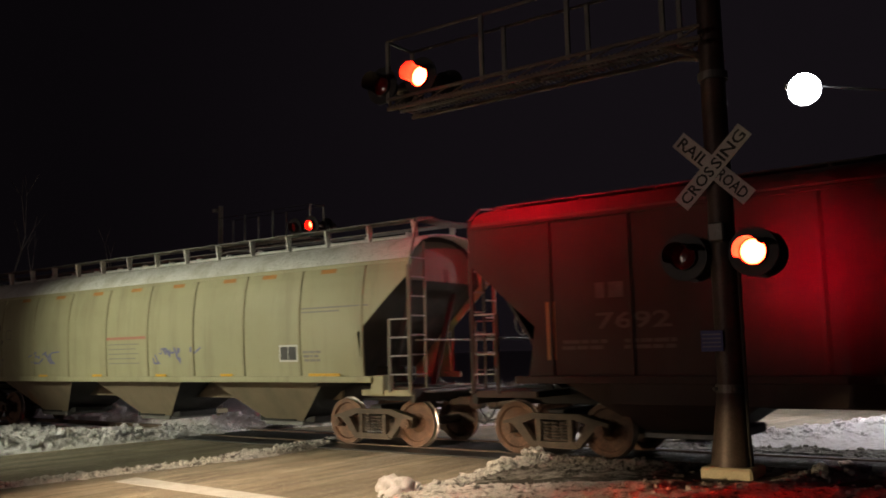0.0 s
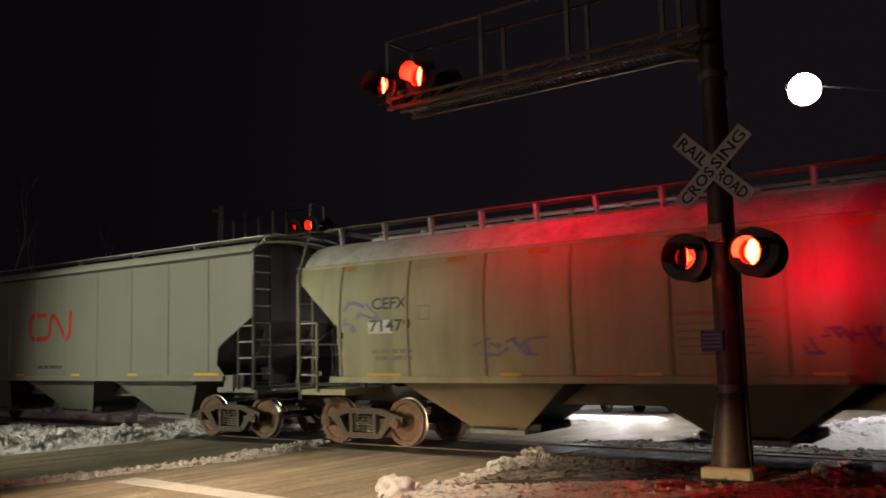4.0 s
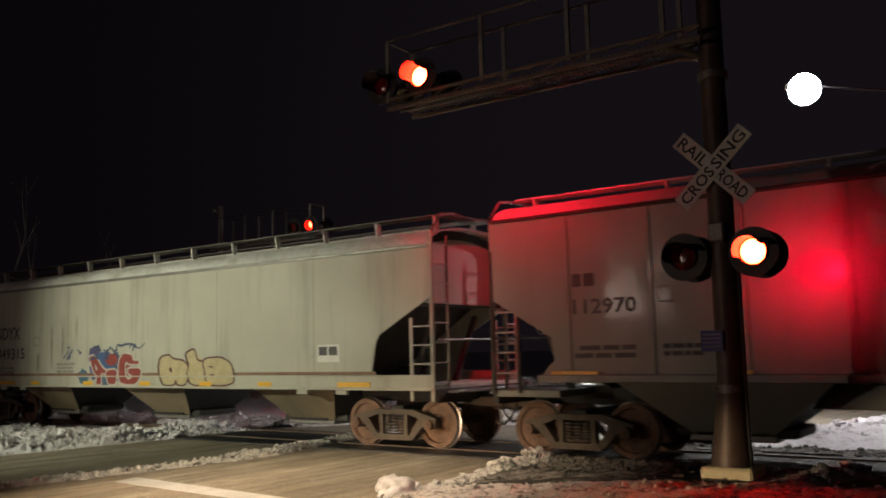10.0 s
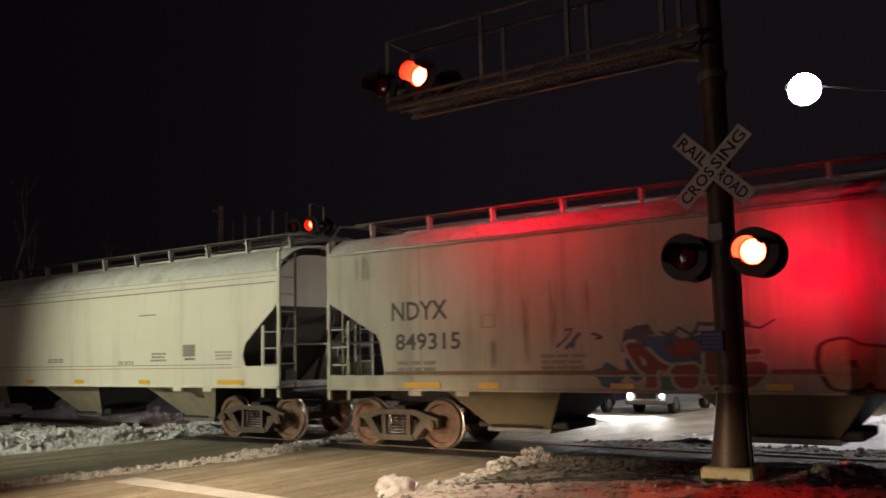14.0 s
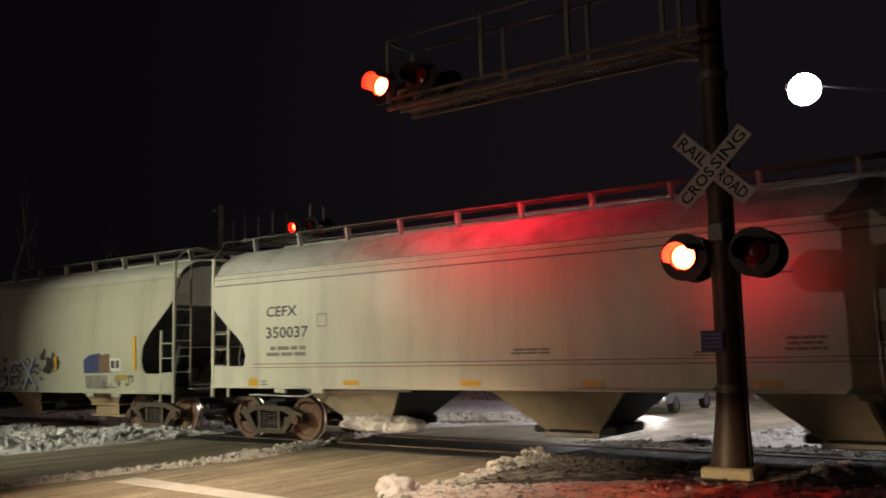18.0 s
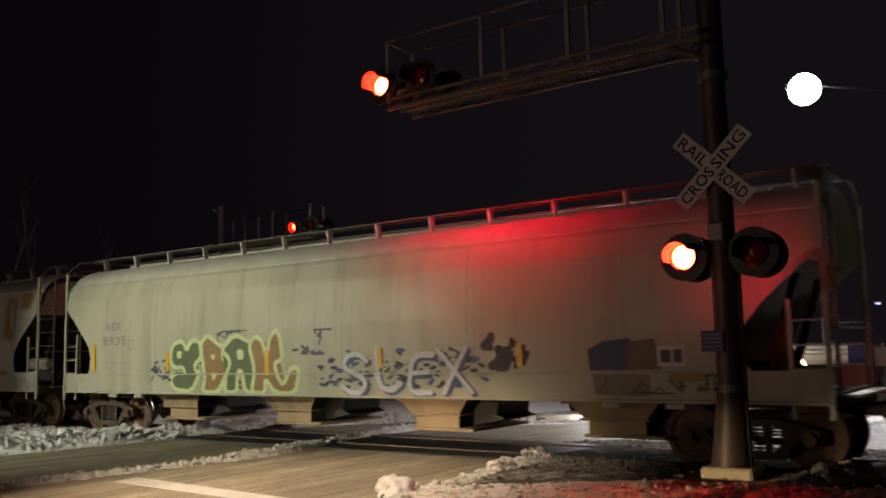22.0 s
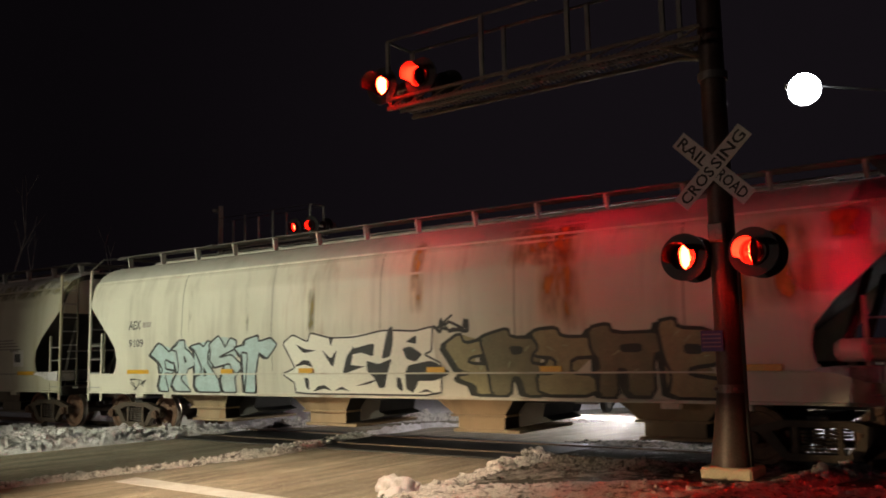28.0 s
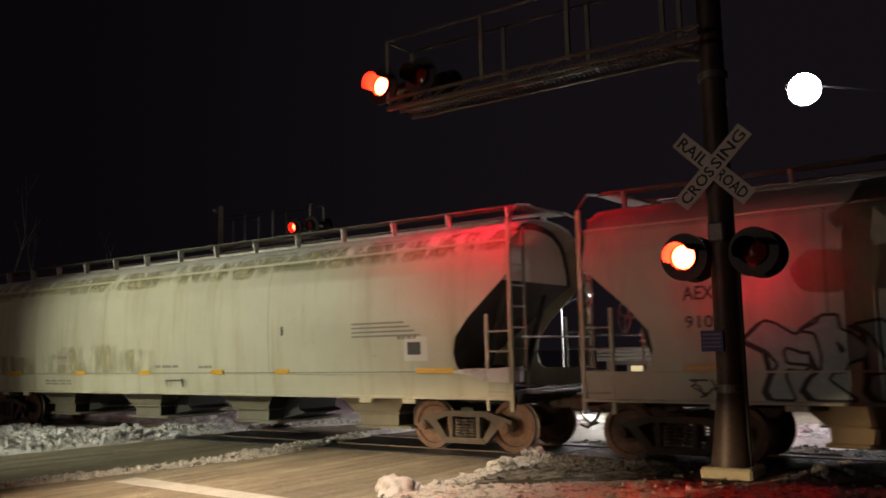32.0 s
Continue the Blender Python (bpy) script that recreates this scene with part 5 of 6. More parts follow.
    sprayed(car, c, "red_emblem", [(curl, 1.0)], 0.135, 0.008, (0.62, 0.05, 0.025), "red emblem of one bent stroke")
    decal(car, c, "lettering", BAR, -14.95, 2.93, 0.17, 0.22, INK)
    decal(car, c, "lettering", BAR, -14.73, 2.93, 0.2, 0.22, INK)
    wording(car, c, "112970", -14.95, 2.46, 1.15, 0.26, INK)
    bars(car, c, -14.95, 1.7, 1.2, 0.26, 2, INK, seed=6)
    bars(car, c, -13.4, 1.72, 0.7, 0.24, 2, INK, seed=7)
    decal(car, c, "stencil_frame", FRAME_SHAPE, -13.42, 2.6, 0.28, 0.26, FAINT)
    bars(car, c, -8.98, 1.62, 1.3, 0.15, 1, INK, seed=9)
    bars(car, c, -3.0, 1.95, 0.85, 0.32, 3, FAINT, seed=10)
    bars(car, c, -3.7, 1.66, 0.5, 0.18, 2, FAINT, seed=11)
    bars(car, c, -10.4, 1.62, 0.4, 0.2, 2, FAINT, seed=12)

    d = dict(inset=0.75, front=-48.05, length=17.92, section=SEC_D, cut=CUT_D, sill=(1.2, 1.45), eave=3.93, paint=GREY_D, roof=ROOF_SNOW, dark=DARK_SHADE_END, end_paint=GREY_D, deep=True,
             ladder_top=4.2, walk_z=4.64, brackets=12, bays=bays((-4.05, -9.0, -13.92), 1.28, 0.65, 0.45), eave_paint=GREY_METAL,
             reflectors=(-2.0, -4.6, -6.6, -8.91, -11.38, -13.98, -15.5), long_reflectors=(-2.0, -15.5), refl_z=1.26, refl_out=0.012, bay_paint=BAY_TAN,
             label="pale grey hopper car with black lettering and sprayed letters")
    car = hopper_car(d)
    seams(car, d, [-3.1 * k for k in range(1, 6)], (0.4, 0.38, 0.31))
    wording(car, d, "NDYX", -16.2, 2.5, 1.35, 0.36, INK)
    wording(car, d, "849315", -16.12, 1.92, 1.55, 0.33, INK)
    decal(car, d, "stencil_frame", FRAME_SHAPE, -14.1, 2.3, 0.3, 0.24, FAINT)
    bars(car, d, -16.1, 1.5, 0.95, 0.24, 2, FAINT, seed=13)
    bars(car, d, -12.9, 1.52, 0.9, 0.3, 3, FAINT, seed=14)
    decal(car, d, "rust_line", BAR, -16.4, 1.452, 15.0, 0.07, RUST_LINE, "rusty ledge line", 0.006)
    graffiti(car, d, (("slim_p", 0.0, 0.36, 1.0), ("slim_i", 0.29, 0.3, 0.98), ("slim_g", 0.54, 0.46, 1.06)), -11.35, 1.2, 2.35, 0.8, ((0.3, 0.05, 0.04),), (0.56, 0.52, 0.48), 0.05, 31, "red sprayed letters with a white rim", (0.08, 0.12, 0.24))
    graffiti(car, d, (("soft_o", 0.0, 0.42, 0.92), ("soft_l", 0.37, 0.36, 1.08), ("soft_p", 0.6, 0.4, 0.92)), -8.35, 1.21, 2.75, 0.82, ((0.56, 0.46, 0.26),), (0.13, 0.06, 0.05), 0.045, 32, "tan sprayed letters with a dark rim", None, (0.1, 0.05, 0.05), (-0.06, 0.0))
    scribble(car, d, -12.5, 1.9, 3.2, 0.35, (0.07, 0.09, 0.16), 16, 33, 0.05)
    rust_streaks(car, d, ((-14.05, 1.55, 0.55, 0.2), (-13.2, 1.6, 1.3, 0.1), (-12.6, 1.9, 1.3, 0.07), (-12.0, 1.6, 1.5, 0.08), (-16.9, 3.3, 0.6, 0.2)), DIRT_RUN)
    decal(car, d, "white_panel", BAR, -3.0, 1.72, 0.62, 0.36, PANEL_WHITE)
    decal(car, d, "black_panel", BAR, -2.95, 1.86, 0.24, 0.18, INK, "", 0.01)
    decal(car, d, "black_panel", BAR, -2.67, 1.86, 0.24, 0.18, INK, "", 0.01)

    e = dict(front=-67.45, length=17.3, section=SEC_E, cut=CUT_E, sill=(1.22, 1.66), eave=3.72, paint=WHITE_E, roof=ROOF_SNOW, dark=DARK_SHADE_END, end_paint=WHITE_E, deep=True,
             ladder_top=4.15, walk_z=4.66, brackets=12, bays=bays((-3.75, -8.52, -13.3), 1.4, 0.52, 0.4), grooves=((3.5, 0.014), (3.64, 0.007), (3.75, 0.006)), eave_paint=WHITE_E, eave_size=(0.014, 0.02), bay_paint=BAY_PALE,
             reflectors=(-1.57, -4.77, -7.62, -10.07, -13.0), long_reflectors=(-1.57,), refl_z=1.3, refl_out=0.012,
             label="clean cream hopper car with black lettering and snow on its roof")
    car = hopper_car(e)
    wording(car, e, "CEFX", -15.45, 2.72, 0.95, 0.23, INK)
    wording(car, e, "350037", -15.45, 2.25, 1.28, 0.25, INK)
    decal(car, e, "stencil_frame", FRAME_SHAPE, -13.9, 2.46, 0.28, 0.28, FAINT)
    bars(car, e, -15.45, 1.84, 1.2, 0.26, 2, FAINT, seed=15)
    decal(car, e, "black_panel", BAR, -3.25, 1.9, 0.46, 0.28, FAINT, "", 0.006)
    bars(car, e, -3.2, 1.8, 0.4, 0.08, 1, INK, seed=16)
    bars(car, e, -4.5, 1.78, 0.6, 0.24, 3, FAINT, seed=17)
    bars(car, e, -2.1, 1.8, 0.6, 0.22, 3, PALE, seed=18)
    bars(car, e, -5.9, 1.72, 0.7, 0.1, 2, FAINT, seed=19)
    bars(car, e, -9.2, 1.8, 0.8, 0.12, 2, FAINT, seed=20)
    decal(car, e, "faded_line", BAR, -5.0, 2.93, 0.7, 0.03, FAINT)
    decal(car, e, "red_stripe", BAR, -15.9, 1.615, 14.4, 0.022, FADED_RED)
    decal(car, e, "ledge_line", BAR, -15.9, 1.69, 14.4, 0.016, GREY_METAL)
    part("reflector", box_bm((-16.05, -1.572, 1.21), (-15.76, -1.55, 1.39), 0.004), YELLOW, car, "square yellow reflector")
    bars(car, e, -15.66, 1.22, 0.2, 0.14, 2, FAINT, seed=28)
    part("brake_pipe", rods_bm([((-16.2, -1.4, 1.02), (-15.0, -1.4, 1.0)), ((-15.0, -1.4, 1.0), (-14.5, -1.4, 1.0)), ((-14.5, -1.4, 1.0), (-14.1, -1.4, 1.1)), ((-14.1, -1.4, 1.1), (-11.6, -1.4, 1.13))], 0.02, 8), RUNG_M, car, "pale pipe under the sill")
    bm = bmesh.new()
    rows = []
    for i in range(25):
        u = i / 24
        x, row = -13.78 + 1.86 * u, []
        for j in range(14):
            a = math.pi * 2 * j / 14
            lump = (1 + 0.4 * noise.noise(Vector((u * 7, math.cos(a) * 1.5, math.sin(a) * 1.5))) + 0.3 * noise.noise(Vector((u * 23, math.cos(a) * 4, math.sin(a) * 4)))) * (0.25 + 0.75 * math.sin(math.pi * min(1, 0.08 + 0.92 * u)) ** 0.35)
            row.append(bm.verts.new((x, -0.72 + 0.5 * lump * math.cos(a), max(0.27, 0.45 - 0.06 * u + 0.19 * lump * math.sin(a)))))
        rows.append(row)
    for a, b in zip(rows, rows[1:]):
        for j in range(14):
            bm.faces.new((a[j], a[(j + 1) % 14], b[(j + 1) % 14], b[j]))
    bm.faces.new(rows[0])
    bm.faces.new(rows[-1])
    bmesh.ops.recalc_face_normals(bm, faces=bm.faces)
    part("packed_snow", bm, SNOW, car, "white snow packed on the outlet")

    f = dict(front=-86.18, length=19.55, section=SEC_F, cut=CUT_F, sill=(1.05, 1.5), eave=3.9, eave_size=(0.012, 0.02), paint=WHITE_F, roof=ROOF_PLAIN, dark=DARK_SHADE_END, end_paint=WHITE_F, deep=True,
             ladder_top=4.25, walk_z=4.62, brackets=14, bays=bays((-3.6, -7.4, -11.35, -15.2), 0.56, 0.42, 0.42), bay_depth=0.8, chute=True, bay_paint=BAY_BROWN,
             label="pale green-white hopper car covered in sprayed letters")
    car = hopper_car(f)
    seams(car, f, [-3.1 * k for k in range(1, 6)], (0.4, 0.39, 0.3))
    wording(car, f, "AEX", -17.62, 2.6, 0.7, 0.22, FAINT)
    wording(car, f, "8935", -17.7, 2.22, 1.0, 0.24, FAINT)
    decal(car, f, "stencil_frame", FRAME_SHAPE, -16.6, 2.1, 0.24, 0.24, FAINT)
    bars(car, f, -17.7, 1.6, 1.1, 0.24, 2, PALE, seed=24)
    for x, z0, z1 in ((-1.5, 1.6, 2.45), (-5.1, 1.6, 2.0), (-8.3, 1.6, 2.0), (-11.53, 1.45, 2.0), (-15.0, 1.55, 2.0), (-18.1, 1.55, 2.25)):
        decal(car, f, "yellow_stripe", BAR, x - 0.06, z0, 0.12, z1 - z0, YELLOW, "", 0.03)
    graffiti(car, f, (("round_h", 0.0, 0.27, 0.94), ("round_b", 0.26, 0.21, 1.02), ("round_a", 0.43, 0.27, 1.02), ("round_k", 0.64, 0.36, 1.0)), -14.95, 1.06, 4.4, 1.3, ((0.13, 0.165, 0.09), (0.34, 0.2, 0.09)), (0.66, 0.76, 0.38), 0.105, 41, "green and brown sprayed letters with a pale rim")
    flecks(car, f, -14.6, 1.2, 3.9, 0.8, 26, 141, ((0.05, 0.06, 0.04), (0.45, 0.5, 0.28), (0.25, 0.12, 0.05)))
    flecks(car, f, -10.0, 1.2, 4.1, 0.75, 130, 142, ((0.05, 0.05, 0.06), (0.5, 0.48, 0.44), (0.07, 0.07, 0.1), (0.1, 0.12, 0.26)))
    stroke_letters(car, f, "SLEX", -9.4, 1.1, 3.3, 0.86, (0.66, 0.68, 0.74), (0.1, 0.11, 0.22), 0.11, 42, "pale blue sprayed letters over dark dashes")
    scribble(car, f, -5.9, 1.6, 0.9, 0.55, (0.05, 0.045, 0.05), 6, 44, 0.14)
    scribble(car, f, -15.6, 1.35, 0.6, 0.5, (0.08, 0.08, 0.13), 7, 45, 0.05)
    scribble(car, f, -10.5, 1.9, 0.6, 0.5, (0.1, 0.1, 0.14), 6, 46, 0.06)
    scribble(car, f, -13.6, 2.2, 1.2, 0.25, (0.1, 0.1, 0.12), 6, 47, 0.04)
    filled(car, f, "blue_patch", [(-3.75, 1.52), (-3.78, 1.86), (-3.5, 2.0), (-3.0, 2.04), (-2.95, 1.52)], 0.006, (0.05, 0.07, 0.17))
    filled(car, f, "brown_patch", [(-3.1, 1.53), (-3.05, 1.98), (-2.6, 2.03), (-2.5, 1.53)], 0.0075, (0.2, 0.12, 0.08))
    filled(car, f, "faded_patch", [(-3.7, 1.12), (-3.72, 1.46), (-2.7, 1.46), (-2.72, 1.1)], 0.006, (0.26, 0.25, 0.22))
    scribble(car, f, -3.75, 1.15, 1.3, 0.3, (0.12, 0.11, 0.11), 5, 48, 0.04)
    scribble(car, f, -2.2, 1.12, 1.0, 0.32, (0.12, 0.13, 0.1), 4, 49, 0.04)
    sprayed(car, f, "ochre_patch", [([(-2.3, 1.4), (-1.9, 1.42)], 1.0)], 0.16, 0.005, (0.42, 0.3, 0.07))
    decal(car, f, "white_panel", BAR, -2.55, 1.58, 0.46, 0.32, PANEL_WHITE, "", 0.03)
    decal(car, f, "black_panel", BAR, -2.5, 1.64, 0.17, 0.2, INK, "", 0.035)
    decal(car, f, "black_panel", BAR, -2.29, 1.64, 0.15, 0.2, INK, "", 0.035)

    g = dict(front=-107.15, length=19.42, section=SEC_F, cut=CUT_F, sill=(1.05, 1.5), eave=3.9, eave_size=(0.012, 0.02), paint=WHITE_G, roof=ROOF_PLAIN, dark=DARK_SHADE_END, end_paint=WHITE_G, deep=True,
             ladder_top=4.25, walk_z=4.62, brackets=14, bays=bays((-3.6, -7.4, -11.35, -15.2), 0.56, 0.42, 0.42), bay_depth=0.8, chute=True, bay_paint=BAY_BROWN,
             snow_end=True, reflectors=(-2.1, -5.5, -7.95, -11.35, -13.85, -17.2), long_reflectors=(-2.1, -17.2), refl_z=1.55, refl_out=0.04,
             label="rust-streaked white hopper car with three rows of sprayed letters")
    car = hopper_car(g)
    seams(car, g, [-3.1 * k for k in range(1, 6)], (0.41, 0.4, 0.32))
    wording(car, g, "AEX", -17.62, 2.6, 0.5, 0.22, INK)
    wording(car, g, "9109", -17.6, 2.16, 0.6, 0.2, INK)
    bars(car, g, -17.05, 2.6, 0.35, 0.22, 1, PALE, seed=25)
    graffiti(car, g, (("spike_f", 0.0, 0.27, 0.95), ("spike_p", 0.175, 0.21, 1.0), ("spike_n", 0.335, 0.24, 1.0), ("spike_s", 0.49, 0.26, 1.06), ("spike_t", 0.69, 0.31, 1.04)), -16.72, 1.06, 4.5, 1.24, ((0.55, 0.72, 0.74), (0.58, 0.72, 0.73)), (0.04, 0.04, 0.045), 0.045, 51, "pale blue sprayed letters with a black rim", None, (0.03, 0.03, 0.035), (-0.09, -0.02))
    joined_word(car, g, -12.1, 1.065, 4.4, 1.25)
    graffiti(car, g, (("fat_c", 0.0, 0.22, 0.98), ("fat_r", 0.16, 0.25, 1.02), ("fat_t", 0.36, 0.24, 1.0), ("fat_a", 0.57, 0.25, 1.04), ("fat_e", 0.8, 0.2, 1.08)), -7.8, 1.06, 5.3, 1.2, ((0.4, 0.36, 0.2), (0.24, 0.22, 0.13)), (0.03, 0.035, 0.028), 0.06, 53, "olive green sprayed letters with a black rim", None, (0.025, 0.028, 0.022), (-0.12, -0.03), (0.5, 0.58, 0.36))
    scribble(car, g, -7.95, 2.25, 0.45, 0.35, (0.03, 0.03, 0.03), 5, 54, 0.06)
    scribble(car, g, -17.6, 1.1, 1.0, 0.26, (0.07, 0.07, 0.065), 6, 55, 0.03)
    rust_streaks(car, g, ((-0.7, 3.32, 0.55, 0.22), (-1.55, 2.4, 1.4, 0.3), (-5.3, 2.15, 2.05, 0.3), (-5.6, 3.3, 0.9, 0.55), (-8.4, 2.6, 1.5, 0.12), (-2.3, 2.2, 1.2, 0.2)))
    rust_streaks(car, g, ((-13.2, 2.2, 1.1, 0.05), (-15.2, 2.3, 1.2, 0.05), (-11.2, 2.3, 1.0, 0.08)), OCHRE)
    tank = rods_bm([((-0.95, -1.15, 1.78), (-0.2, -1.15, 1.78))], 0.17, 16)
    add_rod(tank, (-1.02, -1.15, 1.78), (-0.95, -1.15, 1.78), 0.1, 16, 0.17)
    add_rod(tank, (-0.2, -1.15, 1.78), (-0.13, -1.15, 1.78), 0.17, 16, 0.1)
    part("air_tank", tank, WHITE_E, car, "white air tank", True)

    # the darker bay colour stands in for shade on this car's bays
    h = dict(f, front=-127.97, length=19.5, bay_paint=DIRTY_AND_SHADED, paint=WHITE_H, end_paint=WHITE_E, roof=ROOF_SNOW, label="ochre-stained white hopper car with a code panel",
             snow_end=True, reflectors=(-1.66, -5.75, -7.88, -10.6, -13.4, -16.8), long_reflectors=(-1.66, -16.8), refl_z=1.53, refl_out=0.04)
    car = hopper_car(h)
    seams(car, h, (-6.2, -12.4), (0.46, 0.44, 0.34))
    decal(car, h, "white_panel", BAR, -2.4, 1.72, 0.56, 0.46, PANEL_WHITE, "", 0.006)
    decal(car, h, "black_panel", BAR, -2.32, 1.84, 0.32, 0.24, INK, "", 0.01)
    for k in range(4):
        decal(car, h, "faded_line", BAR, -3.75, 2.2 + 0.085 * k, 1.75 - 0.13 * k, 0.035, FAINT)
    bars(car, h, -2.6, 2.12, 0.5, 0.1, 1, FAINT, seed=26)
    decal(car, h, "door_mark", BAR, -5.8, 2.3, 0.08, 0.2, INK)
    bars(car, h, -14.6, 1.7, 0.6, 0.5, 2, PALE, seed=27)
    random.seed(81)
    rust_streaks(car, h, [(-11.0 - 1.3 * k + random.uniform(-0.3, 0.3), 1.46, random.uniform(0.5, 0.9), random.uniform(0.4, 0.7)) for k in range(6)], OCHRE_PALE)
    rust_streaks(car, h, [(-1.2 - 1.05 * k + random.uniform(-0.3, 0.3), random.uniform(3.58, 3.7), 0.5, random.uniform(0.7, 1.1)) for k in range(17)], OCHRE_PALE)
    decal(car, h, "ledge_line", BAR, -18.4, 1.5, 17.2, 0.02, GREY_METAL)
    bars(car, h, -10.3, 1.62, 1.1, 0.1, 1, FAINT, seed=29)
    bars(car, h, -8.6, 1.6, 0.5, 0.1, 1, FAINT, seed=30)
    bars(car, h, -15.2, 1.2, 1.3, 0.16, 2, FAINT, seed=31)
    part("sill_frost", box_bm((-18.3, -1.572, 1.0), (-1.2, -1.545, 1.025), 0.004), RUNG_M, car, "frosted lower edge of the sill")
    part("grab_iron", rods_bm([((-9.7, -1.62, 1.18), (-9.7, -1.66, 1.36)), ((-9.7, -1.66, 1.36), (-9.1, -1.66, 1.36)), ((-9.1, -1.66, 1.36), (-9.1, -1.62, 1.18))], 0.026), RUNG_M, car)


def seams(car, spec, xs, col):
    """Faint weld seams between the side plates."""
    z0, z1 = spec["sill"][1] + 0.05, spec["eave"] - 0.05
    for x in xs:
        sprayed(car, spec, "weld_seam", [([(x, z0 + (z1 - z0) * i / 8) for i in range(9)], 1.0)], 0.03, 0.004, col)


def rust_streaks(car, spec, rows, material=None):
    """Soft-edged rust runs on the side sheet, each a patch that follows the section."""
    for x, z0, hgt, wid in rows:
        n = 10
        wid *= 1.5
        pts = [(x + sx * wid, z0 + hgt * i / n) for i in range(n + 1) for sx in (-1, 1)]
        me = bpy.data.meshes.new("rust_stain")
        me.from_pydata([(px, -(interp(spec["section"], pz) + 0.005), pz) for px, pz in pts], [], [(2 * i, 2 * i + 1, 2 * i + 3, 2 * i + 2) for i in range(n)])
        me.materials.append(material or RUST)
        ob = new("rust_stain", me)
        ob.parent = car


def rust_material(name, col, low, grain=6.0, drawn=0.1):
    m, n, l, b = nodes_of(name)
    fine = ramp(n, l, noise_node(n, l, 7.0, 6, (1, 1, 0.5)), 0.35, 0.7)
    l.new(mixed(n, l, fine, col, tuple(c * 0.55 for c in col)), b.inputs["Base Color"])
    b.inputs["Roughness"].default_value = 0.8
    tc = n.new("ShaderNodeTexCoord")
    sep = n.new("ShaderNodeSeparateXYZ")
    l.new(tc.outputs["Generated"], sep.inputs[0])
    def calc(op, a, c):
        node = n.new("ShaderNodeMath")
        node.operation = op
        node.use_clamp = True
        for sock, v in zip(node.inputs, (a, c)):
            if isinstance(v, (int, float)):
                sock.default_value = v
            else:
                l.new(v, sock)
        return node.outputs[0]
    side = calc("MULTIPLY", calc("MULTIPLY", sep.outputs["X"], calc("SUBTRACT", 1.0, sep.outputs["X"])), 4.0)
    ends = calc("MULTIPLY", calc("MULTIPLY", calc("SUBTRACT", 1.0, sep.outputs["Z"]), sep.outputs["Z"]), 6.0)
    runs = ramp(n, l, noise_node(n, l, grain, 6, (1, 1, drawn)), low, low + 0.3)
    fac = calc("MULTIPLY", calc("MULTIPLY", side, ends), runs)
    tr = n.new("ShaderNodeBsdfTransparent")
    mx = n.new("ShaderNodeMixShader")
    l.new(fac, mx.inputs[0])
    l.new(tr.outputs[0], mx.inputs[1])
    l.new(b.outputs[0], mx.inputs[2])
    l.new(mx.outputs[0], n["Material Output"].inputs["Surface"])
    return m


RUST = rust_material("rust_run", (0.62, 0.33, 0.06), 0.34, 3.0, 0.35)
OCHRE = rust_material("ochre_run", (0.5, 0.42, 0.17), 0.42, 3.0, 0.3)
OCHRE_PALE = rust_material("pale_ochre_run", (0.5, 0.45, 0.27), 0.38, 3.0, 0.3)
DIRT_RUN = rust_material("dirt_run", (0.17, 0.13, 0.06), 0.45)
RUST_LINE = surface("rusty_ledge", (0.17, 0.075, 0.055), (0.28, 0.19, 0.13), 3, 0.8)


# ---------------------------------------------------------------- crossing signals
LENSES = []         # (lens, its rest pose, True where it burns with the right-hand lamp)


def lens_mesh(lit):
    bm = bmesh.new()
    rims = []
    n = 28
    for y, mat in ((-0.012, 0), (0.012, 1)):
        rings = []
        for k, r in enumerate((0.1555, 0.11, 0.06)):
            bulge = (0.0, 0.018, 0.028)[k] * (1 if y > 0 else -1)
            rings.append([bm.verts.new((r * math.cos(6.28318 * i / n), y + bulge, r * math.sin(6.28318 * i / n))) for i in range(n)])
        tip = bm.verts.new((0, y + (0.031 if y > 0 else -0.031), 0))
        for a, b in zip(rings, rings[1:]):
            for i in range(n):
                bm.faces.new((a[i], a[(i + 1) % n], b[(i + 1) % n], b[i])).material_index = mat
        for i in range(n):
            bm.faces.new((rings[-1][i], rings[-1][(i + 1) % n], tip)).material_index = mat
        rims.append(rings[0])
    for i in range(n):
        bm.faces.new((rims[0][i], rims[0][(i + 1) % n], rims[1][(i + 1) % n], rims[1][i])).material_index = 1
    bmesh.ops.recalc_face_normals(bm, faces=bm.faces)
    return mesh_of(bm, "lens", lit, RED_DARK)


def tube(bm, r0, r1, y0, y1, a0=0.0, a1=360.0, n=28):
    """A ring-shaped shell round the y axis, between two angles."""
    rows = []
    for i in range(n + 1):
        a = radians(a0 + (a1 - a0) * i / n)
        rows.append([bm.verts.new((r * math.cos(a), y, r * math.sin(a))) for r, y in ((r0, y0), (r1, y0), (r1, y1), (r0, y1))])
    for a, b in zip(rows, rows[1:]):
        for j in range(4):
            bm.faces.new((a[j], a[(j + 1) % 4], b[(j + 1) % 4], b[j]))


def plate_mesh():
    bm = bmesh.new()
    tube(bm, 0.157, 0.305, -0.012, 0.012)
    bmesh.ops.recalc_face_normals(bm, faces=bm.faces)
    return mesh_of(bm, "backplate", HEAD_M)


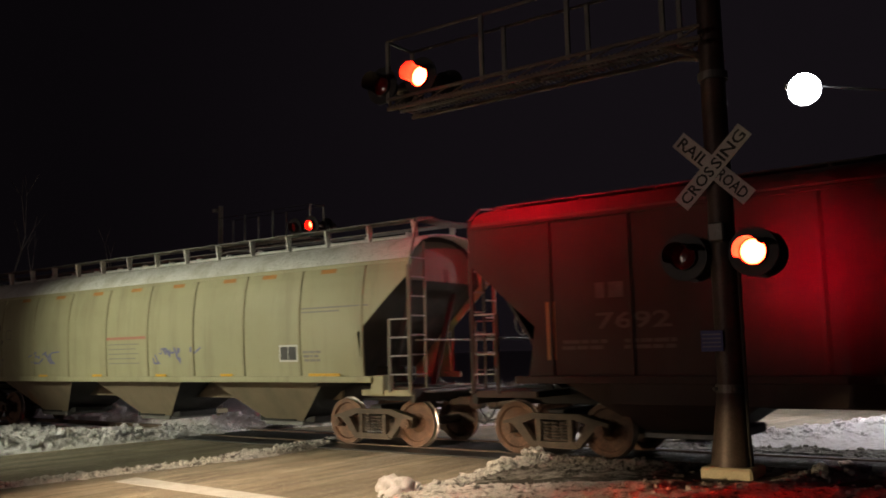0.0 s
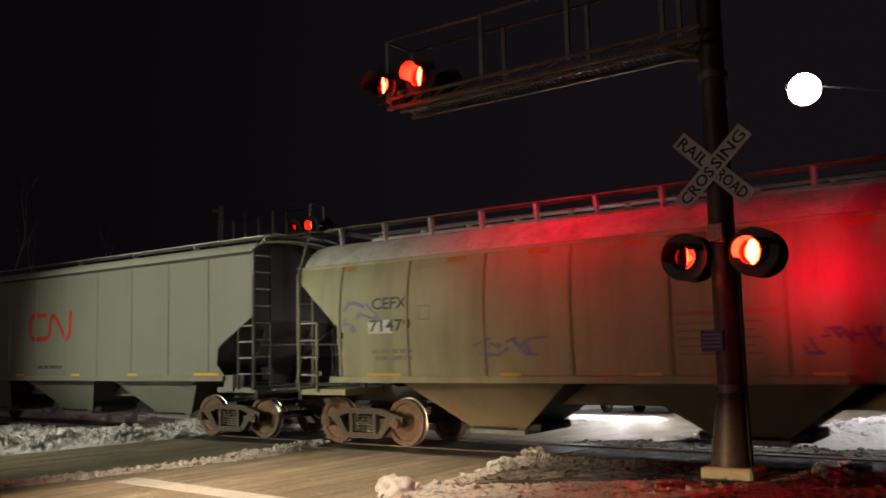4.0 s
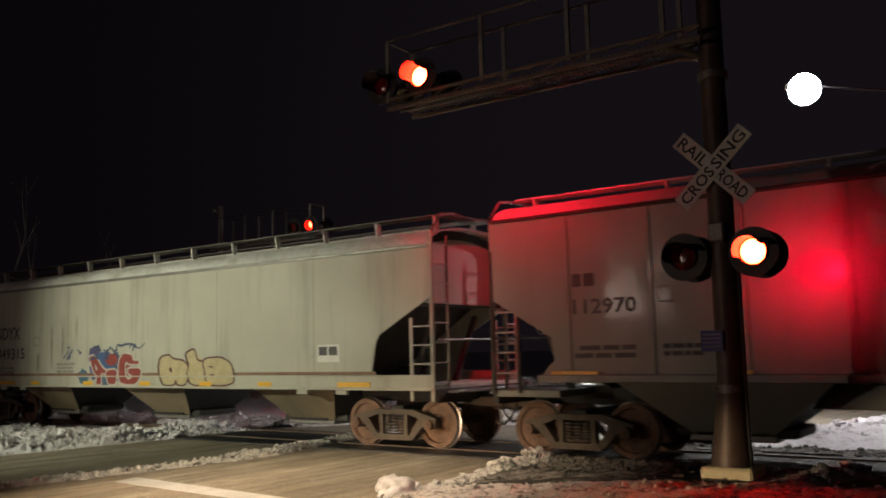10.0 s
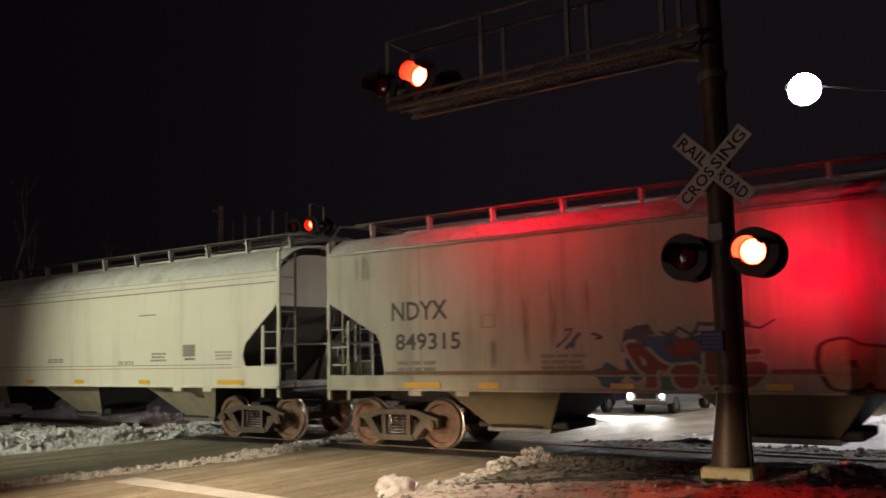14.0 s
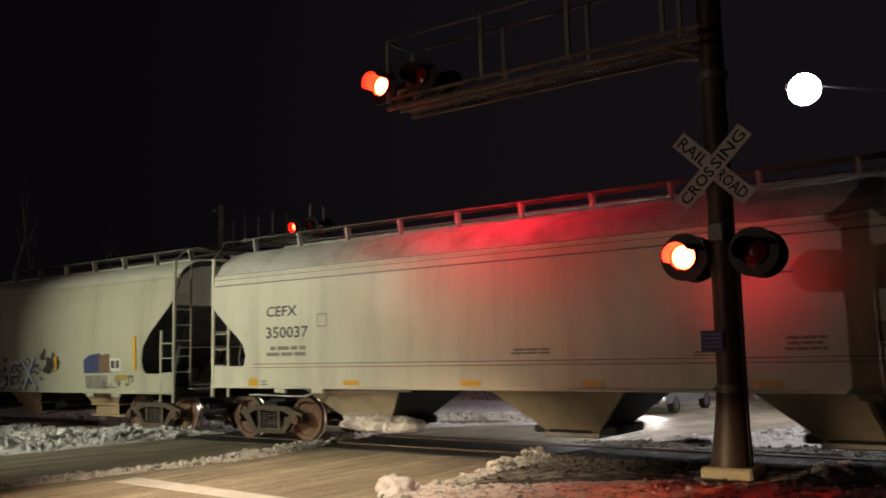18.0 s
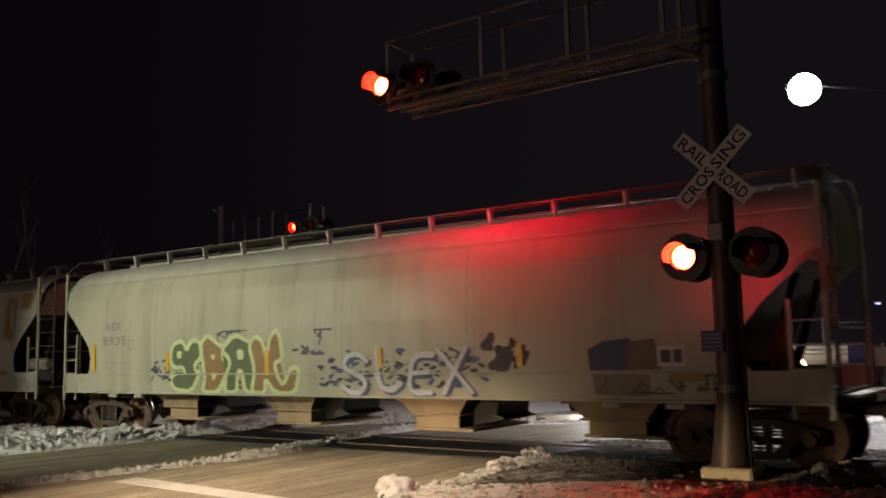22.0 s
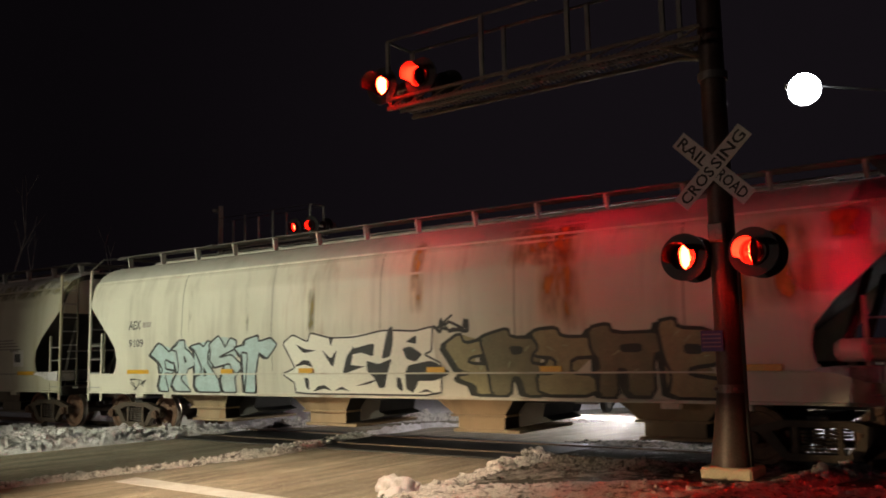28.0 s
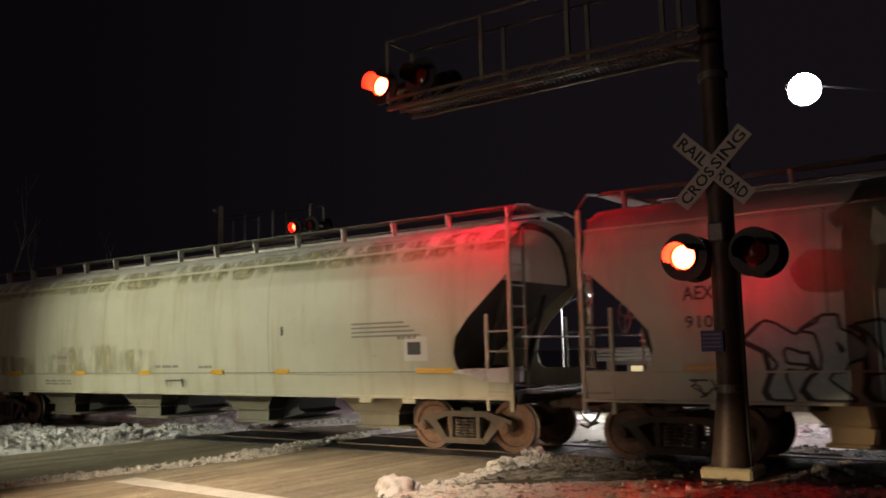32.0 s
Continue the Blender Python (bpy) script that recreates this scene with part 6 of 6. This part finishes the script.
def visor_mesh():
    bm = bmesh.new()
    tube(bm, 0.166, 0.172, -0.32, -0.01, 25, 205)
    tube(bm, 0.166, 0.172, -0.06, -0.01, 205, 385)
    bmesh.ops.recalc_face_normals(bm, faces=bm.faces)
    return mesh_of(bm, "visor", VISOR_M)


def long_visor_mesh(depth):
    bm = bmesh.new()
    tube(bm, 0.166, 0.172, -depth, -0.01)
    bmesh.ops.recalc_face_normals(bm, faces=bm.faces)
    return mesh_of(bm, "visor", VISOR_M)


def drum_mesh():
    bm = bmesh.new()
    tube(bm, 0.16, 0.17, 0.01, 0.2)
    tube(bm, 0.125, 0.162, 0.022, 0.028)
    add_rod(bm, (0, 0.19, 0), (0, 0.2, 0), 0.165, 28)
    bmesh.ops.recalc_face_normals(bm, faces=bm.faces)
    return mesh_of(bm, "housing", HEAD_M)


LENS_ME, PLATE_ME, VISOR_ME, DRUM_ME, LONG_VISOR_ME, HALF_VISOR_ME = lens_mesh(RED_LIT), plate_mesh(), visor_mesh(), drum_mesh(), long_visor_mesh(0.35), long_visor_mesh(0.17)

FAR_LENS_ME, DIM_LENS_ME, FAINT_LENS_ME, BACK_LENS_ME = lens_mesh(RED_FAR_LIT), lens_mesh(RED_DIM_LIT), lens_mesh(RED_FAINT_LIT), lens_mesh(RED_BACK_LIT)


def signal_head(post, x, y, z, facing, right, long=False, faint=False):
    """A round lamp head; facing 0 looks to -y of its post, 180 to +y."""
    head = shared("signal_head", PLATE_ME, post, pose(x, y, z, 0, 0, facing) @ pose(0, 0, 0, 13 if facing and z > 5 else 0), "round black lamp head with a hood")
    shared("visor", (HALF_VISOR_ME if long == 2 else LONG_VISOR_ME) if long else VISOR_ME, head, Matrix.Identity(4) if facing == 0 else Matrix.Diagonal((-1, 1, 1, 1)))
    shared("housing", DRUM_ME, head, Matrix.Identity(4))
    lens = shared("lens", FAINT_LENS_ME if faint else FAR_LENS_ME if facing and z > 5 else DIM_LENS_ME if facing and not right else BACK_LENS_ME if facing else LENS_ME, head, Matrix.Identity(4), "red lamp lens")
    LENSES.append((lens, right))


def crossing_signal(m, base_z, flip, label):
    post = empty("crossing_signal", m, label, "crossing signal", "crossing signals")
    bm = bmesh.new()
    mx, mr = (-0.2, 0.1) if flip else (0.0, 0.168)
    add_rod(bm, (mx, 0, base_z + 0.1), (mx, 0, 7.45), mr, 24, mr * 0.9)
    part("mast", bm, BARK if flip else MAST_M, post, "", True)
    bm = bmesh.new()
    add_rod(bm, (-0.04, 0, base_z), (0, 0, 1.3), 0.255, 24, 0.178)
    part("mast_skirt", bm, MAST_M, post, "", True)
    for z in (1.36, 5.35, 7.3):
        bm = bmesh.new()
        add_rod(bm, (0, 0, z - 0.05), (0, 0, z + 0.05), 0.19, 24)
        part("clamp_band", bm, GREY_METAL, post)
    for bx, by in ((-0.12, -0.165), (0.1, -0.175)):
        part("bolt", rods_bm([((bx, by, 1.36), (bx * 1.25, by * 1.25, 1.36))], 0.022, 8), TREAD, post)
    part("foundation", box_bm((-0.35, -0.3, base_z - 0.5), (0.28, 0.3, base_z), 0.03), CONCRETE, post, "chipped pale concrete foundation block")
    bm = bmesh.new()
    add_rod(bm, (0, 0, base_z - 0.2), (0, 0, base_z - 0.165), 0.52, 28)
    part("base_plate", bm, MAST_M, post, "rusty round plate round the foundation")
    part("conduit", rods_bm([((0.2, -0.06, base_z), (0.2, -0.06, 3.0))], 0.022), BLACK, post)
    # crossed blades
    for k, (ang, words) in enumerate(((-45, ("RAIL", "ROAD")), (45, ("CROS", "SING")))):
        yy = -0.2 - 0.012 * k
        mm = pose(0, yy, 4.12, 0, -ang, 0)
        bm = bmesh.new()
        add_box(bm, (-0.61, -0.004, -0.115), (0.61, 0.004, 0.115), 0.002, mm)
        blade = part("crossbuck_blade", bm, SIGN_WHITE, post, "faded white crossbuck blade")
        for wi, word in enumerate(words):
            u0 = -0.565 if wi == 0 else (0.1 if k == 0 else 0.02)
            ww = 0.46 if k == 0 else 0.545
            for vs, fs in text_pieces(word):
                me = bpy.data.meshes.new("letter")
                me.from_pydata([mm @ Vector((u0 + u * ww, -0.0065, -0.075 + v * 0.15)) for u, v in vs], [], fs)
                me.materials.append(SIGN_BLACK)
                ob = new("letter", me)
                ob.parent = blade
    part("crossbuck_bracket", box_bm((-0.06, -0.2, 4.05), (0.06, -0.1, 4.19), 0.01), GREY_METAL, post)
    # lamp pair on the mast, both ways
    part("lamp_arm", rods_bm([((-0.45, 0, 3.02), (0.45, 0, 3.02))], 0.035), GREY_METAL, post)
    part("junction_box", box_bm((-0.1, -0.26, 3.18), (0.1, -0.14, 3.42), 0.02), GREY_METAL, post)
    for s in (-1, 1):
        right = (s > 0) != flip
        signal_head(post, 0.435 * s, -0.21, 3.02, 0, right, False, flip)
        signal_head(post, 0.435 * s, 0.21, 3.02, 180, right, True, flip)
        part("lamp_bracket", rods_bm([((0.435 * s, -0.05, 3.02), (0.435 * s, 0.05, 3.02))], 0.05), GREY_METAL, post)
    # blue notice plate with unreadable print
    plate = part("notice_plate", box_bm((-0.28, -0.2, 1.82), (-0.0, -0.19, 2.08), 0.004), SIGN_BLUE, post, "small blue notice plate")
    bm = bmesh.new()
    for k in range(4):
        add_box(bm, (-0.26, -0.203, 2.02 - 0.05 * k), (-0.03, -0.2005, 2.04 - 0.05 * k))
    part("print_bars", bm, surface("pale_blue_print", (0.3, 0.32, 0.5)), plate)
    # cantilever over the road: two trussed chords, floor grating and hand rails
    tip, low, rail = -5.15, 5.8, 6.92
    for a, b in (((0, 0, 5.6), (-0.55, -0.33, low)), ((0, 0, 5.6), (-0.55, 0.3, low))):
        part("arm_brace", rods_bm([(a, b)], 0.04), POLE_M, post)
    for y in (-0.35, 0.3):
        bm = bmesh.new()
        add_box(bm, (tip, y - 0.03, low - 0.04), (0.0, y + 0.03, low + 0.02), 0.008)
        add_box(bm, (tip, y - 0.03, low + 0.12), (0.0, y + 0.03, low + 0.17), 0.008)
        n = 13
        for i in range(n):
            xa, xb = tip + (0 - tip) * i / n, tip + (0 - tip) * (i + 1) / n
            add_rod(bm, (xa, y, low), (xb, y, low + 0.14) if i % 2 else (xb, y, low + 0.14), 0.014, 6)
        part("arm_chord", bm, POLE_M, post)
        part("hand_rail", rods_bm([((tip, y, rail), (-0.2, y, rail)), ((tip + 0.05, y, rail - 0.42), (tip + 0.05, y, low))], 0.012 if flip else 0.024), HEAD_M if flip else POLE_M, post)
        for x in (-3.32, -1.88, tip + 0.02, -0.5):
            part("rail_post", box_bm((x - 0.035, y - 0.025, low + 0.1), (x + 0.035, y + 0.025, rail), 0.006), GREY_METAL, post)
    part("hand_rail_end", rods_bm([((tip, -0.35, rail), (tip, 0.3, rail))], 0.024), POLE_M, post)
    grate = part("floor_grating", box_bm((tip, -0.04, low + 0.0), (-0.2, 0.0, low + 0.035)), GREY_METAL, post)
    bm = bmesh.new()
    n = 60
    for i in range(n):
        x = tip + 0.05 + (-0.3 - tip) * i / n
        add_box(bm, (x, -0.31, low + 0.035), (x + 0.022, 0.26, low + 0.06))
    part("grating_surface", bm, GREY_METAL, grate)
    part("lamp_arm", rods_bm([((-5.28, 0, 6.2), (-4.4, 0, 6.2)), ((-4.84, 0, low), (-4.84, 0, 6.2))], 0.035), GREY_METAL, post)
    for s in (-1, 1):
        right = (s > 0) != flip
        signal_head(post, -4.86 + 0.39 * s, -0.36, 6.2, 0, right, False, flip)
        signal_head(post, -4.86 + 0.39 * s, 0.36, 6.2, 180, right, 2, flip)
        part("lamp_bracket", rods_bm([((-4.86 + 0.39 * s, -0.2, 6.2), (-4.86 + 0.39 * s, 0.2, 6.2))], 0.05), GREY_METAL, post)
    return post


# ---------------------------------------------------------------- beyond the tracks
def street_lamp(x, y, head, reach, height, material, label, drop=0.0, globe=0.0, pole=GREY_METAL, thick=0.1, turn=0.0):
    """A pole with an arm towards -x that carries a flat lamp head."""
    post = empty("street_lamp", pose(x, y, 0, 0, 0, turn), label, "street lamp", "street lamps")
    bm = bmesh.new()
    add_rod(bm, (0, 0, -0.3 + drop), (0, 0, height), thick, 12, thick * 0.6)
    part("pole", bm, pole, post, "", True)
    part("arm", rods_bm([((0, 0, height - 0.3 * reach), (-reach * 0.5, 0, height - 0.12 * reach)), ((-reach * 0.5, 0, height - 0.12 * reach), (-reach, 0, height + 0.1))], 0.035), HEAD_M, post)
    hd = part("lamp_head", box_bm((-reach - 0.35 * head, -0.15 * head, height), (-reach + 0.25 * head, 0.15 * head, height + 0.13 * head), 0.03), GREY_METAL, post)
    bm = bmesh.new()
    bmesh.ops.create_uvsphere(bm, u_segments=16, v_segments=8, radius=0.17 * head)
    for v in bm.verts:
        v.co = Vector((v.co.x * (1.3 if not globe else globe) - reach, v.co.y * (globe or 1.0), v.co.z * (globe or 0.55) + height - 0.02))
    part("diffuser", bm, material, hd, "glowing lamp", True)
    return post


def vehicle(x, y, z, turn, size, paint, light, label, aux=None):
    """A pick-up seen from its front: body, cab, bed, windows, bumper, wheels and lamps; its front looks to -y."""
    v = empty("pickup_truck", pose(x, y, z, 0, 0, turn) @ Matrix.Scale(size, 4), label, "vehicle", "waiting vehicles")
    bm = bmesh.new()
    add_extrusion(bm, [(0.0, 0.45), (0.0, 0.95), (0.15, 1.1), (1.5, 1.18), (5.2, 1.18), (5.2, 0.5)], -0.95, 0.95, "x")
    part("body", bm, paint, v)
    bm = bmesh.new()
    add_extrusion(bm, [(1.35, 1.16), (2.05, 1.58), (3.3, 1.6), (3.6, 1.16)], -0.82, 0.82, "x")
    part("cab", bm, paint, v)
    bm = bmesh.new()
    add_extrusion(bm, [(1.37, 1.2), (1.98, 1.53), (2.0, 1.52), (1.4, 1.19)], -0.74, 0.74, "x")
    bm.transform(pose(0, -0.03, 0.02))
    part("windscreen", bm, GLASS_DARK, v)
    part("bumper", box_bm((-0.97, -0.1, 0.4), (0.97, 0.08, 0.62), 0.04), GREY_METAL, v)
    part("grille", box_bm((-0.5, -0.03, 0.66), (0.5, 0.03, 0.96), 0.02), HEAD_M, v)
    for s, mat in ((-1, light[0]), (1, light[1])):
        bm = bmesh.new()
        add_rod(bm, (s * 0.76, -0.06, 0.78), (s * 0.76, 0.02, 0.78), 0.1, 16)
        part("headlight", bm, mat, v)
        part("mirror", box_bm((s * 1.02 - 0.1, 1.6, 1.25), (s * 1.02 + 0.1, 1.68, 1.45), 0.02), HEAD_M, v)
        for yy in (0.95, 4.2):
            bm = bmesh.new()
            add_rod(bm, (s * 0.7, yy, 0.37), (s * 0.95, yy, 0.37), 0.37, 20)
            w = part("wheel", bm, HEAD_M, v)
            bm = bmesh.new()
            add_rod(bm, (s * 0.9, yy, 0.37), (s * 0.965, yy, 0.37), 0.2, 14)
            part("rim", bm, GREY_METAL, w)
    if aux:
        bm = bmesh.new()
        add_rod(bm, (0.02, -0.08, 0.82), (0.02, 0.0, 0.82), 0.1, 14)
        part("auxiliary_lamp", bm, aux, v)
    return v


def bare_tree(x, y, height, lean, seed, label):
    random.seed(seed)
    tree = empty("bare_tree", pose(x, y, -0.75), label, "tree", "bare trees")
    bm = bmesh.new()
    def grow(p, d, ln, r, depth):
        q = p + d * ln
        add_rod(bm if depth == 0 else twigs, p, q, r, 6, r * 0.72)
        if depth < 3:
            for k in range(2):
                nd = (d + Vector((random.uniform(-0.55, 0.55), random.uniform(-0.55, 0.55), random.uniform(0.0, 0.3)))).normalized()
                grow(q if k or depth else p + d * ln * random.uniform(0.6, 1.0), nd, ln * random.uniform(0.45, 0.7), r * 0.6, depth + 1)
    twigs = bmesh.new()
    grow(Vector((0, 0, 0)), Vector((lean, 0, 1)).normalized(), height * 0.55, height * 0.007, 0)
    part("trunk", bm, BARK, tree)
    part("crown", twigs, BARK, tree)


def build_beyond():
    street_lamp(1.6, 12.2, 1.5, 7.5, 9.5, LAMP_WHITE, "tall street lamp with a bright white globe beyond the track", 0.0, 1.9)
    street_lamp(-21.4, 84.0, 2.0, 2.3, 4.5, HEADLIGHT_COLD, "slim white lamp post with a small white lamp in the forecourt", -2.7, 0.0, SIGN_WHITE, 0.22)
    street_lamp(-11.6, 61.0, 1.0, 0.6, 4.85, BLUE_LAMP, "slim lamp post with a small bluish lamp", -2.0)
    street_lamp(-29.2, 40.0, 1.0, 2.2, 5.5, HEADLIGHT_COLD, "slim white lamp post with its lamp on a short arm", -1.3, 0.0, SIGN_WHITE, 0.09, 180.0)
    paint = surface("dark_vehicle_paint", (0.03, 0.032, 0.04), (0.02, 0.022, 0.028), 3, 0.25)
    paint2 = surface("silver_vehicle_paint", (0.35, 0.36, 0.38), (0.28, 0.28, 0.3), 3, 0.3, 0.4)
    vehicle(-14.5, 13.5, -0.43, -4, 0.8, paint, (HEADLIGHT_COLD, HEADLIGHT), "dark pickup truck waiting with its headlights on")
    vehicle(-12.15, 13.9, -0.44, -4, 0.8, paint2, (HEADLIGHT, HEADLIGHT_COLD), "silver pickup truck waiting beside the dark one")
    bare_tree(-57.6, 15.0, 12.5, 0.01, 5, "thin bare tree behind the track")
    bare_tree(-56.0, 15.0, 9.0, 0.22, 6, "leaning thin bare tree behind the track")
    bare_tree(-46.0, 15.0, 8.0, -0.02, 8, "small forked bare tree behind the track")
    # low building with a lit front
    b = empty("roadside_building", pose(-29.5, 62.0, -2.55, 0, 0, -14), "low pale building with a lit front and a banded fascia", "building")
    wall = surface("pale_wall", (0.45, 0.43, 0.4), (0.36, 0.34, 0.31), 1.0, 0.8)
    band = surface("fascia_white", (0.6, 0.57, 0.52), (0.5, 0.46, 0.42), 1.0, 0.7)
    part("wall", box_bm((-8, 0, 0), (17, 7, 3.2), 0.03), wall, b)
    for k in range(3):
        part("fascia_band", box_bm((-8.4, -0.9 - 0.02 * k, 3.2 + 0.34 * k), (17.4, -0.6, 3.46 + 0.34 * k), 0.02), band, b)
    part("roof", box_bm((-8.4, -0.9, 4.2), (17.4, 7.2, 4.35), 0.03), wall, b)
    part("soffit", box_bm((-8.4, -0.88, 3.05), (17.4, 0.0, 3.19), 0.01), band, b)
    for k in range(11):
        x = -7.2 + 2.15 * k
        w = part("window", box_bm((x, -0.04, 1.0), (x + 1.75, 0.02, 2.7), 0.02), HEAD_M, b)
        part("pane", box_bm((x + 0.08, -0.06, 1.08), (x + 1.67, -0.035, 2.62)), WARM_WIN if k % 3 else GLASS_DARK, w)
    for k in range(3):
        bm = bmesh.new()
        bmesh.ops.create_uvsphere(bm, u_segments=12, v_segments=8, radius=0.28)
        bm.transform(pose(12.0 + 1.4 * k - 8 * (k == 1), -1.2, 2.4))
        part("wall_lamp", bm, WARM_LAMP if k == 0 else WARM_WIN, b, "globe lamp", True)
    bol = empty("bollard_lamp", pose(-14.25, 44.0, -1.75), "short post with a white globe lamp", "lamp")
    part("post", rods_bm([((0, 0, 0), (0, 0, 2.0))], 0.13, 12), SIGN_WHITE, bol)
    bm = bmesh.new()
    add_rod(bm, (0, 0, 2.0), (0, 0, 2.5), 0.5, 16, 0.2)
    part("lamp_shade", bm, WARM_LAMP, bol, "glowing white shade")
    hedge = surface("dark_hedge", (0.02, 0.022, 0.015), (0.012, 0.012, 0.01), 3, 0.9, 0, 12, 0.6, 0.1)
    random.seed(91)
    bm = bmesh.new()
    for k in range(160):
        chunk(bm, -30 + 0.15 * k + random.uniform(-0.2, 0.2), 50.5 + random.uniform(-0.5, 0.5), -1.35 + random.uniform(-0.25, 0.3), random.uniform(0.35, 0.65), 0, 1.0)
    tagged(mesh_object("hedge", bm, hedge), "low dark clipped hedge before the building", "hedge", kind="stuff")
    # road signs in the forecourt
    for x, y, mat, kind, label in ((-9.0, 34.0, SIGN_BLUE, "square", "blue square road sign on a post"), (-7.9, 34.5, PALE, "round", "pale road sign with a round emblem on a post")):
        s = empty("road_sign", pose(x, y, -1.5), label, "road sign", "road signs")
        part("post", rods_bm([((0, 0, 0), (0, 0, 3.3))], 0.05), GREY_METAL, s)
        bm = bmesh.new()
        if kind == "square":
            add_box(bm, (-0.45, -0.06, 2.0), (0.45, -0.03, 3.2), 0.03)
        else:
            add_box(bm, (-0.4, -0.06, 2.1), (0.4, -0.03, 3.1), 0.03)
        part("panel", bm, mat, s)
    # lorry with rows of amber side lights, which passes once
    lorry = empty("lorry", pose(0, 44.0, -1.2), "lorry with three rows of amber lights on its side", "lorry")
    part("trailer", box_bm((0, 0, 0.9), (5.3, 2.4, 4.35), 0.05), HEAD_M, lorry)
    part("cab", box_bm((-2.3, 0.05, 0.6), (-0.3, 2.35, 3.2), 0.15), HEAD_M, lorry)
    for x in (-1.5, 0.9, 3.4, 4.5):
        bm = bmesh.new()
        add_rod(bm, (x, 0.0, 0.45), (x, 0.4, 0.45), 0.45, 18)
        part("wheel", bm, IRON, lorry)
    me = mesh_of(box_bm((-0.2, -0.02, -0.07), (0.2, 0.02, 0.07), 0.02), "side_light", AMBER)
    for i in range(8):
        for j in range(3):
            shared("side_light", me, lorry, pose(0.5 + 0.55 * i, -0.02, 3.55 + 0.22 * j))
    me = mesh_of(box_bm((-0.12, -0.02, -0.1), (0.12, 0.02, 0.1), 0.02), "tail_light", TAIL)
    for j in range(3):
        shared("tail_light", me, lorry, pose(4.95, -0.02, 3.55 + 0.22 * j))
    return lorry


# ---------------------------------------------------------------- build
build_ground()
build_road()
build_snow()
build_train()
crossing_signal(pose(-3.49, -3.92, 0), 0.42, False, "railroad crossing mast with crossbuck, flashing lamps and cantilever over the road")
crossing_signal(pose(-25.6, 6.3, 0, 0, 0, 180), 0.0, True, "far railroad crossing mast with flashing lamps on a cantilever")
LORRY = build_beyond()


# ---------------------------------------------------------------- what moves
def lens_rows(right):
    """The lamp turns its lit face out and in, by half a turn each time."""
    rows = [(0.0, pose(0, 0, 0, 0, 0, 0 if right else 180))]
    ang = 0 if right else 180
    k = 0
    while True:
        t = 0.45 + 0.70625 * k
        if t > 31.8:
            break
        rows += [(t - 0.0667, pose(0, 0, 0, 0, 0, ang)), (t - 0.0333, pose(0, 0, 0, 0, 0, ang + 50)), (t, pose(0, 0, 0, 0, 0, ang + 90)),
                 (t + 0.0333, pose(0, 0, 0, 0, 0, ang + 130)), (t + 0.0667, pose(0, 0, 0, 0, 0, ang + 180))]
        ang += 180
        k += 1
    rows.append((32.0, pose(0, 0, 0, 0, 0, ang)))
    return rows


def motions():
    for car, front in CARS:
        walk(car, [(t, pose(front + s, 0, 0)) for t, s in S_ROWS])
    times = [0.16 * i for i in range(200)] + [32.0]
    turns = [math.degrees(interp(S_ROWS, t) / WHEEL_R) for t in times]
    for axle, x in AXLES:
        walk(axle, [(t, pose(x, 0, WHEEL_R, 0, a, 0)) for t, a in zip(times, turns)])
    for lens, right in LENSES:
        walk(lens, lens_rows(right))
    walk(LORRY, [(t, pose(-15.5 - 11.2 * (t - 12.0), 44.0, -1.2)) for t in (0, 4, 8, 12, 16, 20, 24, 28, 32)])


motions()
